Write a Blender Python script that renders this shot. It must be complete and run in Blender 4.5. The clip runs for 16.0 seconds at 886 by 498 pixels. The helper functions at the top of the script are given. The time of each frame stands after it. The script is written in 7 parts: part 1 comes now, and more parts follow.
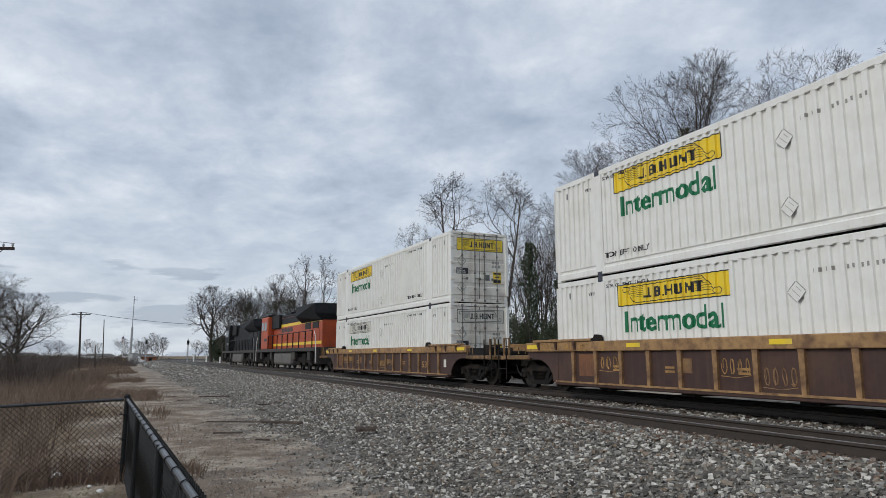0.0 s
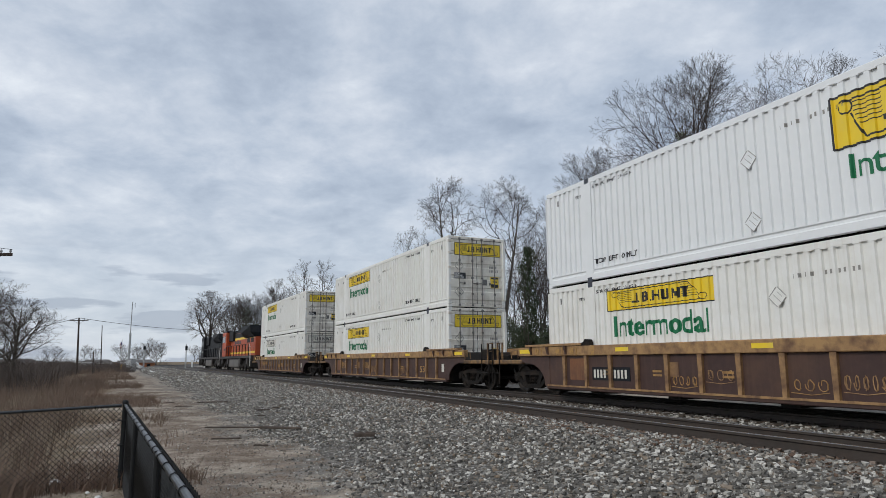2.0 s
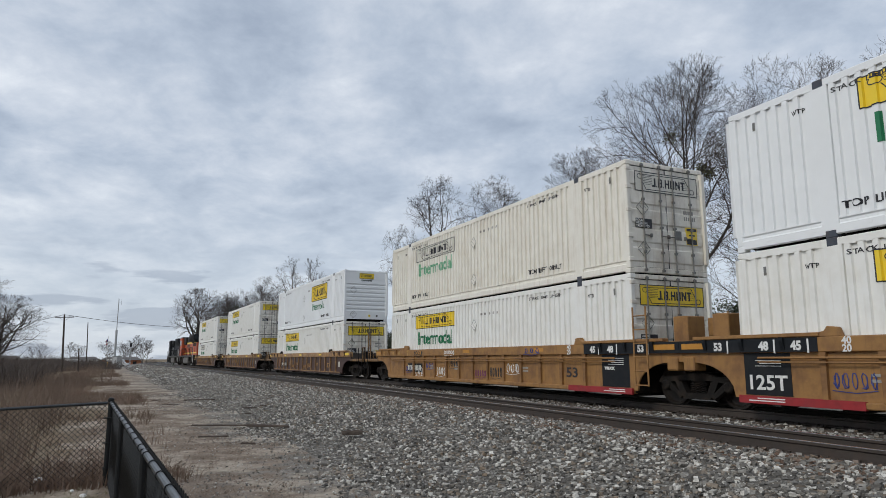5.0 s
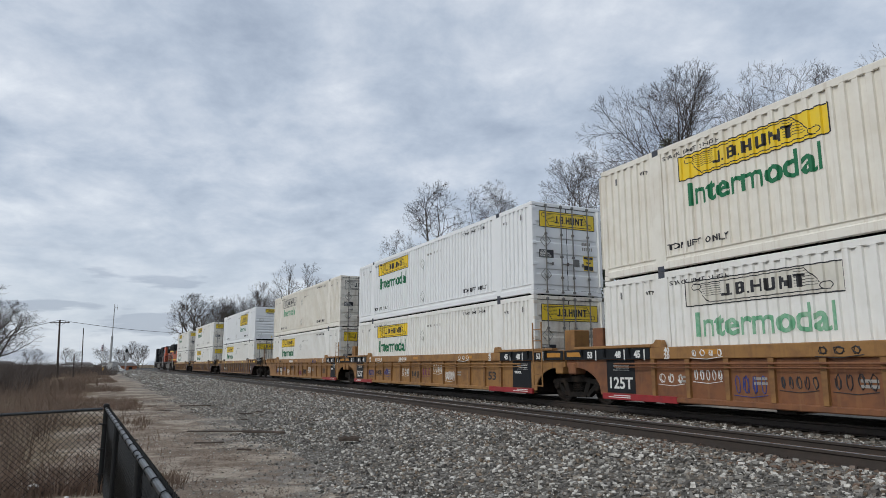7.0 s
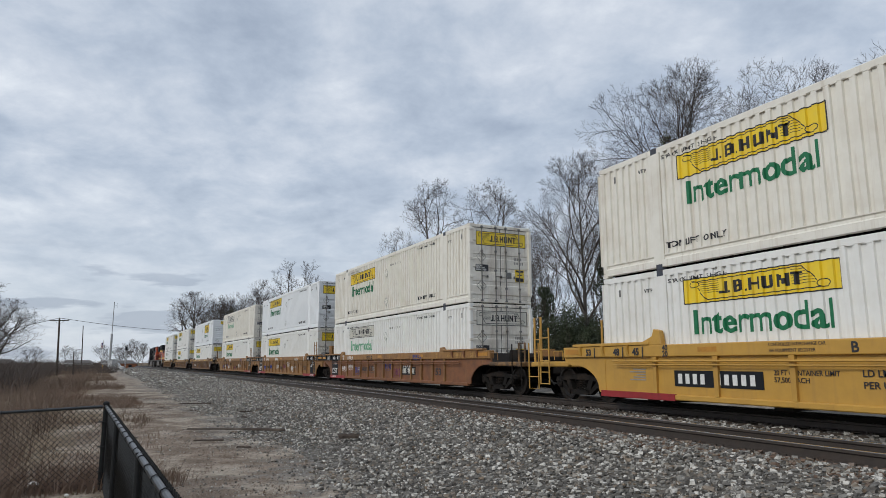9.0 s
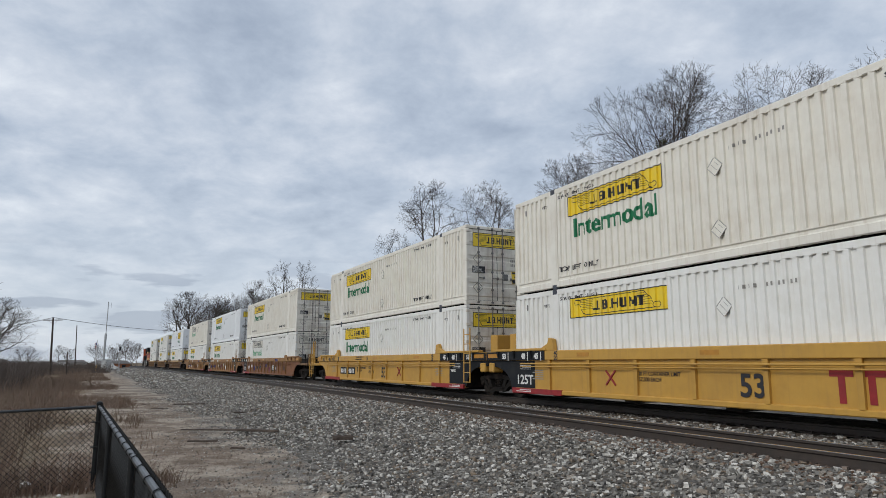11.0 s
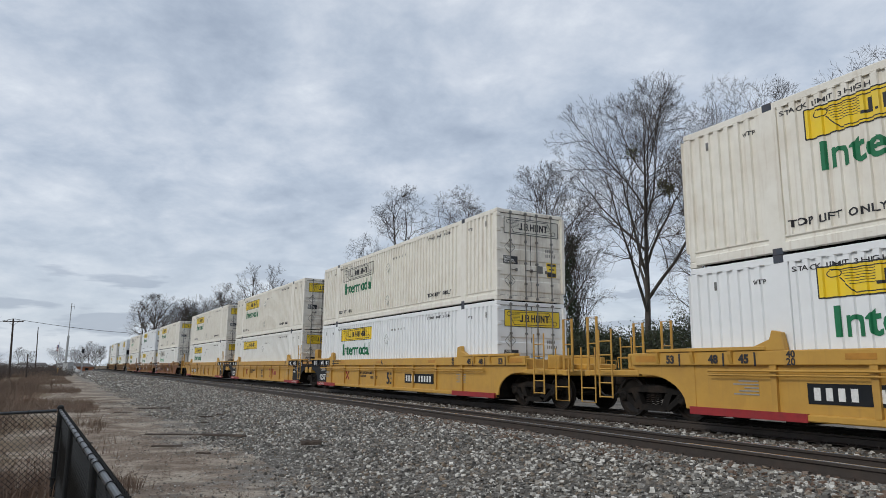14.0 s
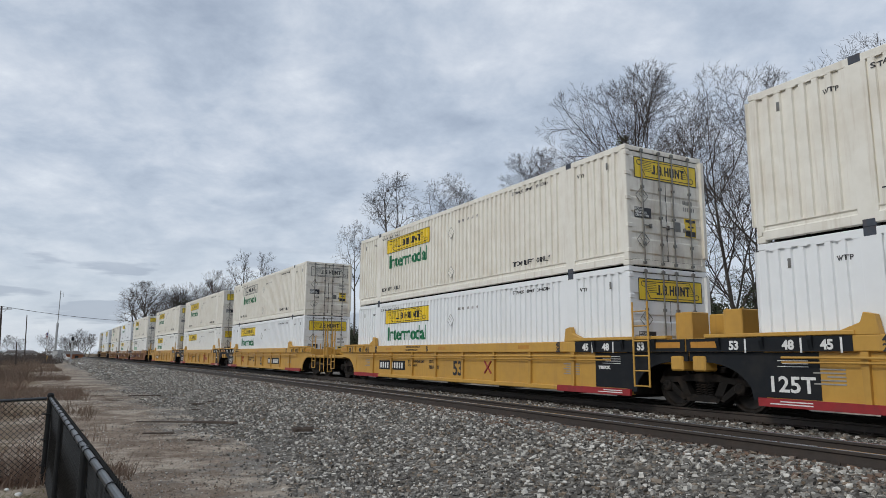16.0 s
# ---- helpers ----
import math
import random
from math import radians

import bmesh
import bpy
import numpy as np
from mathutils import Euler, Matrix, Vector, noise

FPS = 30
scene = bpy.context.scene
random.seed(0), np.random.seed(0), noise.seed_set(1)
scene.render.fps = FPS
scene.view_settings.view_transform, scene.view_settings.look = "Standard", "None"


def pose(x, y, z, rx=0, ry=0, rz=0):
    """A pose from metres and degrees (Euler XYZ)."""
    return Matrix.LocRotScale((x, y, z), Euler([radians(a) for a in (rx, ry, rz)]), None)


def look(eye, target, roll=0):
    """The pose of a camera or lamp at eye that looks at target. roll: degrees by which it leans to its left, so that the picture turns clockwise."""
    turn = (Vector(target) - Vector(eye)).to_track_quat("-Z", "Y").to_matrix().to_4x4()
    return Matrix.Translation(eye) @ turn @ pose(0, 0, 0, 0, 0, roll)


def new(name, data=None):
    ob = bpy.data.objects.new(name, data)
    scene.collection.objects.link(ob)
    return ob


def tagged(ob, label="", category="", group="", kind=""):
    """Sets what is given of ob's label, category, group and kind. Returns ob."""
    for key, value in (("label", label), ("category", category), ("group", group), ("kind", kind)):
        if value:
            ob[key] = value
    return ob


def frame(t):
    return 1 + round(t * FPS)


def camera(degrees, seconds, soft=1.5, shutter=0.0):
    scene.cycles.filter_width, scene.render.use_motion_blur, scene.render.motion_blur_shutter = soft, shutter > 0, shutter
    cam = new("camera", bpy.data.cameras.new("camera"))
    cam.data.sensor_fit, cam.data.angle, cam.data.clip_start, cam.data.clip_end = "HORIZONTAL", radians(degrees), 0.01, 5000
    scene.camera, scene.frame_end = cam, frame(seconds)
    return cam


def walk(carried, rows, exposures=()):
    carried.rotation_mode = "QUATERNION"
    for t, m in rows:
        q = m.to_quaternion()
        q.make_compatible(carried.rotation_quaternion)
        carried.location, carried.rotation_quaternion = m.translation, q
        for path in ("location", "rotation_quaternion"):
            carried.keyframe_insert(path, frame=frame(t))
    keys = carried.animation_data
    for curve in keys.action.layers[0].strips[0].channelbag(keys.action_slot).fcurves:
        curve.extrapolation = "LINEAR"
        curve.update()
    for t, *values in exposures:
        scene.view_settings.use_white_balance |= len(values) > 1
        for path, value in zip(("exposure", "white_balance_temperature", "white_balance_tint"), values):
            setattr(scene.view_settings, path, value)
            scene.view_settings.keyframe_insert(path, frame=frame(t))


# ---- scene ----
EYE = 1.78                     # the lens's height above the ground by the fence
TURNS = (                      # seconds, yaw, pitch, roll
    (0, 0.00, 9.03, 0.05),
    (0.5, 0.03, 9.33, 0.13),
    (1, 0.39, 9.34, 0.15),
    (1.5, 0.08, 9.40, 0.03),
    (2, -0.10, 9.42, 0.25),
    (2.5, -0.23, 9.20, 0.43),
    (3, -0.26, 9.18, 0.50),
    (3.5, -0.44, 9.15, 0.41),
    (4, -0.65, 9.09, 0.24),
    (6.5, -1.44, 9.74, -0.01),
    (7, -1.35, 9.76, 0.05),
    (7.5, -1.39, 9.73, 0.06),
    (8, -1.19, 9.56, 0.09),
    (8.5, -1.27, 9.49, 0.08),
    (9, -1.38, 9.56, 0.08),
    (11.5, -1.86, 9.82, -0.22),
    (12, -1.75, 10.14, -0.07),
    (12.5, -2.00, 9.97, -0.30),
    (13, -2.12, 10.10, -0.29),
    (13.5, -2.90, 9.92, -0.43),
    (14, -4.30, 10.12, -0.52),
    (14.5, -4.67, 9.89, -0.56),
    (15, -5.06, 9.54, -0.59),
    (15.5, -5.04, 9.05, -0.42),
    (16, -5.04, 9.05, -0.42),
)
cam = camera(66.83, 16.0, soft=0.5)
walk(cam, [(t, pose(0, 0, EYE, 90 + p, r, y)) for t, y, p, r in TURNS], exposures=((0.0, 0.0), (16.0, 0.0)))

# ---- world and sun: a bright overcast afternoon ----
SUN_EL, SUN_AZ = 36.0, 236.0   # degrees; azimuth clockwise from +y
world = bpy.data.worlds.new("overcast_sky")
scene.world = world
world.use_nodes = True
wt = world.node_tree
wt.nodes.clear()


def wnode(kind, **sets):
    n = wt.nodes.new(kind)
    for k, val in sets.items():
        if k == "op":
            n.operation = val
        elif k == "blend":
            n.blend_type = val
    return n


def wmath(op, a, b=None):
    n = wnode("ShaderNodeMath", op=op)
    for i, val in enumerate((a, b)):
        if val is None:
            continue
        if isinstance(val, (int, float)):
            n.inputs[i].default_value = val
        else:
            wt.links.new(val, n.inputs[i])
    return n.outputs[0]


def build_sky():
    out = wnode("ShaderNodeOutputWorld")
    bg = wnode("ShaderNodeBackground")
    wt.links.new(bg.outputs[0], out.inputs[0])
    sky = wnode("ShaderNodeTexSky")
    sky.sky_type, sky.sun_disc = "NISHITA", False
    sky.sun_elevation, sky.sun_rotation = radians(SUN_EL), radians(SUN_AZ)
    co = wnode("ShaderNodeTexCoord")
    sep = wnode("ShaderNodeSeparateXYZ")
    wt.links.new(co.outputs["Generated"], sep.inputs[0])
    up = wmath("ADD", wmath("MAXIMUM", sep.outputs[2], 0.0), 0.30)
    comb = wnode("ShaderNodeCombineXYZ")
    wt.links.new(wmath("DIVIDE", sep.outputs[0], up), comb.inputs[0])
    wt.links.new(wmath("DIVIDE", sep.outputs[1], up), comb.inputs[1])

    def cloud(scale, detail, rough, offset, distort=0.0):
        mp = wnode("ShaderNodeMapping")
        mp.inputs["Location"].default_value = offset
        wt.links.new(comb.outputs[0], mp.inputs[0])
        n = wnode("ShaderNodeTexNoise")
        n.inputs["Scale"].default_value, n.inputs["Detail"].default_value = scale, detail
        n.inputs["Roughness"].default_value, n.inputs["Distortion"].default_value = rough, distort
        wt.links.new(mp.outputs[0], n.inputs["Vector"])
        return n.outputs["Fac"]

    big = cloud(0.8, 2, 0.5, (1.3, 0.4, 0))
    mid = cloud(3.0, 6, 0.55, (0.9, 1.4, 0), 0.25)
    fine = cloud(7.0, 7, 0.62, (3.1, 0.7, 0), 0.2)
    mixed = wmath("ADD", wmath("ADD", wmath("MULTIPLY", big, 0.14), wmath("MULTIPLY", mid, 0.54)), wmath("MULTIPLY", fine, 0.32))
    ramp = wnode("ShaderNodeValToRGB")
    wt.links.new(mixed, ramp.inputs[0])
    e = ramp.color_ramp.elements
    e[0].position, e[0].color = 0.36, (0.36, 0.425, 0.53, 1)
    e[1].position, e[1].color = 0.66, (0.82, 0.865, 0.92, 1)
    a = ramp.color_ramp.elements.new(0.46)
    a.color = (0.475, 0.545, 0.65, 1)
    b = ramp.color_ramp.elements.new(0.56)
    b.color = (0.625, 0.68, 0.765, 1)
    # paler, whiter band of thin cloud low over the horizon
    low = wnode("ShaderNodeMapRange")
    low.inputs["From Min"].default_value, low.inputs["From Max"].default_value = 0.05, 0.27
    low.inputs["To Min"].default_value, low.inputs["To Max"].default_value = 0.50, 0.0
    wt.links.new(sep.outputs[2], low.inputs["Value"])
    thin = wnode("ShaderNodeMixRGB")
    thin.inputs[2].default_value = (0.63, 0.685, 0.75, 1)
    wt.links.new(low.outputs[0], thin.inputs[0])
    wt.links.new(ramp.outputs[0], thin.inputs[1])
    # flat grey-blue bars of cloud lying across it
    flat = wnode("ShaderNodeMapping")
    flat.inputs["Location"].default_value, flat.inputs["Scale"].default_value = (0.35, 0.1, 0.0), (1.0, 1.0, 5.5)
    wt.links.new(co.outputs["Generated"], flat.inputs[0])
    bars = wnode("ShaderNodeTexNoise")
    bars.inputs["Scale"].default_value, bars.inputs["Detail"].default_value, bars.inputs["Roughness"].default_value = 7.5, 4, 0.5
    wt.links.new(flat.outputs[0], bars.inputs["Vector"])
    cut = wnode("ShaderNodeMapRange")
    cut.inputs["From Min"].default_value, cut.inputs["From Max"].default_value, cut.inputs["To Max"].default_value = 0.53, 0.59, 0.8
    wt.links.new(bars.outputs["Fac"], cut.inputs["Value"])
    band = wnode("ShaderNodeMapRange")
    band.inputs["From Min"].default_value, band.inputs["From Max"].default_value = 0.16, 0.11
    wt.links.new(sep.outputs[2], band.inputs["Value"])
    pale = wnode("ShaderNodeMixRGB")
    pale.inputs[2].default_value = (0.38, 0.435, 0.53, 1)
    wt.links.new(wmath("MULTIPLY", cut.outputs[0], band.outputs[0]), pale.inputs[0])
    wt.links.new(thin.outputs[0], pale.inputs[1])
    # a little clear sky through the cloud
    clear = wnode("ShaderNodeMixRGB", blend="ADD")
    clear.inputs[0].default_value = 0.012
    wt.links.new(pale.outputs[0], clear.inputs[1])
    wt.links.new(sky.outputs[0], clear.inputs[2])
    wt.links.new(clear.outputs[0], bg.inputs[0])
    bg.inputs[1].default_value = 0.96


build_sky()
sun = new("sun", bpy.data.lights.new("sun", "SUN"))
sun.data.energy, sun.data.angle, sun.data.color = 1.4, radians(14), (0.98, 0.94, 0.86)
_az, _el = radians(SUN_AZ), radians(SUN_EL)
sun.matrix_world = look((math.sin(_az) * math.cos(_el) * 50, math.cos(_az) * math.cos(_el) * 50, math.sin(_el) * 50), (0, 0, 0))

# ---- materials ----


def material(name, base, rough=0.6, metal=0.0, dark=None, grain=8.0, amount=0.5, bump=0.15, bump_scale=60.0, stain=None, stain_scale=1.2, stain_amount=0.35, streak=None, per_object=0.0, spec=0.5):
    """Base colour with grain at a fine scale, stains at a broad one and fine relief, all in the object's metres."""
    m = bpy.data.materials.new(name)
    m.use_nodes = True
    nt = m.node_tree
    b = nt.nodes["Principled BSDF"]
    b.inputs["Roughness"].default_value, b.inputs["Metallic"].default_value = rough, metal
    b.inputs["Specular IOR Level"].default_value = spec
    co = nt.nodes.new("ShaderNodeTexCoord")

    def noise_fac(scale, detail=5, rough_=0.6, stretch=None):
        vec = co.outputs["Object"]
        if stretch:
            mp = nt.nodes.new("ShaderNodeMapping")
            mp.inputs["Scale"].default_value = stretch
            nt.links.new(vec, mp.inputs[0])
            vec = mp.outputs[0]
        n = nt.nodes.new("ShaderNodeTexNoise")
        n.inputs["Scale"].default_value, n.inputs["Detail"].default_value, n.inputs["Roughness"].default_value = scale, detail, rough_
        nt.links.new(vec, n.inputs["Vector"])
        return n.outputs["Fac"]

    def span(fac, lo, hi, top):
        r = nt.nodes.new("ShaderNodeMapRange")
        r.inputs["From Min"].default_value, r.inputs["From Max"].default_value, r.inputs["To Max"].default_value = lo, hi, top
        nt.links.new(fac, r.inputs["Value"])
        return r.outputs[0]

    def mix(fac, a, c, blend="MIX"):
        n = nt.nodes.new("ShaderNodeMixRGB")
        n.blend_type = blend
        for i, val in enumerate((fac, a, c)):
            if isinstance(val, (int, float)):
                n.inputs[i].default_value = val
            elif isinstance(val, tuple):
                n.inputs[i].default_value = (*val, 1)
            else:
                nt.links.new(val, n.inputs[i])
        return n.outputs[0]

    dark = dark or tuple(0.6 * c for c in base)
    col = mix(span(noise_fac(grain), 0.42, 0.68, amount), base, dark)
    if stain:
        col = mix(span(noise_fac(stain_scale, 6, 0.62), 0.48, 0.70, stain_amount), col, stain)
    if streak:
        col = mix(span(noise_fac(1.0, 5, 0.6, (9.0, 9.0, 0.5)), 0.54, 0.74, streak[1]), col, streak[0])
    if per_object:
        info = nt.nodes.new("ShaderNodeObjectInfo")
        hsv = nt.nodes.new("ShaderNodeHueSaturation")
        r = span(info.outputs["Random"], 0, 1, 1.0 + per_object)
        r.node.inputs["To Min"].default_value = 1.0 - per_object
        nt.links.new(r, hsv.inputs["Value"])
        nt.links.new(col, hsv.inputs["Color"])
        col = hsv.outputs[0]
    nt.links.new(col, b.inputs["Base Color"])
    if bump:
        bp = nt.nodes.new("ShaderNodeBump")
        bp.inputs["Strength"].default_value, bp.inputs["Distance"].default_value = bump, 0.02
        nt.links.new(noise_fac(bump_scale, 4), bp.inputs["Height"])
        nt.links.new(bp.outputs[0], b.inputs["Normal"])
    return m


M = {}
M["white"] = material("white_paint", (0.80, 0.80, 0.77), 0.5, dark=(0.70, 0.69, 0.64), grain=3.0, amount=0.5, bump=0.05, stain=(0.58, 0.52, 0.42), stain_scale=0.7, stain_amount=0.16, streak=((0.46, 0.38, 0.28), 0.25))
M["cream"] = material("aged_white_paint", (0.79, 0.765, 0.69), 0.55, dark=(0.69, 0.66, 0.58), grain=3.0, amount=0.55, bump=0.06, stain=(0.46, 0.36, 0.25), stain_scale=0.8, stain_amount=0.22, streak=((0.40, 0.30, 0.20), 0.35))
M["cold"] = material("new_white_paint", (0.80, 0.82, 0.83), 0.42, dark=(0.74, 0.76, 0.77), grain=2.0, amount=0.4, bump=0.03, stain=(0.6, 0.6, 0.58), stain_scale=0.8, stain_amount=0.10)
M["door"] = material("door_paint", (0.82, 0.79, 0.71), 0.55, dark=(0.70, 0.66, 0.57), grain=4.0, amount=0.5, bump=0.06, stain=(0.20, 0.12, 0.07), stain_scale=1.1, stain_amount=0.45, streak=((0.25, 0.15, 0.09), 0.4))
M["steel"] = material("galvanised_steel", (0.20, 0.20, 0.19), 0.55, 0.4, grain=12, bump=0.08, stain=(0.16, 0.11, 0.08), stain_scale=3, stain_amount=0.5)
M["pale_steel"] = material("painted_holder_edge", (0.40, 0.40, 0.38), 0.6, grain=12, bump=0.0)
M["gasket"] = material("dark_rubber", (0.02, 0.02, 0.02), 0.7, grain=20, bump=0.05)
M["casting"] = material("blue_black_casting", (0.05, 0.06, 0.08), 0.6, grain=15, bump=0.1, stain=(0.12, 0.07, 0.05), stain_scale=6, stain_amount=0.4)
M["logo_yellow"] = material("yellow_decal", (0.83, 0.60, 0.03), 0.45, dark=(0.75, 0.52, 0.03), grain=2, amount=0.5, bump=0.0, stain=(0.6, 0.5, 0.25), stain_scale=2, stain_amount=0.25)
M["logo_white"] = material("white_decal", (0.66, 0.64, 0.57), 0.5, grain=3, amount=0.3, bump=0.0)
M["ink"] = material("black_lettering", (0.025, 0.025, 0.03), 0.5, grain=10, bump=0.0)
M["ink_grey"] = material("faded_lettering", (0.30, 0.29, 0.27), 0.6, grain=10, bump=0.0)
M["green"] = material("green_lettering", (0.01, 0.17, 0.07), 0.5, grain=6, bump=0.0)
M["green_pale"] = material("faded_green_lettering", (0.15, 0.40, 0.24), 0.55, grain=6, amount=0.7, dark=(0.4, 0.55, 0.42), bump=0.0)
M["white_ink"] = material("white_lettering", (0.75, 0.75, 0.73), 0.5, grain=10, bump=0.0)
M["brown"] = material("brown_wagon_paint", (0.060, 0.030, 0.024), 0.6, dark=(0.040, 0.021, 0.018), grain=4, amount=0.7, bump=0.15, stain=(0.125, 0.066, 0.038), stain_scale=1.1, stain_amount=0.45, streak=((0.12, 0.07, 0.042), 0.35))
M["tan"] = material("tan_wagon_paint", (0.30, 0.155, 0.048), 0.6, dark=(0.19, 0.095, 0.035), grain=4, amount=0.6, bump=0.12, stain=(0.13, 0.06, 0.03), stain_scale=1.0, stain_amount=0.65, streak=((0.12, 0.06, 0.03), 0.5))
M["rusty"] = material("rusty_wagon_paint", (0.21, 0.085, 0.035), 0.65, dark=(0.13, 0.055, 0.03), grain=4, amount=0.7, bump=0.12, stain=(0.10, 0.05, 0.03), stain_scale=1.0, stain_amount=0.6, streak=((0.30, 0.16, 0.06), 0.4))
M["yellow"] = material("yellow_wagon_paint", (0.52, 0.295, 0.055), 0.5, dark=(0.42, 0.232, 0.045), grain=3, amount=0.5, bump=0.06, stain=(0.33, 0.19, 0.06), stain_scale=0.9, stain_amount=0.3, streak=((0.28, 0.16, 0.06), 0.3))
M["sill_tan"] = material("worn_yellow_sill_paint", (0.42, 0.24, 0.075), 0.6, dark=(0.22, 0.12, 0.05), grain=5, amount=0.8, bump=0.12, stain=(0.10, 0.05, 0.03), stain_scale=1.5, stain_amount=0.7)
M["black"] = material("black_paint", (0.008, 0.010, 0.013), 0.6, spec=0.3, grain=6, bump=0.05, stain=(0.03, 0.028, 0.025), stain_scale=2, stain_amount=0.4)
M["red"] = material("red_paint", (0.30, 0.022, 0.025), 0.5, grain=6, bump=0.05, stain=(0.12, 0.03, 0.03), stain_scale=2, stain_amount=0.4)
M["truck"] = material("greasy_cast_steel", (0.012, 0.0105, 0.0095), 0.8, 0.0, spec=0.2, grain=10, bump=0.25, bump_scale=30, stain=(0.06, 0.042, 0.03), stain_scale=3, stain_amount=0.5)
M["wheel"] = material("wheel_steel", (0.026, 0.022, 0.019), 0.5, 0.4, grain=8, bump=0.1, stain=(0.055, 0.038, 0.028), stain_scale=4, stain_amount=0.4)
M["tread"] = material("polished_tread", (0.45, 0.44, 0.42), 0.25, 0.9, grain=8, bump=0.03)
M["rail"] = material("rusty_rail", (0.052, 0.041, 0.034), 0.55, 0.15, grain=10, bump=0.15, stain=(0.08, 0.05, 0.035), stain_scale=3, stain_amount=0.4)
M["railhead"] = material("polished_railhead", (0.50, 0.50, 0.50), 0.2, 0.9, grain=6, bump=0.03)
M["tie"] = material("weathered_tie_wood", (0.075, 0.055, 0.042), 0.85, grain=9, bump=0.4, bump_scale=25, stain=(0.15, 0.12, 0.09), stain_scale=3, stain_amount=0.5, per_object=0.35)
M["sill_dark"] = material("grimy_sill_paint", (0.26, 0.145, 0.055), 0.65, dark=(0.10, 0.06, 0.035), grain=5, amount=0.9, bump=0.15, stain=(0.04, 0.03, 0.025), stain_scale=1.7, stain_amount=0.9)
M["sill_mix"] = material("tan_over_brown_paint", (0.38, 0.225, 0.095), 0.62, dark=(0.12, 0.062, 0.036), grain=4, amount=0.85, bump=0.14, stain=(0.085, 0.04, 0.028), stain_scale=1.2, stain_amount=0.8)
M["tag_blue"] = material("blue_spray_paint", (0.03, 0.05, 0.22), 0.6, grain=10, bump=0.0)
M["tag_plum"] = material("plum_spray_paint", (0.16, 0.03, 0.10), 0.6, grain=10, bump=0.0)
M["ochre"] = material("orange_reflector", (0.48, 0.22, 0.03), 0.4, grain=6, bump=0.0)

# ---- mesh helpers ----


def part(name, bm, mat, parent=None, label=""):
    """Links a bmesh (or a mesh) as one object, under a thing or a part."""
    if isinstance(bm, bmesh.types.BMesh):
        me = bpy.data.meshes.new(name)
        bm.to_mesh(me)
        bm.free()
        me.materials.append(mat)
    else:
        me = bm
    ob = new(name, me)
    if parent:
        ob.parent = parent
    if label:
        ob["label"] = label
    return ob


def box(bm, x0, x1, y0, y1, z0, z1):
    vs = [bm.verts.new((x, y, z)) for x in (x0, x1) for y in (y0, y1) for z in (z0, z1)]
    for f in ((0, 1, 3, 2), (4, 6, 7, 5), (0, 4, 5, 1), (2, 3, 7, 6), (0, 2, 6, 4), (1, 5, 7, 3)):
        bm.faces.new([vs[i] for i in f])
    return vs


def boxes(*rows):
    bm = bmesh.new()
    for r in rows:
        box(bm, *r)
    return bm


def soft(bm, w=0.012, seg=1):
    bmesh.ops.recalc_face_normals(bm, faces=bm.faces)
    bmesh.ops.bevel(bm, geom=bm.edges[:], offset=w, segments=seg, affect="EDGES", profile=0.5)
    return bm


def tube(bm, pts, r, n=8, caps=True, r1=None):
    """A round bar along the points; r1: radius at its end."""
    pts = [Vector(p) for p in pts]
    rings = []
    for i, p in enumerate(pts):
        d = (pts[min(i + 1, len(pts) - 1)] - pts[max(i - 1, 0)]).normalized()
        u = d.orthogonal().normalized() if i == 0 else (u - d * u.dot(d)).normalized()
        w = d.cross(u)
        rr = r if r1 is None else r + (r1 - r) * i / (len(pts) - 1)
        rings.append([bm.verts.new(p + (u * math.cos(a) + w * math.sin(a)) * rr) for a in (2 * math.pi * k / n for k in range(n))])
    for a, b in zip(rings, rings[1:]):
        for k in range(n):
            bm.faces.new((a[k], a[(k + 1) % n], b[(k + 1) % n], b[k]))
    if caps:
        bm.faces.new(rings[0][::-1])
        bm.faces.new(rings[-1])
    return bm


def prism(bm, outline, y0, y1):
    """An outline of (x, z) carried from y0 to y1."""
    a = [bm.verts.new((x, y0, z)) for x, z in outline]
    b = [bm.verts.new((x, y1, z)) for x, z in outline]
    n = len(a)
    bm.faces.new(a)
    bm.faces.new(b[::-1])
    for i in range(n):
        bm.faces.new((a[i], b[i], b[(i + 1) % n], a[(i + 1) % n]))
    return bm


def lathe(bm, profile, n=24, axis="y"):
    """A turned shape: (distance along the axis, radius) rows."""
    rings = []
    for d, r in profile:
        ring = []
        for k in range(n):
            a = 2 * math.pi * k / n
            c, s = r * math.cos(a), r * math.sin(a)
            ring.append(bm.verts.new((c, d, s) if axis == "y" else (c, s, d)))
        rings.append(ring)
    for a, b in zip(rings, rings[1:]):
        for k in range(n):
            bm.faces.new((a[k], a[(k + 1) % n], b[(k + 1) % n], b[k]))
    bm.faces.new(rings[0][::-1])
    bm.faces.new(rings[-1])
    bmesh.ops.recalc_face_normals(bm, faces=bm.faces)
    return bm


def thing(name, m=None, **tags):
    ob = new(name)
    ob.empty_display_size = 0.3
    if m is not None:
        ob.matrix_basis = m
    return tagged(ob, **tags)


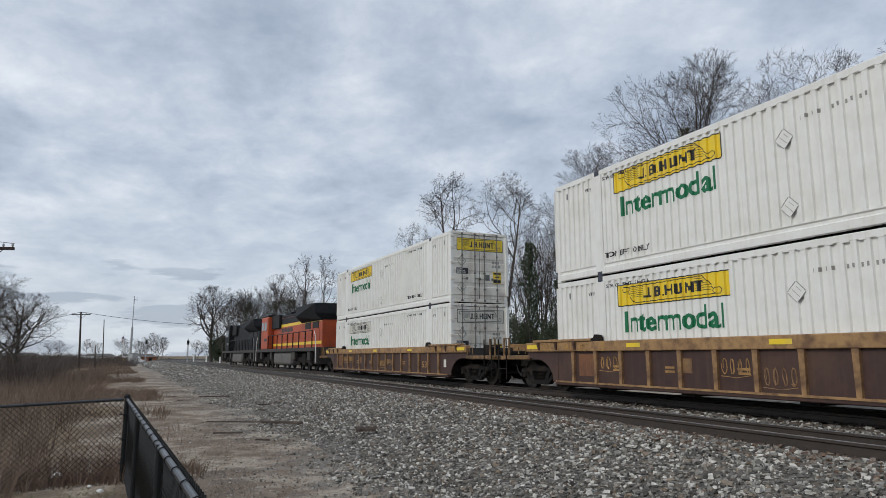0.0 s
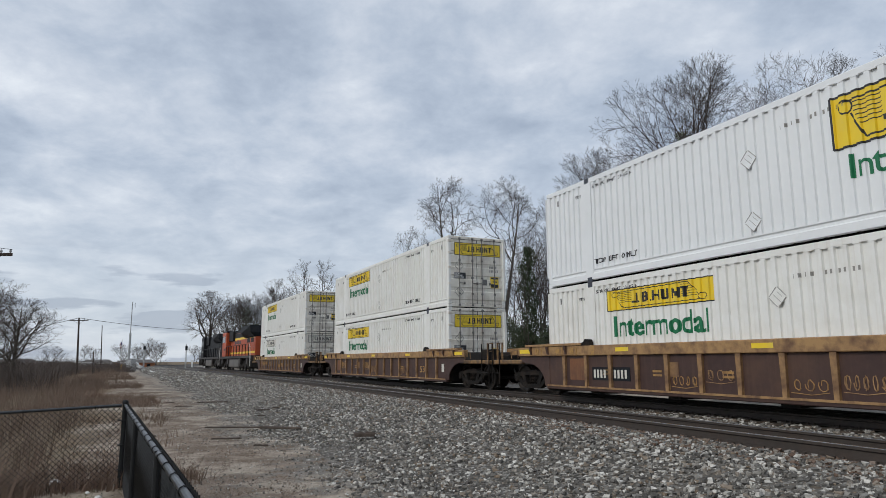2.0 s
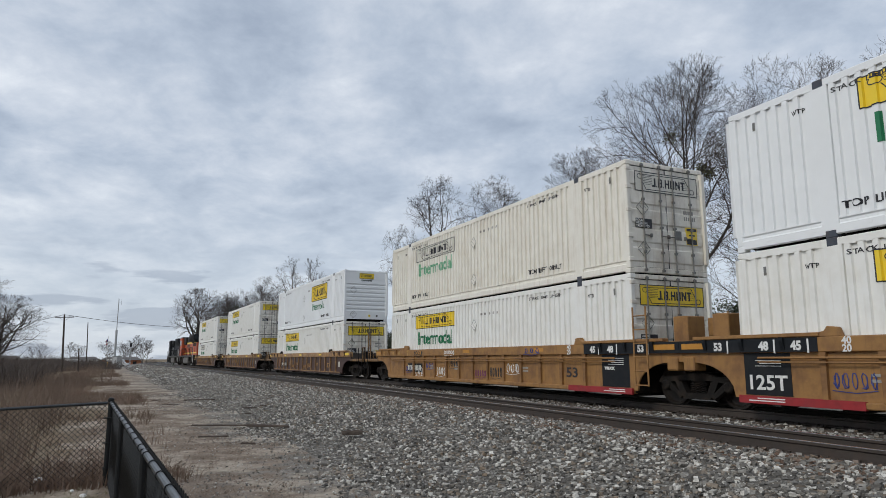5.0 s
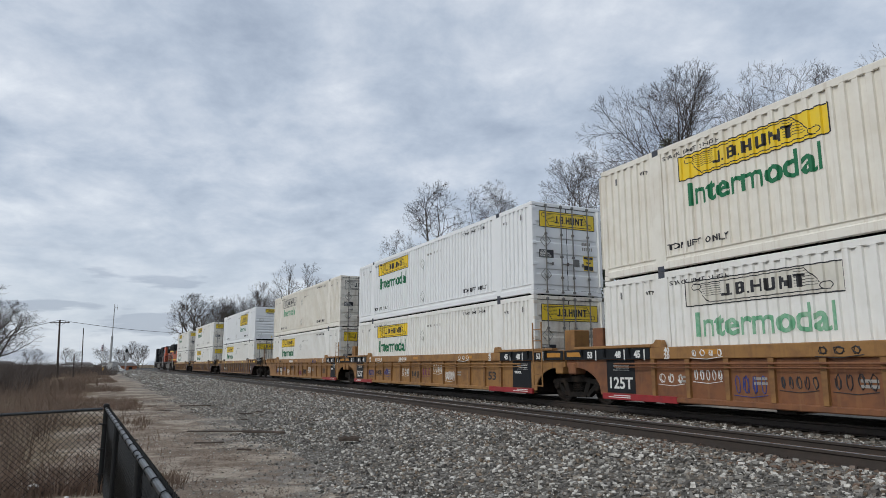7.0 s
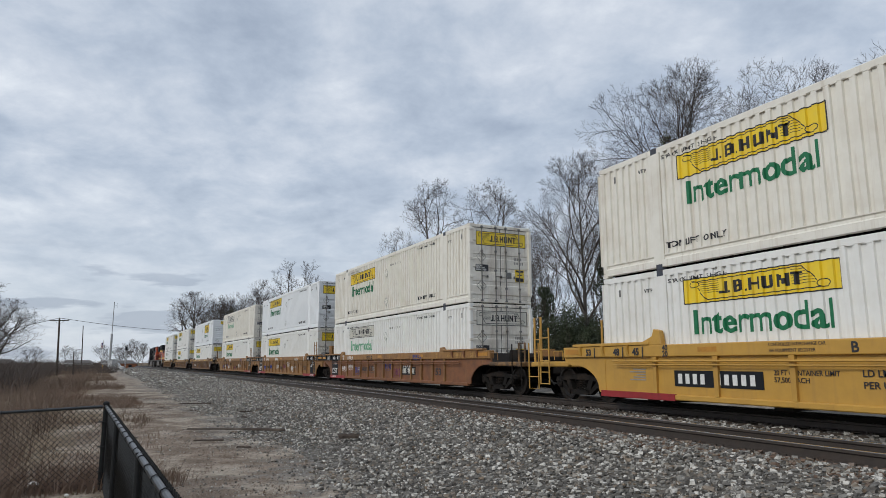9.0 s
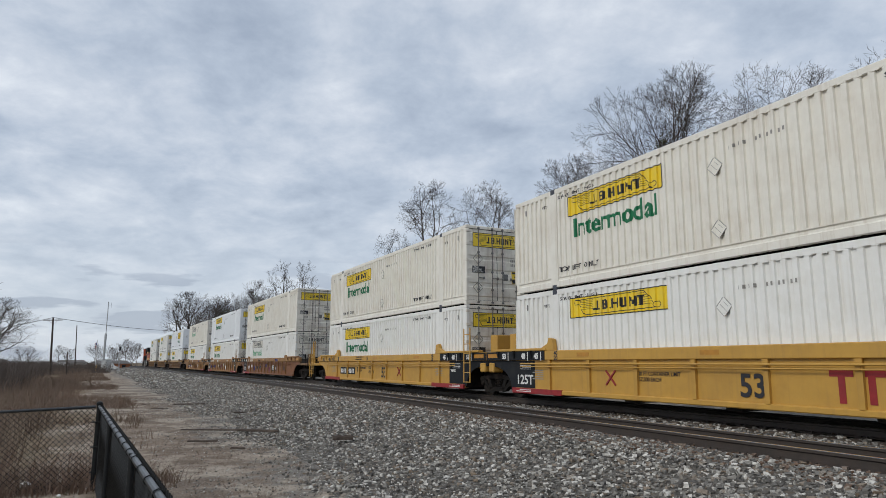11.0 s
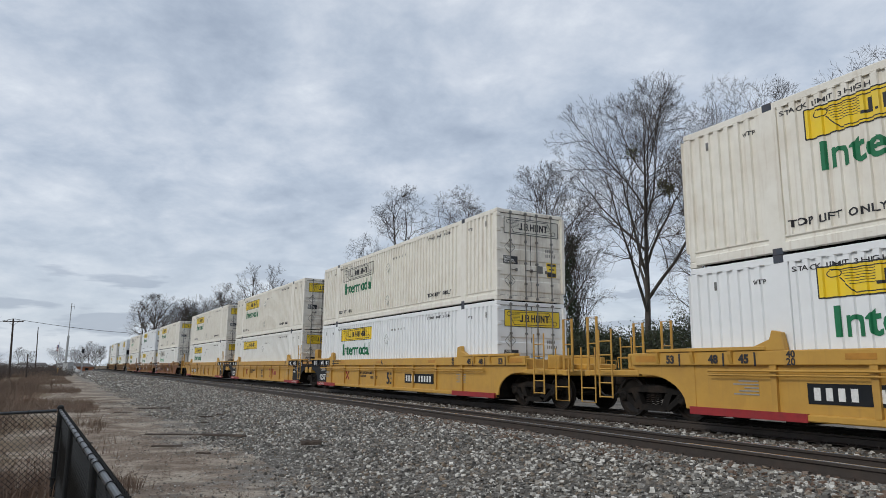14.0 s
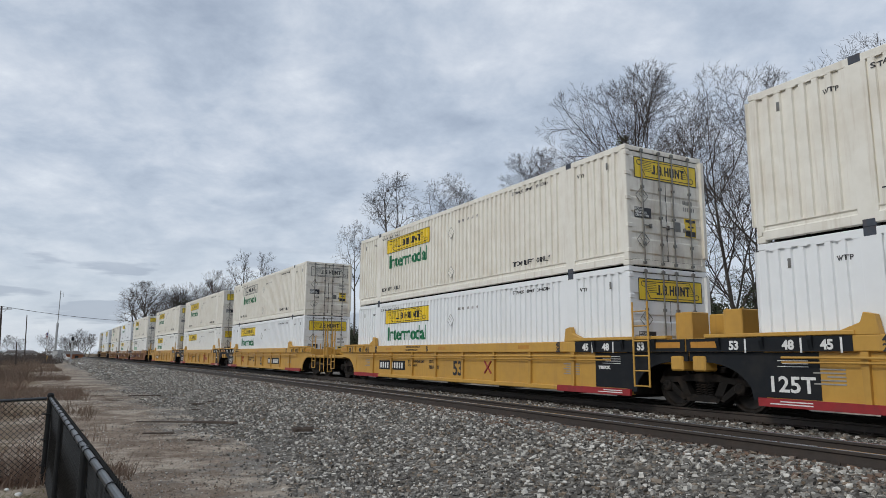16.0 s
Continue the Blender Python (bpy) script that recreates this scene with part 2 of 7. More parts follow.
def lettering_mesh(text, size, depth=0.002, bold=0.0, width=None):
    """A mesh of words in the built-in font, in the xz plane seen from +y, starting at its lower left."""
    cu = bpy.data.curves.new("words", "FONT")
    cu.body, cu.size, cu.extrude, cu.offset = text, size, depth, bold
    cu.resolution_u = 3
    ob = bpy.data.objects.new("words", cu)
    scene.collection.objects.link(ob)
    me = bpy.data.meshes.new_from_object(ob.evaluated_get(bpy.context.evaluated_depsgraph_get()))
    bpy.data.objects.remove(ob)
    xs = [v.co.x for v in me.vertices] or [0, 1]
    lo, hi = min(xs), max(xs)
    k = width / (hi - lo) if width else 1.0
    for v in me.vertices:
        # read from the +y side: x runs to the reader's right, which is -x
        v.co = (-(v.co.x - lo) * k, v.co.z, v.co.y)
    return me


WORDS = {}


def words(name, text, size, mat, parent, x, y, z, bold=0.0, width=None, label=""):
    on_wall = abs(y - CW / 2 - 0.004) < 1e-6
    key = (text, size, mat.name, bold, width, round(x, 3) if on_wall else None)
    if key not in WORDS:
        WORDS[key] = lettering_mesh(text, size, bold=bold, width=width)
        if on_wall:
            WORDS[key] = draped(WORDS[key], x, mat)
        WORDS[key].materials.clear()
        WORDS[key].materials.append(mat)
    ob = part(name, WORDS[key], mat, parent, label)
    ob.location = (x, y, z)
    return ob


# ---- the line of the railway ----
# s runs along the train's track in metres, away from the camera; side is metres to the left of the way it runs
S0, SN = -400, 900


def heading(s):
    u = min(max(s, 40.0), 228.0) / 100
    far = 0.006 * min(max(s - 228.0, 0.0), 60.0)      # beyond the curve the line bends back
    return 0.27865 + 0.35193 * u - 0.23507 * u * u + 0.05007 * u ** 3 - far


def lay_line():
    th = [heading(s + 0.5) for s in range(S0, SN)]
    xs = np.concatenate(([0.0], np.cumsum([-math.sin(a) for a in th])))
    ys = np.concatenate(([0.0], np.cumsum([math.cos(a) for a in th])))
    i = 60 - S0
    return xs - xs[i] + 6.0745, ys - ys[i] + 16.8913


LINE_S = np.arange(S0, SN + 1, dtype=float)
LINE_X, LINE_Y = lay_line()
RAIL = EYE - 1.045             # railhead of the train's track
RAIL2 = EYE - 1.07             # railhead of the empty track
SIDE2 = 4.0                    # its distance from the train's track


def on_line(s, side=0.0):
    a = heading(s)
    return Vector((float(np.interp(s, LINE_S, LINE_X)) - side * math.cos(a), float(np.interp(s, LINE_S, LINE_Y)) - side * math.sin(a), 0))


def rides(s, half=7.0, z=RAIL):
    """The pose of a car whose middle is at s: x ahead, y to the left, z up from the railhead."""
    a, b = on_line(s - half), on_line(s + half)
    d, m = b - a, (a + b) / 2
    return pose(m.x, m.y, z, 0, 0, math.degrees(math.atan2(d.y, d.x)))


def sweep(bm, outline, stations, closed=True):
    """An outline of (side, z) carried along the line."""
    rings = []
    for s in stations:
        ring = []
        for side, z in outline:
            p = on_line(s, side)
            ring.append(bm.verts.new((p.x, p.y, z)))
        rings.append(ring)
    n = len(outline)
    for a, b in zip(rings, rings[1:]):
        for k in range(n if closed else n - 1):
            bm.faces.new((a[k], a[(k + 1) % n], b[(k + 1) % n], b[k]))
    bmesh.ops.recalc_face_normals(bm, faces=bm.faces)
    return bm


# ---- ground ----


def ground_height(x, y, side):
    """Height of the bare earth; side: metres to the left of the train's track."""
    z = 0.0
    if side < -3.5:
        z += min((-3.5 - side) * 0.10, 0.35)
    if side > 13.5:
        z -= 0.35 * min((side - 13.5) / 8.0, 1.0)
    z += 0.05 * noise.noise((x * 0.35, y * 0.35, 0)) + 0.10 * noise.noise((x * 0.08, y * 0.08, 3.0)) * min(abs(side - 4) / 6, 1.0)
    return z


def side_of(x, y):
    d = (LINE_X - x) ** 2 + (LINE_Y - y) ** 2
    i = int(np.argmin(d))
    a = heading(LINE_S[i])
    return float(LINE_S[i]), float(-(x - LINE_X[i]) * math.cos(a) - (y - LINE_Y[i]) * math.sin(a))


def build_ground():
    # one sheet: fine near the camera, coarse towards the horizon, in axes along the line
    def steps(fine, lo, hi, far):
        a = list(np.arange(lo, hi + 0.01, fine))
        st, left = fine, [lo]
        while left[-1] > -far:
            st *= 1.35
            left.append(left[-1] - st)
        st, right = fine, [hi]
        while right[-1] < far:
            st *= 1.35
            right.append(right[-1] + st)
        return left[:0:-1] + a + right[1:]
    us, ws = steps(0.8, 34, 110, 4000), steps(0.45, -8, 26, 4000)
    a = radians(24.5)
    org = on_line(60)
    rows, verts = [], []
    for u in us:
        for w in ws:
            x = org.x - math.sin(a) * (u - 60) - math.cos(a) * w
            y = org.y + math.cos(a) * (u - 60) - math.sin(a) * w
            far = math.hypot(x, y) > 500
            z = 0.0 if far else ground_height(x, y, side_of(x, y)[1])
            verts.append((x, y, z))
    nw = len(ws)
    faces = [(i * nw + j, i * nw + j + 1, (i + 1) * nw + j + 1, (i + 1) * nw + j) for i in range(len(us) - 1) for j in range(nw - 1)]
    me = bpy.data.meshes.new("ground")
    me.from_pydata(verts, [], faces)
    me.polygons.foreach_set("use_smooth", [True] * len(faces))
    # where it is gravel dust, bare dirt or dry grass, by the side of the line
    col = me.color_attributes.new("cover", "FLOAT_COLOR", "POINT")
    data = np.ones((len(verts), 4), dtype=np.float32)
    for i, (x, y, z) in enumerate(verts):
        sd = side_of(x, y)[1] if math.hypot(x, y) < 600 else 60.0
        n1 = noise.noise((x * 0.25, y * 0.25, 5.0)) * 1.6
        grey = 1.0 - min(max((sd + n1 - 8.6) / 2.6, 0), 1)
        grass = min(max((sd + n1 - 12.4) / 1.5, 0), 1)
        data[i, :3] = (grey, grass, 1.0 if sd < -4 else 0.0)
    col.data.foreach_set("color", data.ravel())
    me.materials.append(ground_material())
    return tagged(new("ground", me), "bare dirt and gravel dust beside the tracks, dry grass beyond", "ground", kind="structure")


def ground_material():
    m = bpy.data.materials.new("earth")
    m.use_nodes = True
    nt = m.node_tree
    b = nt.nodes["Principled BSDF"]
    b.inputs["Roughness"].default_value = 0.95
    b.inputs["Specular IOR Level"].default_value = 0.2
    co = nt.nodes.new("ShaderNodeTexCoord")
    at = nt.nodes.new("ShaderNodeVertexColor")
    at.layer_name = "cover"
    sep = nt.nodes.new("ShaderNodeSeparateColor")
    nt.links.new(at.outputs[0], sep.inputs[0])

    def noise_col(scale, lo, hi, a, c, detail=6, r=0.6):
        n = nt.nodes.new("ShaderNodeTexNoise")
        n.inputs["Scale"].default_value, n.inputs["Detail"].default_value, n.inputs["Roughness"].default_value = scale, detail, r
        nt.links.new(co.outputs["Object"], n.inputs["Vector"])
        rp = nt.nodes.new("ShaderNodeValToRGB")
        rp.color_ramp.elements[0].position, rp.color_ramp.elements[0].color = lo, (*a, 1)
        rp.color_ramp.elements[1].position, rp.color_ramp.elements[1].color = hi, (*c, 1)
        nt.links.new(n.outputs["Fac"], rp.inputs[0])
        return rp.outputs[0], n.outputs["Fac"]

    def mix(fac, a, c, blend="MIX"):
        n = nt.nodes.new("ShaderNodeMixRGB")
        n.blend_type = blend
        for i, val in enumerate((fac, a, c)):
            if isinstance(val, (int, float)):
                n.inputs[i].default_value = val
            else:
                nt.links.new(val, n.inputs[i])
        return n.outputs[0]
    grit, _ = noise_col(45, 0.35, 0.68, (0.045, 0.042, 0.039), (0.36, 0.335, 0.30), 4, 0.75)
    dust, _ = noise_col(0.5, 0.40, 0.62, (0.11, 0.105, 0.097), (0.27, 0.245, 0.215))
    grey = mix(0.5, grit, dust)
    dirt, _ = noise_col(1.1, 0.36, 0.66, (0.135, 0.102, 0.078), (0.335, 0.27, 0.21))
    spk, _ = noise_col(38, 0.40, 0.66, (0.06, 0.045, 0.033), (0.45, 0.355, 0.28), 5, 0.75)
    dirt = mix(0.45, dirt, spk)
    straw, _ = noise_col(2.0, 0.36, 0.64, (0.10, 0.08, 0.05), (0.24, 0.17, 0.12))
    blade, _ = noise_col(60, 0.35, 0.7, (0.07, 0.06, 0.035), (0.36, 0.28, 0.18), 4, 0.7)
    straw = mix(0.45, straw, blade)
    _, edge = noise_col(1.7, 0.4, 0.6, (0, 0, 0), (1, 1, 1), 7, 0.65)

    def ragged(fac):
        # breaks up the border between two covers
        a1 = nt.nodes.new("ShaderNodeMath")
        a1.operation, a1.inputs[1].default_value, a1.inputs[2].default_value = "MULTIPLY_ADD", 3.2, -1.6
        nt.links.new(edge, a1.inputs[0])
        a2 = nt.nodes.new("ShaderNodeMath")
        a2.operation = "ADD"
        nt.links.new(a1.outputs[0], a2.inputs[0]), nt.links.new(fac, a2.inputs[1])
        r = nt.nodes.new("ShaderNodeMapRange")
        r.inputs["From Min"].default_value, r.inputs["From Max"].default_value = 0.25, 0.75
        nt.links.new(a2.outputs[0], r.inputs["Value"])
        return r.outputs[0]
    sand, pale = noise_col(0.55, 0.49, 0.57, (0, 0, 0), (0.85, 0.85, 0.85), 7, 0.66)
    tan, _ = noise_col(9, 0.3, 0.7, (0.27, 0.225, 0.18), (0.48, 0.425, 0.35))
    dirt, grey = mix(sand, dirt, tan), mix(sand, grey, tan)
    col = mix(ragged(sep.outputs[1]), mix(ragged(sep.outputs[0]), dirt, grey), straw)
    nt.links.new(col, b.inputs["Base Color"])
    bp = nt.nodes.new("ShaderNodeBump")
    bp.inputs["Strength"].default_value, bp.inputs["Distance"].default_value = 0.9, 0.035
    n = nt.nodes.new("ShaderNodeTexNoise")
    n.inputs["Scale"].default_value, n.inputs["Detail"].default_value = 30, 6
    nt.links.new(co.outputs["Object"], n.inputs["Vector"])
    nt.links.new(n.outputs["Fac"], bp.inputs["Height"])
    nt.links.new(bp.outputs[0], b.inputs["Normal"])
    return m


def stone_material(name, per_island=True, rust=0.0):
    m = bpy.data.materials.new(name)
    m.use_nodes = True
    nt = m.node_tree
    b = nt.nodes["Principled BSDF"]
    b.inputs["Roughness"].default_value = 0.85
    b.inputs["Specular IOR Level"].default_value = 0.25
    rp = nt.nodes.new("ShaderNodeValToRGB")
    e = rp.color_ramp.elements
    e[0].position, e[0].color = 0.0, (0.10, 0.092, 0.085, 1)
    e[1].position, e[1].color = 1.0, (0.67, 0.645, 0.595, 1)
    for p, c in ((0.25, (0.155, 0.147, 0.135, 1)), (0.5, (0.275, 0.262, 0.238, 1)), (0.68, (0.235, 0.18, 0.13, 1)), (0.74, (0.39, 0.372, 0.338, 1))):
        rp.color_ramp.elements.new(p).color = c
    co = nt.nodes.new("ShaderNodeTexCoord")
    n = nt.nodes.new("ShaderNodeTexNoise")
    n.inputs["Scale"].default_value, n.inputs["Detail"].default_value = 30, 5
    nt.links.new(co.outputs["Object"], n.inputs["Vector"])
    if per_island:
        g = nt.nodes.new("ShaderNodeNewGeometry")
        nt.links.new(g.outputs["Random Per Island"], rp.inputs[0])
    else:
        v = nt.nodes.new("ShaderNodeTexVoronoi")
        v.inputs["Scale"].default_value = 17
        nt.links.new(co.outputs["Object"], v.inputs["Vector"])
        s = nt.nodes.new("ShaderNodeSeparateColor")
        nt.links.new(v.outputs["Color"], s.inputs[0])
        nt.links.new(s.outputs[0], rp.inputs[0])
    mx = nt.nodes.new("ShaderNodeMixRGB")
    mx.blend_type, mx.inputs[0].default_value = "MULTIPLY", 0.6
    nt.links.new(rp.outputs[0], mx.inputs[1])
    r2 = nt.nodes.new("ShaderNodeMapRange")
    r2.inputs["From Min"].default_value, r2.inputs["From Max"].default_value = 0.3, 0.6
    r2.inputs["To Min"].default_value = 0.45
    nt.links.new(n.outputs["Fac"], r2.inputs["Value"])
    nt.links.new(r2.outputs[0], mx.inputs[2])
    top = mx.outputs[0]
    if rust:
        rs = nt.nodes.new("ShaderNodeMixRGB")
        rs.inputs[0].default_value, rs.inputs[2].default_value = rust, (0.13, 0.07, 0.042, 1)
        nt.links.new(top, rs.inputs[1])
        top = rs.outputs[0]
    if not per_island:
        # bed colour darkened: the shade in gaps between loose stones is painted in
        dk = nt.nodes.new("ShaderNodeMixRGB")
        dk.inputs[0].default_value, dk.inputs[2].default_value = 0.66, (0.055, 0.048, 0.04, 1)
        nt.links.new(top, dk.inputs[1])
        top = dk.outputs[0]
    nt.links.new(top, b.inputs["Base Color"])
    bp = nt.nodes.new("ShaderNodeBump")
    bp.inputs["Strength"].default_value, bp.inputs["Distance"].default_value = 0.5, 0.02
    if per_island:
        nt.links.new(n.outputs["Fac"], bp.inputs["Height"])
    else:
        nt.links.new(v.outputs["Distance"], bp.inputs["Height"])
        bp.inputs["Distance"].default_value = 0.05
        bp.invert = True
    nt.links.new(bp.outputs[0], b.inputs["Normal"])
    return m


M["stone"] = stone_material("ballast_stone")
M["rust_stone"] = stone_material("rust_stained_stone", True, 0.72)
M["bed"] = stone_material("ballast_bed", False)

BED_TOP = RAIL2 - 0.168        # ballast between and beside the ties
SHOULDER = ((9.4, -0.12), (8.6, 0.05), (6.9, BED_TOP - 0.16), (5.9, BED_TOP + 0.03), (5.35, BED_TOP + 0.075), (4.75, BED_TOP + 0.075), (3.25, BED_TOP), (2.0, BED_TOP - 0.05), (0.0, BED_TOP + 0.01), (-1.6, BED_TOP), (-2.4, BED_TOP - 0.08), (-3.4, 0.1), (-3.8, -0.2))


def bed_height(side):
    ks = sorted(SHOULDER)
    return float(np.interp(side, [k[0] for k in ks], [k[1] for k in ks]))


def build_bed():
    bm = bmesh.new()
    st = list(range(-200, 40, 20)) + list(range(40, 120, 2)) + list(range(120, 601, 20))
    sides = np.concatenate((np.arange(9.4, 4.0, -0.3), np.arange(4.0, -3.9, -0.6)))
    rings = []
    for s in st:
        ring = []
        for sd in sides:
            p = on_line(s, sd)
            ring.append(bm.verts.new((p.x, p.y, bed_height(sd) + 0.035 * noise.noise((p.x * 1.3, p.y * 1.3, 9)))))
        rings.append(ring)
    for a, b in zip(rings, rings[1:]):
        for k in range(len(sides) - 1):
            f = bm.faces.new((a[k], b[k], b[k + 1], a[k + 1]))
            f.smooth = True
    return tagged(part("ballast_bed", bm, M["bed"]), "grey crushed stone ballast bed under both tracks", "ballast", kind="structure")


def scatter_stones(name, label, count, s_lo, s_hi, side_lo, side_hi, size, seed, fade=0.0, mat="stone"):
    """Crushed stones as one mesh."""
    rng = np.random.default_rng(seed)
    base = np.array([(x, y, z) for x in (-1, 1) for y in (-1, 1) for z in (-1, 1)], dtype=float) * 0.72
    quad = ((0, 1, 3, 2), (4, 6, 7, 5), (0, 4, 5, 1), (2, 3, 7, 6), (0, 2, 6, 4), (1, 5, 7, 3))
    tri = np.array([t for q in quad for t in ((q[0], q[1], q[2]), (q[0], q[2], q[3]))])
    # broken shapes: blocks with knocked-off corners
    shapes = []
    for k in range(16):
        b = base * (0.5 + 0.75 * rng.random((8, 1))) + rng.normal(0, 0.12, (8, 3))
        b = b * np.array([1.0, 0.78, 0.6]) * (0.8 + 0.4 * rng.random(3))
        shapes.append(b)
    shapes = np.array(shapes)
    s = s_lo + (s_hi - s_lo) * rng.random(count) ** 1.35
    sd = side_lo + (side_hi - side_lo) * rng.random(count)
    if fade:
        # thin out towards the dirt
        keep = rng.random(count) < np.clip((side_hi + fade * np.sin(s * 0.7) * 0.3 - sd) / fade, 0.06, 1)
        s, sd = s[keep], sd[keep]
    n = len(s)
    th = np.array([heading(v) for v in s])
    x = np.interp(s, LINE_S, LINE_X) - sd * np.cos(th)
    y = np.interp(s, LINE_S, LINE_Y) - sd * np.sin(th)
    z = np.array([max(bed_height(c), ground_height(a, b, c)) for a, b, c in zip(x, y, sd)]) + rng.normal(0, 0.008, n)
    r = size * (0.5 + 1.1 * rng.random(n) ** 2.0)
    a = rng.random(n) * 6.283
    tl = rng.normal(0, 0.7, n)
    sh = shapes[rng.integers(0, 16, n)] * r[:, None, None]
    ct, stt = np.cos(tl)[:, None], np.sin(tl)[:, None]
    px, py, pz = sh[:, :, 0], sh[:, :, 1] * ct - sh[:, :, 2] * stt, sh[:, :, 1] * stt + sh[:, :, 2] * ct
    ca, sa = np.cos(a)[:, None], np.sin(a)[:, None]
    co = np.stack((px * ca - py * sa + x[:, None], px * sa + py * ca + y[:, None], pz + z[:, None] + 0.35 * r[:, None]), 2).reshape(-1, 3)
    fc = (tri[None] + (np.arange(n) * 8)[:, None, None]).reshape(-1, 3)
    me = bpy.data.meshes.new(name)
    me.vertices.add(len(co))
    me.vertices.foreach_set("co", co.ravel().astype(np.float32))
    me.loops.add(fc.size)
    me.loops.foreach_set("vertex_index", fc.ravel().astype(np.int32))
    me.polygons.add(len(fc))
    me.polygons.foreach_set("loop_start", np.arange(0, fc.size, 3, dtype=np.int32))
    me.update(calc_edges=True)
    me.shade_flat()
    me.materials.append(M[mat])
    return tagged(new(name, me), label, "gravel", kind="stuff")


def rail_outline(side, top):
    prof = ((-0.07, -0.171), (0.07, -0.171), (0.07, -0.16), (0.012, -0.14), (0.010, -0.05), (0.036, -0.035), (0.036, -0.006), (0.028, 0), (-0.028, 0), (-0.036, -0.006), (-0.036, -0.035), (-0.010, -0.05), (-0.012, -0.14), (-0.07, -0.16))
    return [(side + a, top + b) for a, b in prof]


def build_track(side, top, label, cant=0.0):
    st = list(np.arange(-150, 40, 10.0)) + list(np.arange(40, 130, 2.5)) + list(np.arange(130, 601, 10.0))
    tr = thing("track", label=label, category="track", kind="structure")
    for off in (0.753, -0.753):
        r = part("rail", sweep(bmesh.new(), rail_outline(side + off, top + (cant if off > 0 else 0)), st), M["rail"], tr)
        hd = [(side + off + a, top + b + (cant if off > 0 else 0)) for a, b in ((-0.031, 0.001), (0.031, 0.001), (0.029, 0.004), (-0.029, 0.004))]
        part("running_band", sweep(bmesh.new(), hd, st), M["railhead"], r, "polished steel running surface")
    tie = soft(boxes((-0.115, 0.115, -1.3, 1.3, -0.17, 0.0)), 0.015)
    plate = boxes((-0.09, 0.09, 0.753 - 0.17, 0.753 + 0.17, 0.0, 0.014), (-0.09, 0.09, -0.753 - 0.17, -0.753 + 0.17, 0.0, 0.014))
    for o in (0.753, -0.753):
        for dx in (-0.06, 0.06):
            for dy in (-0.085, 0.085):
                box(plate, dx - 0.012, dx + 0.012, o + dy - 0.012, o + dy + 0.012, 0.01, 0.05)
    tm, pm = bpy.data.meshes.new("tie"), bpy.data.meshes.new("tie_plate")
    tie.to_mesh(tm), plate.to_mesh(pm)
    tm.materials.append(M["tie"]), pm.materials.append(M["rail"])
    s, k = 38.0, 0
    while s < 160:
        jig = 0.03 * math.sin(k * 12.9898)
        p, a = on_line(s + jig, side), heading(s)
        ob = part("tie", tm, None, tr)
        ob.matrix_basis = pose(p.x, p.y, top - 0.185 + cant / 2, math.degrees(math.atan(cant / 1.506)), 0, math.degrees(a) + 90 + 1.2 * math.sin(k * 7.1))
        pl = part("tie_plate", pm, None, ob)
        s, k = s + 0.5, k + 1
    tie.free(), plate.free()
    return tr

# ---- containers ----
CL, CW, CH = 16.154, 2.59, 2.896
FLOOR = 0.235                  # lower container's floor above the railhead


RIDGE, SLOPE, VALLEY, DIP = 0.104, 0.015, 0.110, 0.046   # the pressed wall's ridges and valleys


def wall_profile():
    """Places along the side wall and how far the sheet lies behind its outer face there."""
    pts, x, pitch = [], -CL / 2 + 0.13, RIDGE + VALLEY + 2 * SLOPE
    while x < CL / 2 - 0.14:
        if abs(abs(x + pitch / 2) - 6.03) < 0.19:
            # the flat post at the lifting points
            x1 = min(x + pitch, CL / 2 - 0.13)
            pts += [(x, 0.0), (x1, 0.0)]
            x = x1
            continue
        pts += [(x, 0.0), (x + RIDGE, 0.0), (x + RIDGE + SLOPE, -DIP), (x + RIDGE + SLOPE + VALLEY, -DIP), (x + pitch, 0.0)]
        x += pitch
    return pts


WALL_X, WALL_Y = (np.array(c) for c in zip(*wall_profile()))


def draped(source, x0, mat):
    """A thin marking laid over the ridges and valleys of the wall; x0: where its origin comes on the wall."""
    bm = bmesh.new()
    if isinstance(source, bmesh.types.BMesh):
        tmp = bpy.data.meshes.new("tmp")
        source.to_mesh(tmp)
        source.free()
        source = tmp
    bm.from_mesh(source)
    xs = [v.co.x for v in bm.verts]
    lo, hi = min(xs) + x0, max(xs) + x0
    for x in sorted(set(float(c) for c in WALL_X)):
        if lo < x < hi:
            bmesh.ops.bisect_plane(bm, geom=bm.verts[:] + bm.edges[:] + bm.faces[:], dist=1e-5, plane_co=(x - x0, 0, 0), plane_no=(1, 0, 0))
    for v in bm.verts:
        v.co.y += float(np.interp(v.co.x + x0, WALL_X, WALL_Y))
    me = bpy.data.meshes.new("marking")
    bm.to_mesh(me)
    bm.free()
    me.materials.clear()
    me.materials.append(mat)
    return me


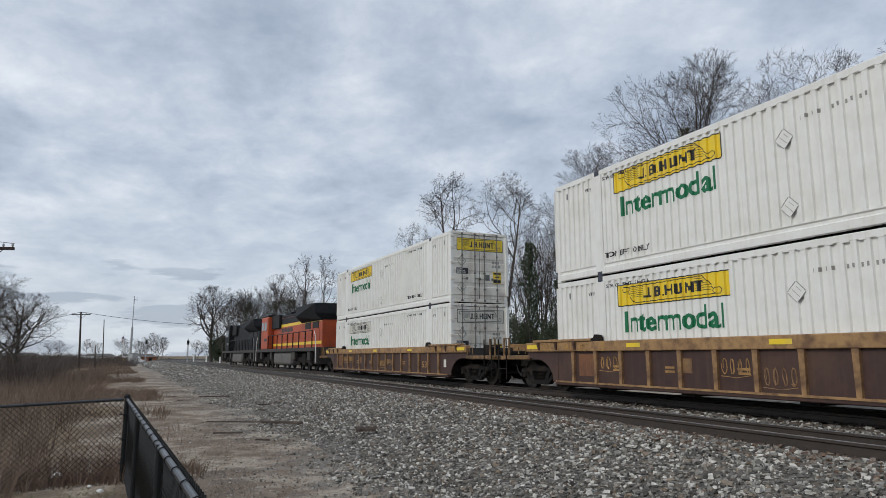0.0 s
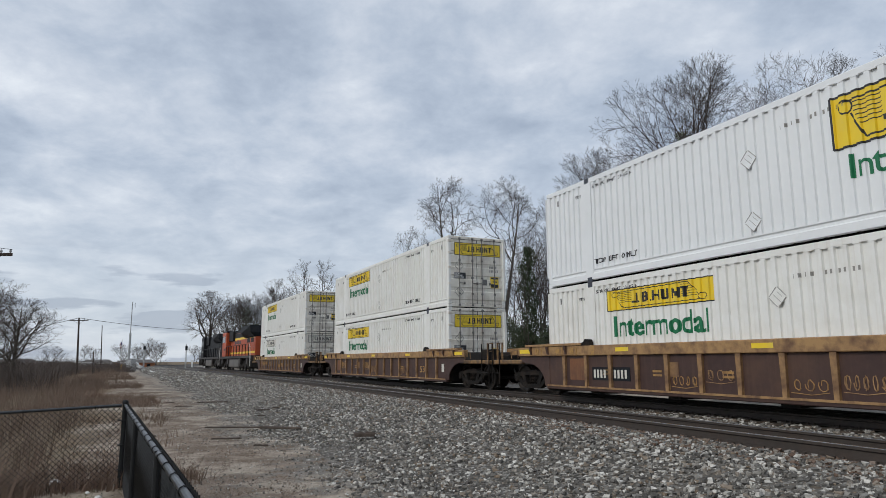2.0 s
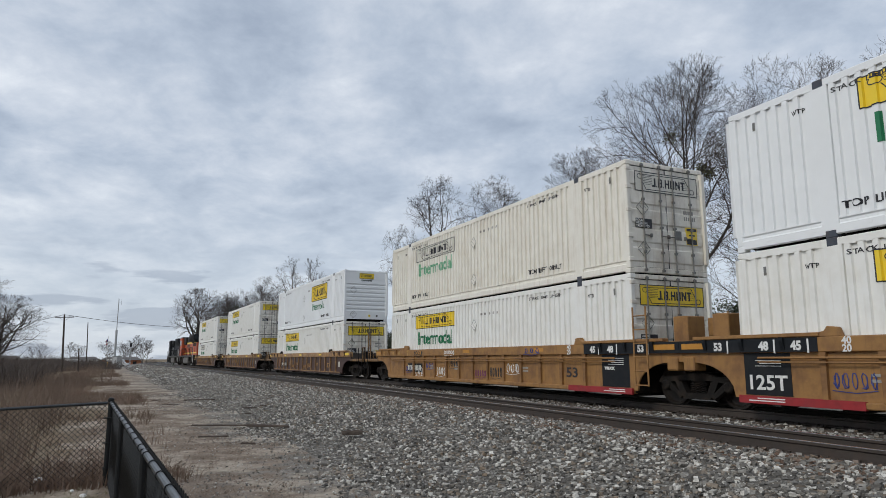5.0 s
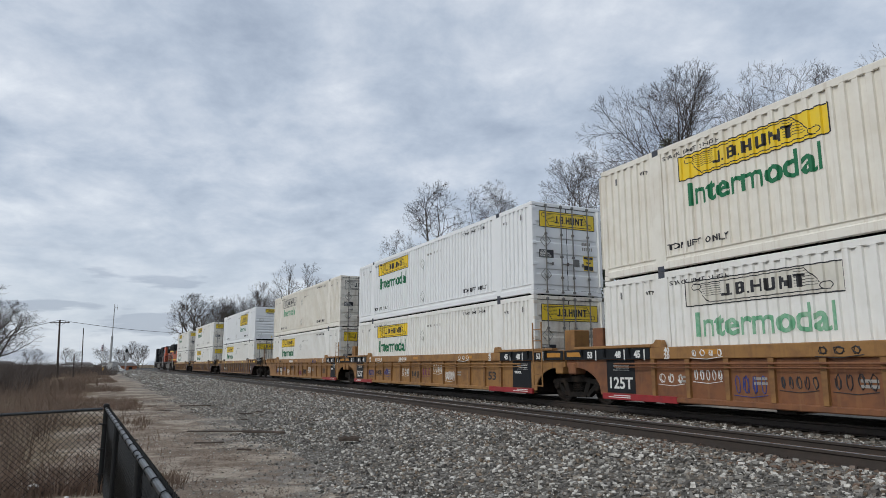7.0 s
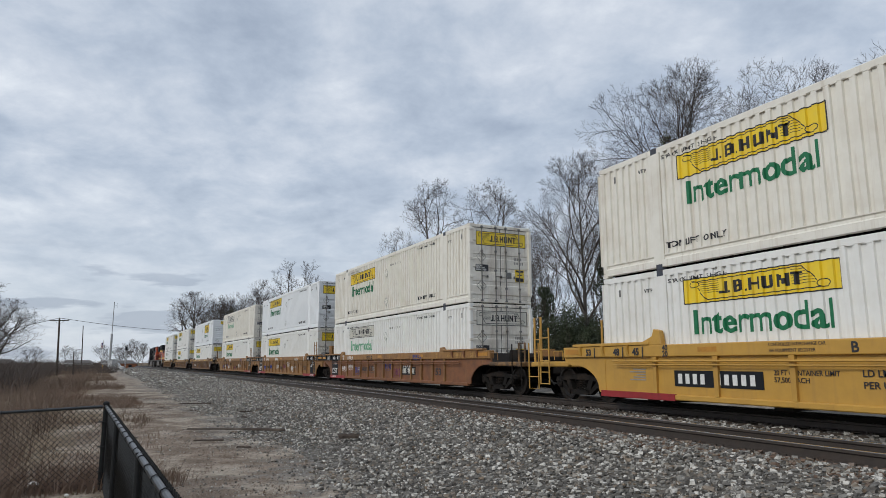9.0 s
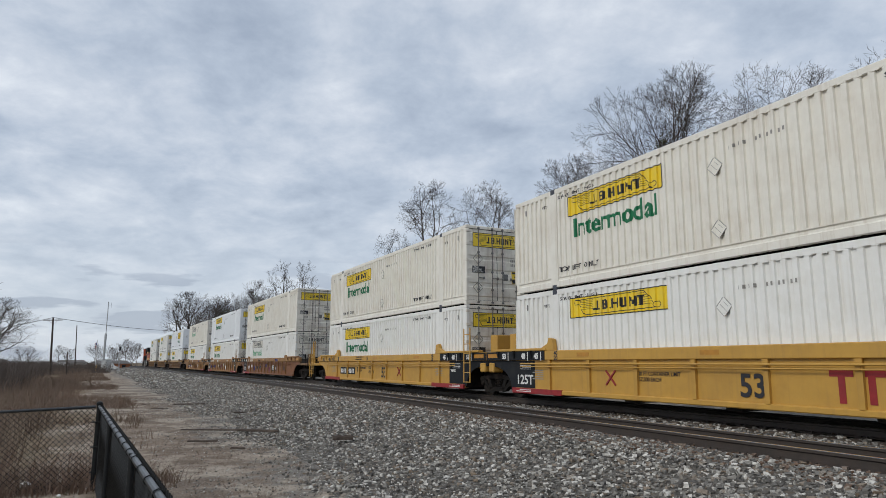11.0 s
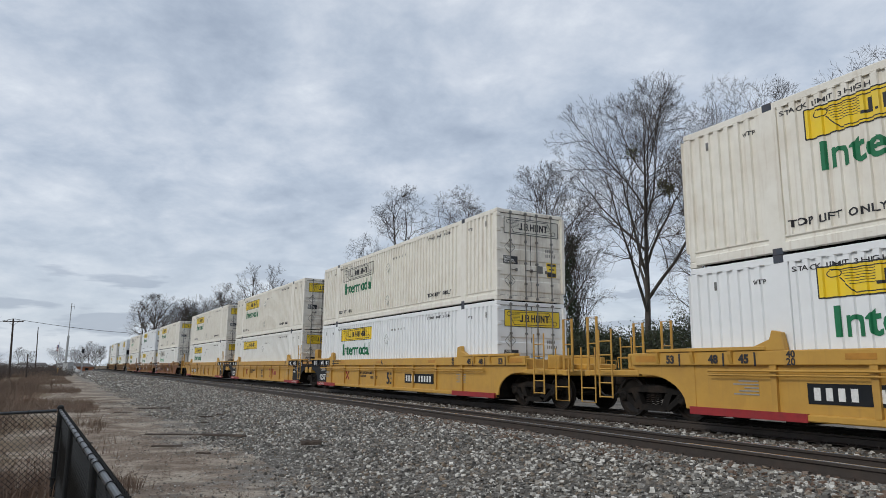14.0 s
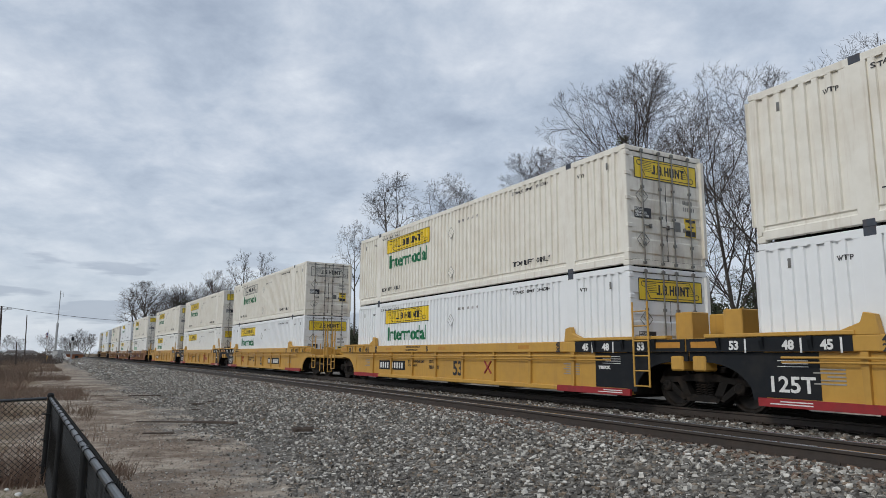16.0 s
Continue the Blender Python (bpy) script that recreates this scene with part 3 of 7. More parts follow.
def side_wall_mesh():
    """One corrugated side wall, 53 feet long, with ribs of pressed steel; outer face towards +y."""
    bm = bmesh.new()
    pts = wall_profile()
    y = CW / 2 - 0.003
    z0, z1 = 0.33, CH - 0.13
    lo = [bm.verts.new((a, y + b, z0)) for a, b in pts]
    hi = [bm.verts.new((a, y + b, z1)) for a, b in pts]
    li = [bm.verts.new((a, y - 0.095, z0)) for a, b in (pts[0], pts[-1])]
    ui = [bm.verts.new((a, y - 0.095, z1)) for a, b in (pts[0], pts[-1])]
    for i in range(len(pts) - 1):
        if (Vector(pts[i]) - Vector(pts[i + 1])).length > 1e-5:
            bm.faces.new((lo[i], hi[i], hi[i + 1], lo[i + 1]))
    bm.faces.new((li[0], li[1], ui[1], ui[0]))
    for i, j in ((0, 0), (-1, 1)):
        bm.faces.new((lo[i], li[j], ui[j], hi[i]))
    bmesh.ops.remove_doubles(bm, verts=bm.verts, dist=1e-4)
    bmesh.ops.recalc_face_normals(bm, faces=bm.faces)
    return bm


def bottom_rail_bm():
    """The deep bottom side rail with its bevelled fork line."""
    bm = bmesh.new()
    o = ((CW / 2 - 0.10, 0.045), (CW / 2 - 0.02, 0.045), (CW / 2, 0.06), (CW / 2, 0.21), (CW / 2 - 0.035, 0.24), (CW / 2 - 0.035, 0.29), (CW / 2 - 0.005, 0.315), (CW / 2 - 0.005, 0.335), (CW / 2 - 0.10, 0.335))
    a = [bm.verts.new((-CL / 2 + 0.12, y, z)) for y, z in o]
    b = [bm.verts.new((CL / 2 - 0.12, y, z)) for y, z in o]
    n = len(o)
    bm.faces.new(a), bm.faces.new(b[::-1])
    for i in range(n):
        bm.faces.new((a[i], a[(i + 1) % n], b[(i + 1) % n], b[i]))
    # small forklift and scuff plates
    for k in range(16):
        x = -7.2 + k * 0.96
        box(bm, x, x + 0.18, CW / 2 - 0.06, CW / 2 + 0.004, 0.135, 0.165)
    bmesh.ops.recalc_face_normals(bm, faces=bm.faces)
    return bm


MESH = {}


def shared(key, make, mat):
    if (key, mat.name) not in MESH:
        if key not in MESH:
            MESH[key] = make()
        me = bpy.data.meshes.new(key)
        MESH[key].to_mesh(me)
        me.materials.append(mat)
        MESH[(key, mat.name)] = me
    return MESH[(key, mat.name)]


def corner_post_bm():
    bm = soft(boxes((CL / 2 - 0.15, CL / 2, CW / 2 - 0.14, CW / 2, 0.12, CH - 0.12)), 0.018)
    return bm


def castings_bm():
    return soft(boxes((CL / 2 - 0.178, CL / 2 + 0.003, CW / 2 - 0.16, CW / 2 + 0.004, 0, 0.118)), 0.012)


def top_castings_bm():
    return soft(boxes((CL / 2 - 0.178, CL / 2 + 0.003, CW / 2 - 0.16, CW / 2 + 0.004, CH - 0.118, CH)), 0.012)


def lift_casting_bm(top=True):
    """The lifting casting at the 40-foot post."""
    z0, z1 = (CH - 0.15, CH + 0.012) if top else (-0.012, 0.13)
    return soft(boxes((6.03 - 0.11, 6.03 + 0.11, CW / 2 - 0.14, CW / 2 + 0.006, z0, z1)), 0.015)


def foot_casting_bm():
    return lift_casting_bm(False)


def post_bm():
    return soft(boxes((6.03 - 0.17, 6.03 + 0.17, CW / 2 - 0.09, CW / 2 + 0.001, 0.12, CH - 0.12)), 0.01)


def roof_bm():
    bm = bmesh.new()
    n = 54
    for k in range(n):
        x = -CL / 2 + 0.1 + k * (CL - 0.2) / n
        box(bm, x, x + (CL - 0.2) / n * 0.62, -CW / 2 + 0.08, CW / 2 - 0.08, CH - 0.06, CH - 0.012)
    box(bm, -CL / 2 + 0.05, CL / 2 - 0.05, -CW / 2 + 0.05, CW / 2 - 0.05, CH - 0.09, CH - 0.045)
    return bm


def top_rail_bm():
    bm = soft(boxes((-CL / 2 + 0.12, CL / 2 - 0.12, CW / 2 - 0.07, CW / 2, CH - 0.14, CH - 0.004)), 0.012)
    # the rain gutter's stitched edge
    for k in range(53):
        x = -7.9 + k * 0.3
        box(bm, x, x + 0.13, CW / 2 - 0.02, CW / 2 + 0.003, CH - 0.15, CH - 0.13)
    return bm


def floor_bm():
    bm = boxes((-CL / 2 + 0.03, CL / 2 - 0.03, -CW / 2 + 0.05, CW / 2 - 0.05, 0.14, 0.20))
    for k in range(26):
        x = -7.8 + k * 0.62
        box(bm, x, x + 0.06, -CW / 2 + 0.06, CW / 2 - 0.06, 0.03, 0.14)
    return bm


def door_leaf_bm(sign):
    """A door leaf with pressed horizontal panels, one folded sheet; it faces -x."""
    bm = bmesh.new()
    x, (a, b) = -CL / 2, ((0.012, CW / 2 - 0.11) if sign > 0 else (-CW / 2 + 0.11, -0.012))
    prof, n, z0, z1 = [(0.02, 0.17)], 5, 0.24, CH - 0.2
    h = (z1 - z0) / n
    for k in range(n):
        z = z0 + k * h
        prof += [(0.022, z + 0.05), (0.0, z + 0.085), (0.0, z + h - 0.10), (0.022, z + h - 0.065)]
    prof += [(0.02, CH - 0.14), (0.06, CH - 0.14), (0.06, 0.17)]
    lo = [bm.verts.new((x + d, a, z)) for d, z in prof]
    hi = [bm.verts.new((x + d, b, z)) for d, z in prof]
    m = len(prof)
    bm.faces.new(lo), bm.faces.new(hi[::-1])
    for i in range(m):
        bm.faces.new((lo[i], hi[i], hi[(i + 1) % m], lo[(i + 1) % m]))
    bmesh.ops.recalc_face_normals(bm, faces=bm.faces)
    return bm


def end_frame_bm(z0, z1):
    """Header or sill of the door end."""
    x = -CL / 2
    return soft(boxes((x, x + 0.1, -CW / 2 + 0.12, CW / 2 - 0.12, z0, z1)), 0.012)


def gasket_bm():
    x = -CL / 2
    return boxes((x + 0.012, x + 0.05, -0.013, 0.013, 0.17, CH - 0.13), (x + 0.012, x + 0.05, CW / 2 - 0.125, CW / 2 - 0.1, 0.17, CH - 0.13), (x + 0.012, x + 0.05, -CW / 2 + 0.1, -CW / 2 + 0.125, 0.17, CH - 0.13), (x + 0.012, x + 0.05, -CW / 2 + 0.1, CW / 2 - 0.1, CH - 0.145, CH - 0.125))


def lock_rod_bm(y):
    bm = bmesh.new()
    x = -CL / 2 - 0.022
    tube(bm, ((x, y, 0.06), (x, y, CH - 0.05)), 0.019, 8)
    for z in (0.09, 0.55, 1.2, 1.9, CH - 0.10):
        box(bm, x - 0.03, x + 0.035, y - 0.038, y + 0.038, z - 0.03, z + 0.03)
    # handle, turned down flat against the leaf
    s = 1 if y > 0 else -1
    tube(bm, ((x - 0.015, y, 0.98), (x - 0.03, y - s * 0.22, 0.97)), 0.014, 6)
    box(bm, x - 0.03, x + 0.03, y - s * 0.25, y - s * 0.20, 0.93, 1.02) if s < 0 else box(bm, x - 0.03, x + 0.03, y - 0.25, y - 0.20, 0.93, 1.02)
    return bm


def hinge_bm(z, sign):
    x, y = -CL / 2, sign * (CW / 2 - 0.05)
    return soft(boxes((x - 0.02, x + 0.05, y - 0.09, y + 0.055, z - 0.05, z + 0.05)), 0.01)


def end_wall_bm():
    """The plain end, one sheet with pressed horizontal ribs, facing -x."""
    bm = bmesh.new()
    x, a, b = -CL / 2, -CW / 2 + 0.13, CW / 2 - 0.13
    prof = [(0.006, 0.12), (0.006, 0.58)]
    for k in range(7):
        z = 0.62 + k * 0.235
        prof += [(0.034, z), (0.034, z + 0.05), (0.0, z + 0.085), (0.0, z + 0.2)]
    prof += [(0.006, CH - 0.58), (0.006, CH - 0.11), (0.07, CH - 0.11), (0.07, 0.12)]
    lo = [bm.verts.new((x + d, a, z)) for d, z in prof]
    hi = [bm.verts.new((x + d, b, z)) for d, z in prof]
    m = len(prof)
    bm.faces.new(lo), bm.faces.new(hi[::-1])
    for i in range(m):
        bm.faces.new((lo[i], hi[i], hi[(i + 1) % m], lo[(i + 1) % m]))
    bmesh.ops.recalc_face_normals(bm, faces=bm.faces)
    return bm


def scroll_bm(w, h, y, face="side"):
    """The banner's curled scroll ends and black border: thin strokes on a panel w wide and h high."""
    bm = bmesh.new()
    t = 0.022 * h / 0.5

    def stroke(a, b, tt=t):
        d = Vector((b[0] - a[0], b[1] - a[1]))
        if d.length < 1e-6:
            return
        n = Vector((-d.y, d.x)).normalized() * tt / 2
        q = [(a[0] + n.x, a[1] + n.y), (a[0] - n.x, a[1] - n.y), (b[0] - n.x, b[1] - n.y), (b[0] + n.x, b[1] + n.y)]
        f = [bm.verts.new((-u, y, z)) for u, z in q]
        g = [bm.verts.new((-u, y - 0.003, z)) for u, z in q]
        bm.faces.new(f), bm.faces.new(g[::-1])
        for i in range(4):
            bm.faces.new((f[i], g[i], g[(i + 1) % 4], f[(i + 1) % 4]))
    for a, b in (((0, 0), (w, 0)), ((w, 0), (w, h)), ((w, h), (0, h)), ((0, h), (0, 0))):
        stroke(a, b)
    # a ribbon from a curl at the upper left to one at the lower right
    stroke((0.07 * w, 0.86 * h), (0.80 * w, 0.92 * h), t * 0.8)
    stroke((0.17 * w, 0.10 * h), (0.90 * w, 0.13 * h), t * 0.8)
    stroke((0.10 * w, 0.62 * h), (0.17 * w, 0.10 * h), t * 0.8)
    stroke((0.80 * w, 0.92 * h), (0.88 * w, 0.36 * h), t * 0.8)
    for cx, cz in ((0.075 * w, 0.76 * h), (0.915 * w, 0.25 * h)):
        for k in range(10):
            a0, a1 = k * 0.628, (k + 1) * 0.628
            stroke((cx + 0.036 * w * math.cos(a0), cz + 0.13 * h * math.sin(a0)), (cx + 0.036 * w * math.cos(a1), cz + 0.13 * h * math.sin(a1)), t * 0.7)
    for k in range(6):
        u = 0.105 * w + k * 0.009 * w
        stroke((u, 0.8 * h - k * 0.085 * h), (0.27 * w, 0.8 * h - k * 0.085 * h), t * 0.45)
        u = 0.74 * w
        stroke((u, 0.82 * h - k * 0.1 * h), (0.81 * w + k * 0.012 * w, 0.82 * h - k * 0.1 * h), t * 0.45)
    return bm


def brand_blocks_bm(w, h, y):
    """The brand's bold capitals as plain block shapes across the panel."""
    bm = bmesh.new()

    def bar(u0, u1, z0, z1):
        box(bm, -u1 * w, -u0 * w, y - 0.003, y, z0 * h, z1 * h)
    lo, hi = 0.28, 0.74
    bar(0.30, 0.325, lo, hi), bar(0.27, 0.30, lo, lo + 0.1)
    bar(0.335, 0.348, lo, lo + 0.08)
    bar(0.365, 0.385, lo, hi), bar(0.385, 0.42, hi - 0.08, hi), bar(0.385, 0.42, 0.47, 0.55), bar(0.385, 0.42, lo, lo + 0.08), bar(0.41, 0.43, lo + 0.04, hi - 0.04)
    bar(0.44, 0.453, lo, lo + 0.08)
    bar(0.475, 0.495, lo, hi), bar(0.525, 0.545, lo, hi), bar(0.495, 0.525, 0.47, 0.56)
    bar(0.56, 0.58, lo + 0.04, hi), bar(0.61, 0.63, lo + 0.04, hi), bar(0.565, 0.625, lo, lo + 0.09)
    bar(0.645, 0.665, lo, hi), bar(0.70, 0.72, lo, hi), bar(0.665, 0.682, 0.5, 0.68), bar(0.682, 0.70, 0.36, 0.56)
    bar(0.73, 0.80, hi - 0.09, hi), bar(0.755, 0.777, lo, hi)
    return bm


def diamond_bm():
    """A placard holder: a folded square frame standing on its corner."""
    bm = bmesh.new()
    r, y = 0.205, CW / 2 + 0.004
    pts = [(0, r), (r, 0), (0, -r), (-r, 0)]
    for i in range(4):
        a, b = Vector(pts[i]), Vector(pts[(i + 1) % 4])
        d = (b - a).normalized() * 0.02
        tube(bm, ((a.x + d.x, y, a.y + d.y), (b.x - d.x, y, b.y - d.y)), 0.009, 5)
    tube(bm, ((-0.10, y, 0.0), (0.0, y, 0.10)), 0.006, 4)
    tube(bm, ((-0.06, y, -0.1), (0.09, y, 0.05)), 0.006, 4)
    return bm


def diamond_plate_bm():
    bm = bmesh.new()
    r, y = 0.195, CW / 2 + 0.002
    a = [bm.verts.new((x, y, z)) for x, z in ((0, r), (r, 0), (0, -r), (-r, 0))]
    b = [bm.verts.new((v.co.x, y - 0.006, v.co.z)) for v in a]
    bm.faces.new(a), bm.faces.new(b[::-1])
    for i in range(4):
        bm.faces.new((a[i], b[i], b[(i + 1) % 4], a[(i + 1) % 4]))
    return bm


def to_end(ob, x, y, z):
    """Turns a part made for the left side so that it lies on the end that faces -x."""
    ob.matrix_basis = pose(x, y, z, 0, 0, 90)


def logo(parent, style, x, z, w, h, on_end=False):
    """The banner: panel, border and scrolls, block capitals. x: its left edge as one reads it."""
    coat = M["logo_yellow" if style == "yellow" else "logo_white"]

    def laid(key, make, mat):
        if on_end:
            return shared(f"{key} {w} {h}", make, mat)
        k = (key, w, h, round(x, 3), mat.name)
        if k not in MESH:
            MESH[k] = draped(make(), x, mat)
        return MESH[k]
    holder = part("logo_panel", laid("panel", lambda: boxes((-w, 0, -0.004, 0, 0, h)), coat), None, parent, "yellow banner panel" if style == "yellow" else "white banner panel with black outlines")
    if on_end:
        to_end(holder, -CL / 2 - 0.006, x, z)
    else:
        holder.matrix_basis = pose(x, CW / 2 + 0.002, z)
    part("scrollwork", laid("scroll", lambda: scroll_bm(w, h, 0.003), M["ink"]), None, holder)
    part("banner_wordmark", laid("capitals", lambda: brand_blocks_bm(w, h, 0.004), M["ink"]), None, holder)
    return holder


def container(paint, top_logo, green, reverse=False, upper=True, end_logo="yellow", door_paint="door", label=""):
    """A 53-foot container, its middle at the origin, floor at z = 0, doors towards -x."""
    c = thing("container", label=label, category="container", group="containers on the train")
    P = M[paint]
    for k in (0, 1):
        turn = pose(0, 0, 0, 0, 0, 180 * k)
        for nm, mk, mt in (("side_wall", side_wall_mesh, P), ("bottom_rail", bottom_rail_bm, P), ("top_rail", top_rail_bm, P)):
            part(nm, shared(nm, mk, mt), None, c).matrix_basis = turn
        flip = Matrix.Diagonal((1, -1, 1, 1))
        for sx in (0, 1):
            # posts at all four corners: turned or mirrored copies
            m = turn if sx == 0 else turn @ pose(0, 0, 0, 0, 0, 0)
            for nm, mk, mt in (("corner_post", corner_post_bm, P), ("corner_casting", castings_bm, P), ("top_corner_casting", top_castings_bm, P), ("lift_post", post_bm, P), ("lift_casting", lift_casting_bm, M["casting"]), ("foot_casting", foot_casting_bm, M["casting"])):
                if sx == 0:
                    part(nm, shared(nm, mk, mt), None, c).matrix_basis = m
                else:
                    def mirrored(mk=mk):
                        b = mk()
                        for v in b.verts:
                            v.co.y = -v.co.y
                        bmesh.ops.reverse_faces(b, faces=b.faces)
                        return b
                    part(nm, shared(nm + " mirrored", mirrored, mt), None, c).matrix_basis = m
    part("roof", shared("roof", roof_bm, P), None, c)
    part("floor_frame", shared("floor_frame", floor_bm, M["truck"]), None, c)
    if reverse:
        part("end_wall", shared("end_wall", end_wall_bm, P), None, c, "white end wall with pressed ribs")
        logo(c, "yellow", 0.42, CH - 0.48, 0.86, 0.3, True)
        w = words("lettering", "Intermodal", 0.16, M["ink"], c, 0, 0, 0, 0.004, 0.62)
        to_end(w, -CL / 2 - 0.004, 0.30, CH - 0.62)
        for y, z in ((0.75, 0.38), (0.75, 1.75)):
            d = part("placard_holder", shared("diamond", diamond_bm, M["steel"]), None, c)
            d.matrix_basis = pose(-CL / 2 + CW / 2 - 0.004, y, z, 0, 0, 90)
        for y0, mt in ((-0.15, "logo_yellow"), (-0.6, "steel")):
            part("end_sticker", boxes((-CL / 2 - 0.003, -CL / 2 + 0.004, y0 - 0.1, y0, 0.25, 0.38)), M[mt], c)
    else:
        part("door_header", shared("door_header", lambda: end_frame_bm(CH - 0.13, CH - 0.01), M[door_paint]), None, c)
        part("door_sill", shared("door_sill", lambda: end_frame_bm(0.02, 0.16), M[door_paint]), None, c)
        part("door_gasket", shared("door_gasket", gasket_bm, M["gasket"]), None, c, "black rubber door seal")
        for sg in (1, -1):
            leaf = part("door", shared(f"door {sg}", lambda: door_leaf_bm(sg), M[door_paint]), None, c)
            for y in (0.22, 0.80):
                part("lock_rod", shared(f"rod {sg * y}", lambda: lock_rod_bm(sg * y), M["steel"]), None, leaf, "galvanised lock rod")
            for z in (0.35, 0.95, 1.6, 2.2, 2.68):
                part("hinge", shared(f"hinge {z} {sg}", lambda: hinge_bm(z, sg), M[door_paint]), None, leaf)
        logo(c, end_logo, 1.02, 2.12, 2.1, 0.50, True)
        for z in (0.62, 1.68):
            d = part("placard_holder", shared("diamond", diamond_bm, M["steel"]), None, c)
            d.matrix_basis = pose(-CL / 2 + CW / 2 - 0.012, 0.82, z, 0, 0, 90)
        sg = part("door_sign", shared("door sign", lambda: boxes((-CL / 2 - 0.004, -CL / 2 + 0.012, 0.52, 1.05, 1.16, 1.40)), M["ink"]), None, c, "black sign with white words")
        for i, tx in enumerate(("LOCAL", "REGIONAL", "DEDICATED")):
            w = words("lettering", tx, 0.078, M["white_ink"], c, 0, 0, 0, 0.002)
            to_end(w, -CL / 2 - 0.006, 1.03, 1.33 - i * 0.075)
        part("caution_sign", shared("caution", lambda: boxes((-CL / 2 - 0.004, -CL / 2 + 0.012, -1.0, -0.62, 0.82, 1.28)), M["logo_yellow"]), None, c, "yellow caution sign with black bars")
        part("caution_print", shared("caution bars", lambda: boxes((-CL / 2 - 0.006, -CL / 2, -0.98, -0.64, 1.19, 1.26), (-CL / 2 - 0.006, -CL / 2, -0.98, -0.64, 0.84, 0.97), (-CL / 2 - 0.006, -CL / 2, -0.92, -0.72, 1.06, 1.10)), M["ink"]), None, c)
        part("data_plate", shared("data plate", lambda: boxes((-CL / 2 - 0.004, -CL / 2 + 0.012, -0.46, -0.26, 0.92, 1.16)), M["steel"]), None, c)
        part("door_marking", shared("door marks", lambda: boxes(*[(-CL / 2 - 0.003, -CL / 2 + 0.012, -0.62 - k * 0.07, -0.58 - k * 0.07, 1.62, 1.72) for k in range(5)], *[(-CL / 2 - 0.003, -CL / 2 + 0.012, -0.62 - k * 0.07, -0.58 - k * 0.07, 1.46, 1.56) for k in range(6)]), M["ink_grey"]), None, c, "dark bars of stencilled numbers")
    # side lettering, read along the left side from the front end
    f = CL / 2
    if reverse:
        logo(c, "yellow", -f + 6.75, 1.55, 3.4, 0.95)
        words("lettering", "Intermodal", 0.62, M["green"], c, -f + 6.5, CW / 2 + 0.004, 0.98, 0.006, 2.6)
        dia = ((-f + 8.6, 1.9), (-f + 8.6, 0.62))
    elif upper:
        low = 0.2 if paint == "cream" else 0.06
        logo(c, top_logo, f - 2.78, 2.16 - low, 3.65, 0.55)
        words("lettering", "Intermodal", 0.72, M[green], c, f - 3.02, CW / 2 + 0.004, 1.50 - 0.75 * low, 0.014, 3.2, "green lettering")
        dia = ((f - 7.97, 2.02), (f - 7.97, 0.68))
    else:
        logo(c, top_logo, f - 2.76, 2.05, 3.62, 0.53)
        if green:
            words("lettering", "Intermodal", 0.72, M[green], c, f - 3.0, CW / 2 + 0.004, 1.40, 0.014, 3.2, "green lettering")
        dia = ((f - 7.97, 1.98),)
    for x, z in dia:
        part("placard_plate", shared("diamond plate", diamond_plate_bm, P), None, c).location = (x, 0, z)
        part("placard_holder", shared("diamond", diamond_bm, M["pale_steel"]), None, c).location = (x, 0, z)
    for sx in (1, -1):
        x = f - 2.3 if sx > 0 else -f + 4.6
        words("lettering", "TOP LIFT ONLY", 0.19, M["ink"], c, x, CW / 2 + 0.004, 0.46, 0.003, 1.75)
        words("lettering", "STACK LIMIT 3 HIGH", 0.13, M["ink"], c, x, CW / 2 + 0.004, CH - 0.33, 0.001, 1.65)
        words("lettering", "WTP", 0.13, M["ink"], c, f - 1.45 if sx > 0 else -f + 1.75, CW / 2 + 0.004, CH - 0.48, 0.001)
        part("reflector_plate", shared("reflector", lambda: boxes((-0.03, 0.03, CW / 2, CW / 2 + 0.005, 0, 0.17)), M["steel"]), None, c).location = (sx * (f - 0.62), 0, CH - 0.5)
    if "stencil bars" not in MESH:
        MESH["stencil bars"] = draped(boxes(*[(7.8 - f - k * 0.13, 7.84 - f - k * 0.13, CW / 2, CW / 2 + 0.002, CH - 0.60, CH - 0.52) for k in range(11) if k not in (4,)]), 0.0, M["ink_grey"])
    part("stencil_marking", MESH["stencil bars"], None, c, "grey bars of stencilled numbers")
    return c

# ---- well wagons ----
GAP_C, GAP_S = 7.45, 3.38      # between containers across couplers, and over a shared bogie


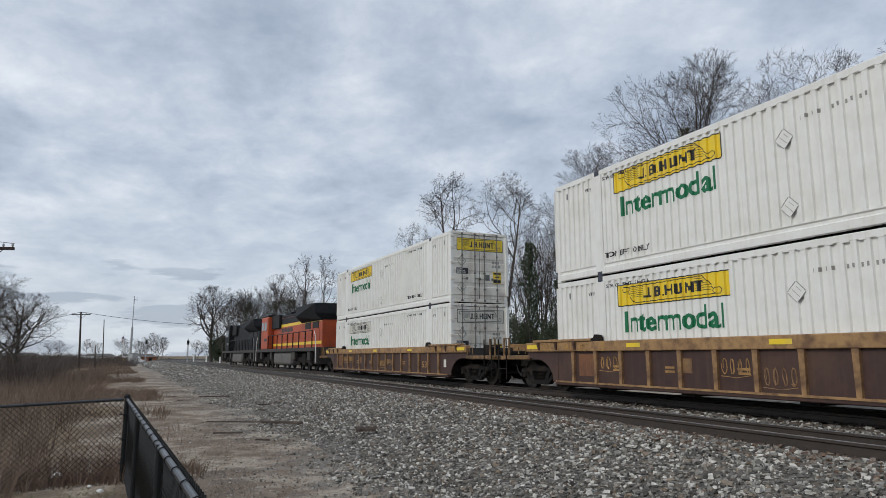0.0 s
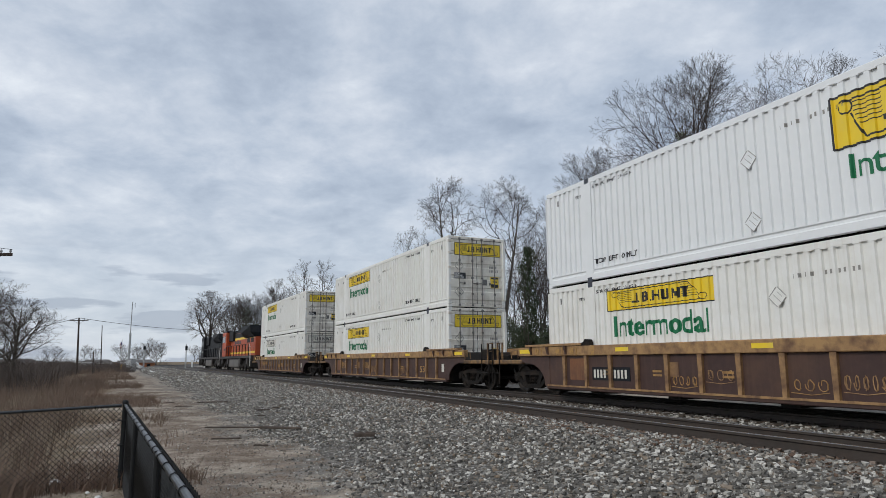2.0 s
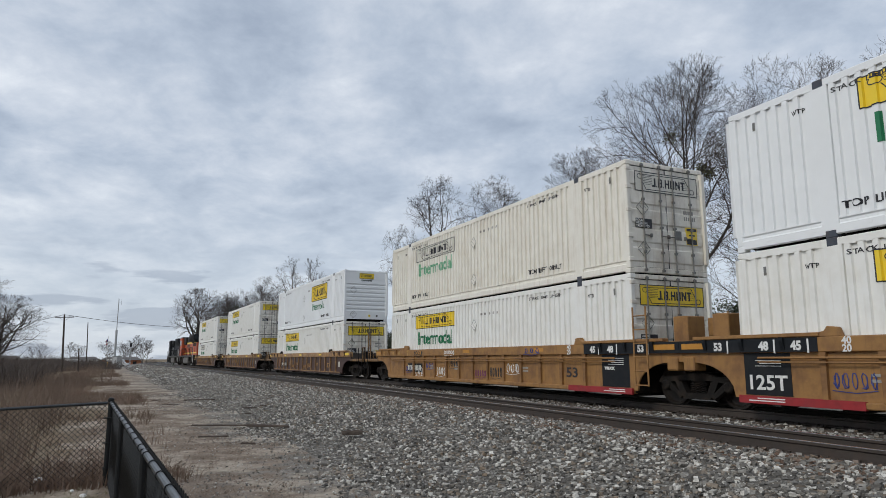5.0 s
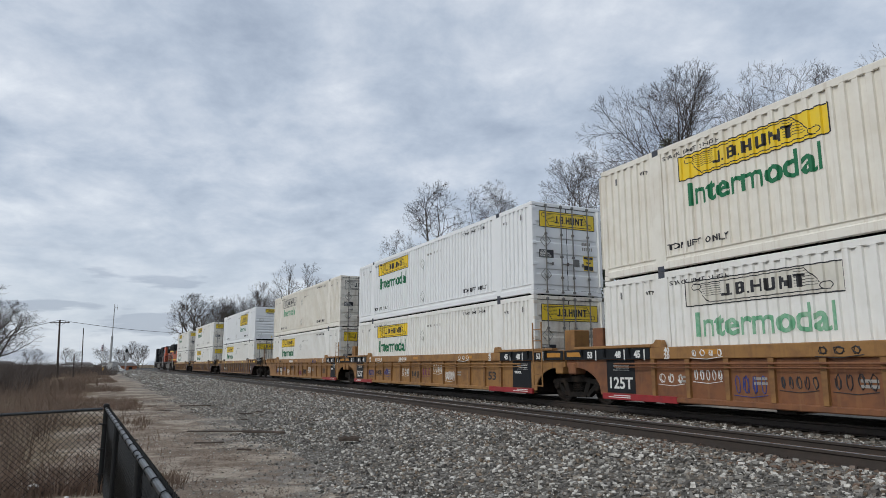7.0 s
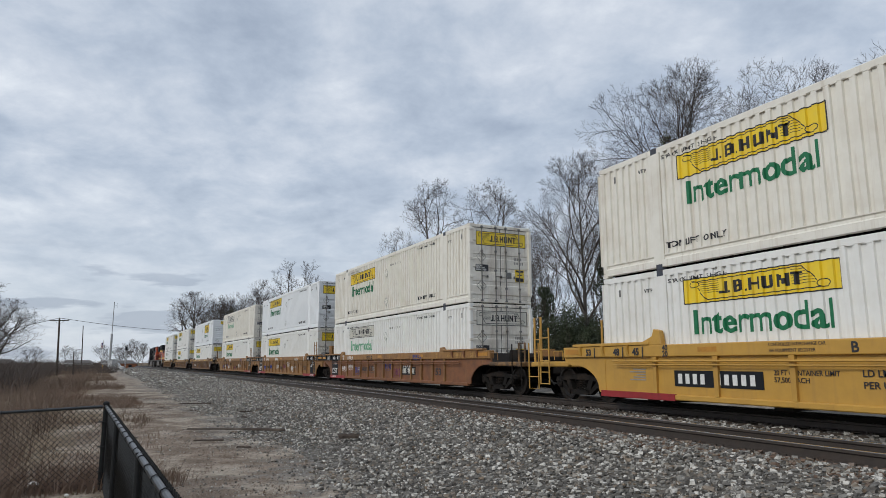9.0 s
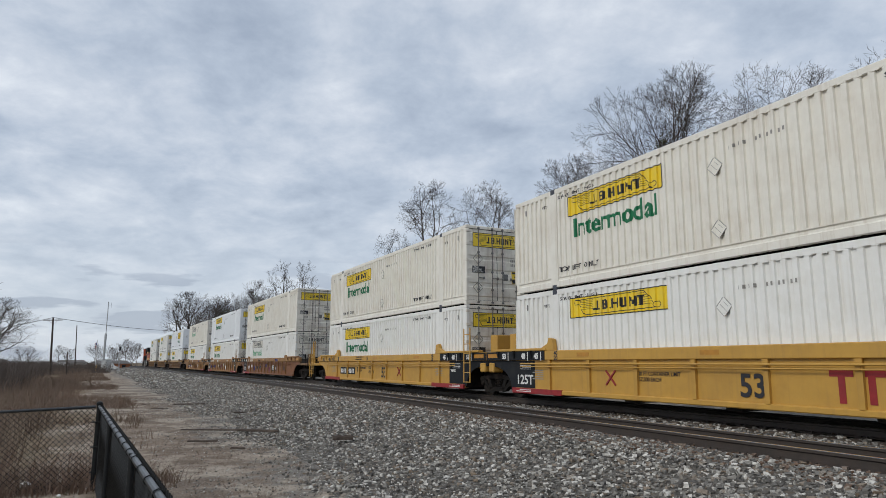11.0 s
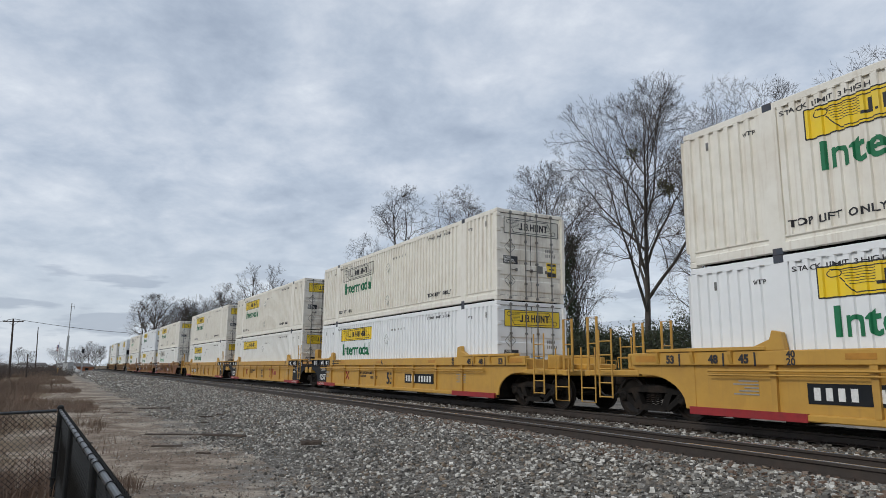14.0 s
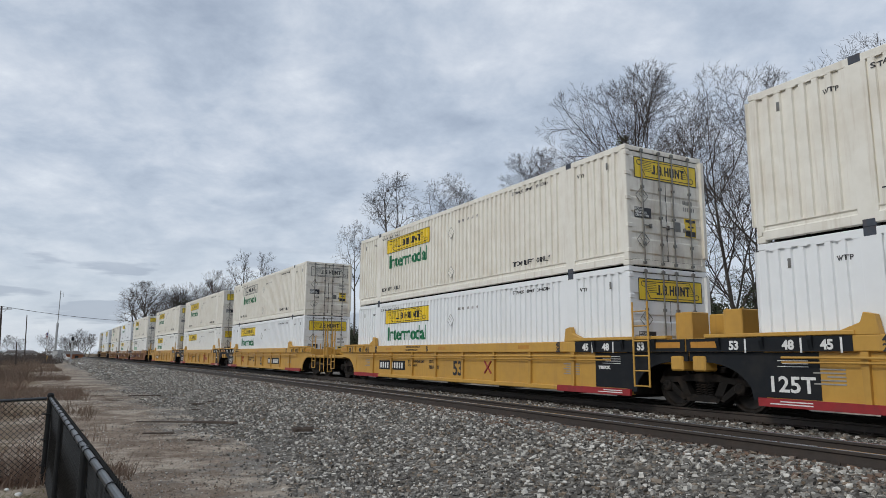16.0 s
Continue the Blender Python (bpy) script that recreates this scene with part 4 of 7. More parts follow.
def sideframe_bm(sign):
    """A cast bogie side frame with its spring window, standing off to the side."""
    bm = bmesh.new()
    y0, y1 = (0.93, 1.08) if sign > 0 else (-1.08, -0.93)
    top = [(-1.12, 0.52), (-1.05, 0.64), (-0.55, 0.66), (-0.30, 0.72), (0.30, 0.72), (0.55, 0.66), (1.05, 0.64), (1.12, 0.52)]
    prism(bm, top + [(1.02, 0.50), (0.45, 0.57), (-0.45, 0.57), (-1.02, 0.50)], y0, y1)
    prism(bm, [(-0.62, 0.56), (-0.42, 0.56), (-0.28, 0.28), (-0.44, 0.22)], y0, y1)
    prism(bm, [(0.42, 0.56), (0.62, 0.56), (0.44, 0.22), (0.28, 0.28)], y0, y1)
    prism(bm, [(-0.46, 0.30), (0.46, 0.30), (0.38, 0.17), (-0.38, 0.17)], y0, y1)
    prism(bm, [(-1.04, 0.54), (-0.80, 0.56), (-0.40, 0.24), (-0.48, 0.18)], y0, y1)
    prism(bm, [(0.80, 0.56), (1.04, 0.54), (0.48, 0.18), (0.40, 0.24)], y0, y1)
    bmesh.ops.recalc_face_normals(bm, faces=bm.faces)
    return bm


def spring_bm(x, sign):
    bm = bmesh.new()
    y = sign * 1.0
    pts = [(x + 0.055 * math.cos(a), y + 0.055 * math.sin(a), 0.30 + 0.24 * a / 31.4) for a in np.linspace(0, 31.4, 41)]
    return tube(bm, pts, 0.013, 5)


def wheelset_bm(n=28):
    bm = bmesh.new()
    for s in (1, -1):
        lathe(bm, [(s * 0.70, 0.12), (s * 0.70, 0.38), (s * 0.685, 0.40), (s * 0.685, 0.483), (s * 0.715, 0.483), (s * 0.72, 0.455), (s * 0.815, 0.450), (s * 0.82, 0.40), (s * 0.77, 0.37), (s * 0.74, 0.15), (s * 0.84, 0.12), (s * 0.84, 0.08)], n)
    tube(bm, ((0, -1.0, 0), (0, 1.0, 0)), 0.08, 10)
    return bm


def bearing_bm(s):
    bm = lathe(bmesh.new(), [(s * 0.95, 0.12), (s * 1.10, 0.12), (s * 1.13, 0.09), (s * 1.13, 0.03)], 12)
    for k in range(3):
        a = k * 2.094
        tube(bm, ((0.06 * math.cos(a), s * 1.10, 0.06 * math.sin(a)), (0.06 * math.cos(a), s * 1.145, 0.06 * math.sin(a))), 0.016, 6)
    return bm


WHEELS = []                    # every wheelset, to be turned
AXLES = (0.89, -0.89)


def bogie(car, x):
    b = part("bogie", shared("bolster", lambda: soft(boxes((-0.22, 0.22, -1.0, 1.0, 0.46, 0.74), (-0.3, 0.3, -0.35, 0.35, 0.70, 0.86)), 0.02), M["truck"]), None, car, "greasy cast steel bogie")
    b.location = (x, 0, 0)
    for s in (1, -1):
        part("side_frame", shared(f"frame {s}", lambda: sideframe_bm(s), M["truck"]), None, b)
        for dx in (-0.15, 0.0, 0.15):
            part("spring", shared(f"spring {dx} {s}", lambda: spring_bm(dx, s), M["truck"]), None, b)
    for ax in AXLES:
        w = part("wheelset", shared("wheelset", wheelset_bm, M["wheel"]), None, b, "steel wheels on an axle with polished treads")
        w.location = (ax, 0, 0.452)
        w.data.materials.append(M["tread"]) if len(w.data.materials) < 2 else None
        WHEELS.append(w)
        for s in (1, -1):
            part("bearing", shared(f"bearing {s}", lambda: bearing_bm(s), M["truck"]), None, b).location = (ax, 0, 0.452)
    return b


def arch_plate_bm(sx, sy):
    """The side plate over the wheels, curved like an arch above them."""
    bm = bmesh.new()
    o = [(8.02, 0.30), (8.02, 1.22), (9.72, 1.22), (9.72, 0.98)]
    for k in range(9):
        a = k / 8 * 1.45
        o.append((9.35 - 1.08 * math.sin(a), 0.30 + 0.66 * math.cos(a) if k < 8 else 0.30))
    prism(bm, [(sx * x, z) for x, z in o], sy * 1.36, sy * 1.40)
    bmesh.ops.recalc_face_normals(bm, faces=bm.faces)
    return bm


def bracket_bm(sx, sy, h=1.0):
    bm = bmesh.new()
    prism(bm, [(sx * x, 1.42 + (z - 1.42) * h) for x, z in ((5.92, 1.42), (5.98, 1.74), (6.16, 1.78), (6.22, 1.62), (6.55, 1.50), (6.55, 1.42))], sy * 1.33, sy * 1.47)
    bmesh.ops.recalc_face_normals(bm, faces=bm.faces)
    return soft(bm, 0.01)


def guide_bm(sx, sy):
    a, b = sorted((sx * 6.3, sx * 9.25))
    c, d = sorted((sy * 1.30, sy * 1.50))
    return soft(boxes((a, b, c, d, 1.43, 1.50)), 0.01)


def guide_rib_bm():
    """A gusset under the guide rail, standing out from the sill."""
    bm = bmesh.new()
    o = [(1.46, 1.20), (1.485, 1.20), (1.535, 1.36), (1.535, 1.43), (1.46, 1.43)]
    a = [bm.verts.new((-0.04, y, z)) for y, z in o]
    b = [bm.verts.new((0.04, y, z)) for y, z in o]
    bm.faces.new(a), bm.faces.new(b[::-1])
    for i in range(5):
        bm.faces.new((a[i], b[i], b[(i + 1) % 5], a[(i + 1) % 5]))
    bmesh.ops.recalc_face_normals(bm, faces=bm.faces)
    return bm


def rib_bm(deep=True):
    bm = bmesh.new()
    prism(bm, [(-0.05, 0.34), (0.05, 0.34), (0.065, 1.16), (-0.065, 1.16)], 1.39, 1.455)
    bmesh.ops.recalc_face_normals(bm, faces=bm.faces)
    return bm


def end_ladder_bm(x, sy, h=2.0):
    bm = bmesh.new()
    y = sy * 1.57
    for dx in (-0.22, 0.22):
        tube(bm, ((x + dx, y, 0.42), (x + dx, y, h)), 0.022, 6)
    for k in range(int((h - 0.42) / 0.32) + 1):
        z = 0.44 + 0.32 * k
        tube(bm, ((x - 0.22, y, z), (x + 0.22, y, z)), 0.016, 6)
    return bm


def step_bm(x, sy):
    bm = bmesh.new()
    y = sy * 1.43
    tube(bm, ((x - 0.26, y, 1.6), (x - 0.26, y, 0.28), (x + 0.26, y, 0.28), (x + 0.26, y, 1.6)), 0.02, 6)
    tube(bm, ((x - 0.26, y, 0.62), (x + 0.26, y, 0.62)), 0.016, 6)
    return bm


def rail_post_bm(x, y, h):
    bm = bmesh.new()
    tube(bm, ((x - 0.17, y, 1.0), (x - 0.17, y, h), (x + 0.17, y, h), (x + 0.17, y, 1.0)), 0.034, 6)
    for z in (1.35, 1.7):
        if z < h - 0.1:
            tube(bm, ((x - 0.17, y, z), (x + 0.17, y, z)), 0.015, 6)
    return bm


def hose_bm(x, sx):
    pts = [(x, 0.3, 0.75), (x + sx * 0.15, 0.32, 0.5), (x + sx * 0.35, 0.33, 0.38), (x + sx * 0.6, 0.33, 0.42)]
    return tube(bmesh.new(), pts, 0.025, 6)


def scrawl_bm(rng, x, w, z, h, y=1.394):
    """A sprayed tag: joined-up loops and zigzags, w wide and h high, read from x towards -x."""
    bm = bmesh.new()
    letters = rng.randint(3, 5)
    for k in range(letters):
        u, lw = x - k * w / letters, w / letters * 0.9
        pts = []
        turns, ph, wide = rng.choice((1.1, 1.6, 2.2)), rng.random() * 6.28, rng.uniform(0.6, 1.0)
        for i in range(11):
            t = i / 10
            a = ph + t * turns * 6.283
            pts.append((u - lw * (0.5 + 0.42 * wide * math.cos(a) * (1 - 0.3 * t) + 0.15 * (t - 0.5)), y, z + h * (0.5 + 0.48 * math.sin(a * rng.choice((1.0, 1.0, 0.96))))))
        tube(bm, pts, 0.011, 4)
    tube(bm, [(x + 0.02, y, z - 0.03), (x - w * 0.5, y, z - 0.06), (x - w * 0.95, y, z - 0.01)], 0.009, 4)
    return bm


def well_wagon(body, sill, rib, front, rear, label, plate=None, big=False, graffiti=0):
    """One well unit, its middle at the origin. front, rear: 'c' coupled with its own bogie, 's' shared bogie."""
    car = thing("well_wagon", label=label, category="wagon", group="well wagons of the train")
    B, S, R = M[body], M[sill], M[rib]
    yellow = body == "yellow"
    for sy in (1, -1):
        a, b = sorted((sy * 1.35, sy * 1.39))
        part("side_plate", shared(f"plate {sy}", lambda: boxes((-8.06, 8.06, a, b, 0.30, 1.18)), B), None, car)
        a2, b2 = sorted((sy * 1.29, sy * 1.47))
        part("top_sill", shared(f"sill {sy}", lambda: soft(boxes((-9.72, 9.72, a2, b2, 1.16, 1.425)), 0.02, 2), S), None, car, "worn yellow top sill" if sill == "sill_mix" else "")
        part("bottom_chord", shared(f"chord {sy}", lambda: soft(boxes((-8.12, 8.12, min(sy * 1.24, sy * 1.45), max(sy * 1.24, sy * 1.45), 0.22, 0.34)), 0.02), B if not yellow else S), None, car)
        n, reach = (15, 7.2) if body == "brown" else ((8, 6.2) if yellow else (13, 6.3))
        for k in range(n):
            x = -reach + k * 2 * reach / (n - 1)
            if sy < 0 and k % 3:
                continue
            r = part("rib", shared("rib", rib_bm, R), None, car)
            r.matrix_basis = pose(x, 0, 0, 0, 0, 0) if sy > 0 else pose(x, 0, 0, 0, 0, 180)
        for sx in (1, -1):
            joint = (front if sx > 0 else rear) == "s"
            part("arch_plate", shared(f"arch {sx} {sy}", lambda: arch_plate_bm(sx, sy), M["black"] if joint and yellow else B), None, car)
            for xr in (7.05, 7.98, 8.92) if sy > 0 else ():
                part("guide_gusset", shared("guide gusset", guide_rib_bm, M["black"] if joint else B), None, car).location = (sx * xr, 0, 0)
            part("stop_bracket", shared(f"bracket {sx} {sy} {yellow}", lambda: bracket_bm(sx, sy, 1.0 if yellow else 0.5), M["truck"] if body == "brown" else (B if yellow else S)), None, car)
            part("guide_rail", shared(f"guide {sx} {sy}", lambda: guide_bm(sx, sy), S if not yellow else B), None, car)
    if yellow or body in ("tan", "rusty"):
        part("pipe_rail", shared("pipe rail", lambda: tube(tube(bmesh.new(), ((-7.6, 1.50, 1.06), (7.6, 1.50, 1.06)), 0.022, 6), ((-7.6, 1.50, 0.98), (7.6, 1.50, 0.98)), 0.016, 6), B), None, car)
    part("well_floor", shared("well floor", lambda: boxes(*[(x - 0.2, x + 0.2, -1.33, 1.33, 0.16, 0.225) for x in (-7.8, -5.9, -3, 0, 3, 5.9, 7.8)], (-8.0, 8.0, -0.12, 0.12, 0.16, 0.22)), M["truck"]), None, car)
    for sx, kind in ((1, front), (-1, rear)):
        part("well_end", shared(f"well end {sx}", lambda: boxes((min(sx * 8.10, sx * 8.16), max(sx * 8.10, sx * 8.16), -1.34, 1.34, 0.24, 1.3), (min(sx * 8.16, sx * 9.6), max(sx * 8.16, sx * 9.6), -0.45, 0.45, 0.62, 0.9)), M["truck"]), None, car, "sooty end wall of the well")
        far = 8.077 + (GAP_C / 2 - 0.35 if kind == "c" else GAP_S / 2 - 0.08)
        xs = sorted((sx * 8.3, sx * far))
        part("end_platform", shared(f"platform {sx} {kind}", lambda: soft(boxes((xs[0], xs[1], -1.0, 1.0, 0.90, 1.06), (min(sx * 8.25, sx * 8.45), max(sx * 8.25, sx * 8.45), -1.3, 1.3, 0.9, 1.36)), 0.02), B if yellow else M["loco_low"]), None, car)
        if kind == "c":
            xo = sx * (far - 0.18)
            part("end_beam", shared(f"beam {sx}", lambda: soft(boxes((min(xo, xo + sx * 0.2), max(xo, xo + sx * 0.2), -1.42, 1.42, 0.90, 1.04), (min(sx * 9.6, xo), max(sx * 9.6, xo), 1.28, 1.42, 0.92, 1.05), (min(sx * 9.6, xo), max(sx * 9.6, xo), -1.42, -1.28, 0.92, 1.05)), 0.02), S if yellow else M["sill_dark"]), None, car)
            part("coupler", shared(f"coupler {sx}", lambda: soft(boxes((min(sx * (far - 0.1), sx * (far + 0.36)), max(sx * (far - 0.1), sx * (far + 0.36)), -0.16, 0.16, 0.66, 0.98), (min(sx * (far - 1.2), sx * (far - 0.1)), max(sx * (far - 1.2), sx * (far - 0.1)), -0.25, 0.25, 0.68, 0.92)), 0.04), M["truck"]), None, car)
            part("air_hose", shared(f"hose {sx}", lambda: hose_bm(sx * (far - 0.1), sx), M["gasket"]), None, car)
            for sy in (1, -1):
                hgt = 2.35 if (yellow or sx > 0 and body == "tan") else 1.62
                part("end_railing", shared(f"railing {sx} {sy} {hgt}", lambda: rail_post_bm(sx * (far - 0.12), sy * 1.25, hgt), M["sill_dark"] if not yellow else B), None, car)
                part("step", shared(f"step {sx} {sy}", lambda: step_bm(sx * (far - 0.15), sy), S if yellow else M["truck"]), None, car)
                if yellow:
                    part("end_ladder", shared(f"ladder {sx} {sy}", lambda: end_ladder_bm(sx * (far - 0.95), sy), B), None, car)
                part("grab_iron", shared(f"grab {sx} {sy}", lambda: tube(bmesh.new(), [(sx * 9.78, sy * 1.44, 1.1), (sx * 9.78, sy * 1.46, 1.34), (sx * 10.2, sy * 1.46, 1.34), (sx * 10.2, sy * 1.44, 1.1)], 0.014, 6), S), None, car)
            part("brake_gear", shared(f"brake {sx}", lambda: soft(boxes((min(sx * 10.0, sx * 10.5), max(sx * 10.0, sx * 10.5), 0.45, 0.9, 1.06, 1.44), (min(sx * 9.9, sx * 10.8), max(sx * 9.9, sx * 10.8), -0.9, 0.2, 1.06, 1.22)), 0.03), M["truck"] if not yellow else B), None, car)
            bogie(car, sx * (8.077 + 1.5))
            if yellow:
                part("red_stripe", shared(f"red {sx}", lambda: boxes((min(sx * 5.6, sx * 8.14), max(sx * 5.6, sx * 8.14), 1.40, 1.462, 0.205, 0.35)), M["red"]), None, car, "red stripe with white print")
        else:
            # block stops, side bearing box and joint over the shared bogie
            for y0 in (0.25, -0.85):
                part("stop_block", shared(f"block {sx} {y0}", lambda: soft(boxes((min(sx * 8.9, sx * 9.35), max(sx * 8.9, sx * 9.35), y0, y0 + 0.55, 1.06, 2.02)), 0.02), B), None, car)
            part("side_bearing", shared(f"bearing box {sx}", lambda: soft(boxes((min(sx * 9.3, sx * 9.62), max(sx * 9.3, sx * 9.62), 1.08, 1.45, 0.78, 1.08), (min(sx * 9.3, sx * 9.62), max(sx * 9.3, sx * 9.62), -1.45, -1.08, 0.78, 1.08)), 0.03), B), None, car)
            if sx < 0:
                bogie(car, -(8.077 + GAP_S / 2))
                for sy in (1, -1):
                    part("end_ladder", shared(f"joint ladder {sy}", lambda: end_ladder_bm(-8.62, sy, 2.25), B), None, car)
            # black painted bay with white numbers
            bay = part("black_bay", shared(f"bay {sx}", lambda: boxes((min(sx * 6.98, sx * 8.05), max(sx * 6.98, sx * 8.05), 1.39, 1.398, 0.36, 1.15), (min(sx * 6.35, sx * 9.715), max(sx * 6.35, sx * 9.715), 1.46, 1.478, 1.165, 1.418)), M["black"]), None, car, "black painted bay with white numbers")
            x0 = 8.0 if sx > 0 else -6.99
            words("lettering", "125T" if sx > 0 else "TRUCK", 0.38 if sx > 0 else 0.09, M["white_ink"], bay, x0 - 0.1, 1.405, 0.47 if sx > 0 else 0.78, 0.008, 0.84 if sx > 0 else 0.4)
            part("notice_print", shared(f"notice {sx}", lambda: boxes(*[(x0 - 0.82, x0 - 0.24 - 0.1 * (k % 2), 1.398, 1.402, 0.90 + 0.05 * k, 0.914 + 0.05 * k) for k in range(4)]), M["white_ink"]), None, bay, "white bars of small print")
            part("red_stripe", shared(f"red {sx}", lambda: boxes((min(sx * 5.6, sx * 8.14), max(sx * 5.6, sx * 8.14), 1.40, 1.462, 0.205, 0.35)), M["red"]), None, car, "red stripe with white print")
            part("notice_print", shared(f"rednotice {sx}", lambda: boxes(*[(sx * 7.5 - 0.4, sx * 7.5 + 0.4 - 0.2 * k, 1.46, 1.466, 0.25 + 0.045 * k, 0.27 + 0.045 * k) for k in range(2)]), M["white_ink"]), None, car)
        ink = M["white_ink"] if kind == "s" else (M["ink"] if yellow else M["sill_tan"])
        for tx, xx in (("53", 8.55), ("48", 7.45), ("45", 6.75)):
            words("lettering", tx, 0.22, ink, car, sx * xx + 0.14, 1.482, 1.205, 0.010)
            words("lettering", "|", 0.26, ink, car, sx * xx - 0.2, 1.482, 1.21, 0.008)
        words("lettering", "40", 0.17, M["ink"] if yellow else ink, car, sx * 5.75 + 0.15, 1.474, 1.295, 0.005)
        words("lettering", "20", 0.17, M["ink"] if yellow else ink, car, sx * 5.75 + 0.15, 1.474, 1.165, 0.005)
        part("sill_reflector", shared(f"reflector {sx}", lambda: boxes((min(sx * 8.9, sx * 9.6), max(sx * 8.9, sx * 9.6), 1.478, 1.484, 1.24, 1.36)), M["logo_yellow"] if body == "brown" else M["ochre"]), None, car, "yellow reflector strip")
    for x in (-4.2, 0.4, 4.6):
        part("sill_reflector", shared("mid reflector", lambda: boxes((-0.25, 0.25, 1.47, 1.476, 1.25, 1.35)), M["ochre"] if body != "brown" else M["logo_yellow"]), None, car).location = (x, 0, 0)
    if body == "brown":
        part("chord_edge", shared("chord edge", lambda: boxes((-8.05, 8.05, 1.452, 1.47, 0.30, 0.345)), S), None, car, "tan painted lower edge")
        part("oval_plate", shared("oval plate", lambda: boxes((-0.2, 0.2, 1.392, 1.40, 0.66, 0.98)), S), None, car, "tan stencilled square").location.x = 2.95
        part("bare_patch", shared("bare patch", lambda: soft(boxes((-0.36, 0.36, 1.385, 1.396, 0.5, 1.08)), 0.004), M["rusty"]), None, car, "rusty patch of worn paint").location.x = 6.62
        part("data_card", shared("data card", lambda: boxes((-0.11, 0.11, 1.40, 1.408, 0.6, 0.9)), M["logo_white"]), None, car, "white data card").location.x = -7.75
    if big == -1.25:
        part("red_emblem", shared("red emblem", lambda: boxes((-0.42, 0.0, 1.392, 1.40, 0.86, 0.99), (-0.27, -0.15, 1.392, 1.40, 0.42, 0.86), (-0.95, -0.5, 1.392, 1.40, 0.86, 0.99), (-0.78, -0.66, 1.392, 1.40, 0.42, 0.86), (-1.5, -1.02, 1.392, 1.40, 0.60, 0.80)), M["red"]), None, car, "red block emblem").location.x = -2.1
    if plate is not None:
        pl = part("number_plate", shared("plate board", lambda: boxes((-2.2, 0, 1.392, 1.40, 0.52, 0.86)), M["black"]), None, car, "black panel with white bars in place of a mark")
        pl.location.x = plate
        pl.scale.x = 1.05 if yellow else 0.7
        part("plate_marking", shared("plate bars", lambda: boxes(*[(-0.22 - k * 0.2, -0.11 - k * 0.2, 1.39, 1.404, 0.58, 0.79) for k in range(10) if k != 4]), M["white_ink"] if yellow else M["logo_white"]), None, pl)
    if yellow:
        words("lettering", "53", 0.62, M["ink"], car, -0.25, 1.405, 0.45, 0.012)
        xl = plate - 2.55 if plate and plate > 0 else 2.6
        words("lettering", "20 FT CONTAINER LIMIT", 0.13, M["ink"], car, xl, 1.402, 0.80, 0.001, 1.3)
        words("lettering", "57,500 EACH", 0.13, M["ink"], car, xl, 1.402, 0.67, 0.001, 0.72)
        if plate is not None:
            front_end = plate > 0
            words("lettering", "B" if front_end else "A", 0.25, M["ink"], car, 1.5 if front_end else 0.2, 1.474, 1.20, 0.006)
            words("lettering", "LD LMT", 0.16, M["ink"], car, 1.4, 1.402, 0.80, 0.002, 0.55)
            words("lettering", "PER UNIT", 0.16, M["ink"], car, 1.4, 1.402, 0.61, 0.002, 0.72)
            words("lettering", "CONTROLLED INTERCHANGE CAR", 0.09, M["ink"], car, 3.1 if front_end else 6.0, 1.474, 1.33, 0.0, 1.15)
            words("lettering", "SEE EQUIPMENT REGISTER", 0.09, M["ink"], car, 3.1 if front_end else 6.0, 1.474, 1.22, 0.0, 0.95)
        part("cross_mark", shared("cross mark", lambda: tube(tube(bmesh.new(), ((-0.18, 1.395, 0.55), (0.18, 1.395, 0.9)), 0.03, 4), ((-0.18, 1.395, 0.9), (0.18, 1.395, 0.55)), 0.03, 4), M["red"]), None, car, "red crossed emblem").location = (3.6 if big == -1.25 else (4.1 if plate and plate < 0 else -2.3), 0, 0)
        part("small_print", shared("small print", lambda: boxes(*[(6.55, 7.1 - 0.12 * (k % 3), 1.392, 1.40, 0.62 + 0.06 * k, 0.645 + 0.06 * k) for k in range(5)], *[(-6.4, -5.8 - 0.1 * (k % 2), 1.392, 1.40, 0.62 + 0.06 * k, 0.645 + 0.06 * k) for k in range(5)]), M["ink_grey"]), None, car, "grey bars of small print")
    elif graffiti:
        rng = random.Random(graffiti)
        n, reach = (15, 7.2) if body == "brown" else (13, 6.3)
        step = 2 * reach / (n - 1)
        inks = ("sill_tan", "sill_mix") if body == "brown" else ("white_ink", "ink", "tag_blue", "tag_plum", "white_ink")
        bays = rng.sample([k for k in range(1, n - 1) if k not in (1, 2)], 4 if body == "brown" else 8)
        for g, k in enumerate(bays):
            x1 = -reach + (k + 1) * step - 0.12
            part("scrawl", scrawl_bm(rng, x1, step - 0.24, rng.uniform(0.4, 0.75), rng.uniform(0.2, 0.36)), M[inks[g % len(inks)]], car, "scrawled paint tag")
        if body != "brown":
            for x in (-3.4, 2.2, 5.1):
                part("scrawl", scrawl_bm(rng, x, 0.9, 1.21, 0.14, 1.474), M[rng.choice(("ink", "white_ink", "tag_blue"))], car, "scrawled paint tag")
        words("lettering", "53", 0.36, M["sill_tan"] if body == "brown" else M["ink"], car, -5.45, 1.402, 0.56, 0.006, 0.5)
        part("small_print", shared("old print", lambda: boxes(*[(x0 - 0.3, x0, 1.392, 1.40, z, z + 0.05) for x0 in (-3.2, 1.5, 3.6, 5.5) for z in (0.66, 0.75)]), M["sill_tan"] if body == "brown" else M["ink_grey"]), None, car, "faded bars of small print")
    return car

# ---- locomotives ----


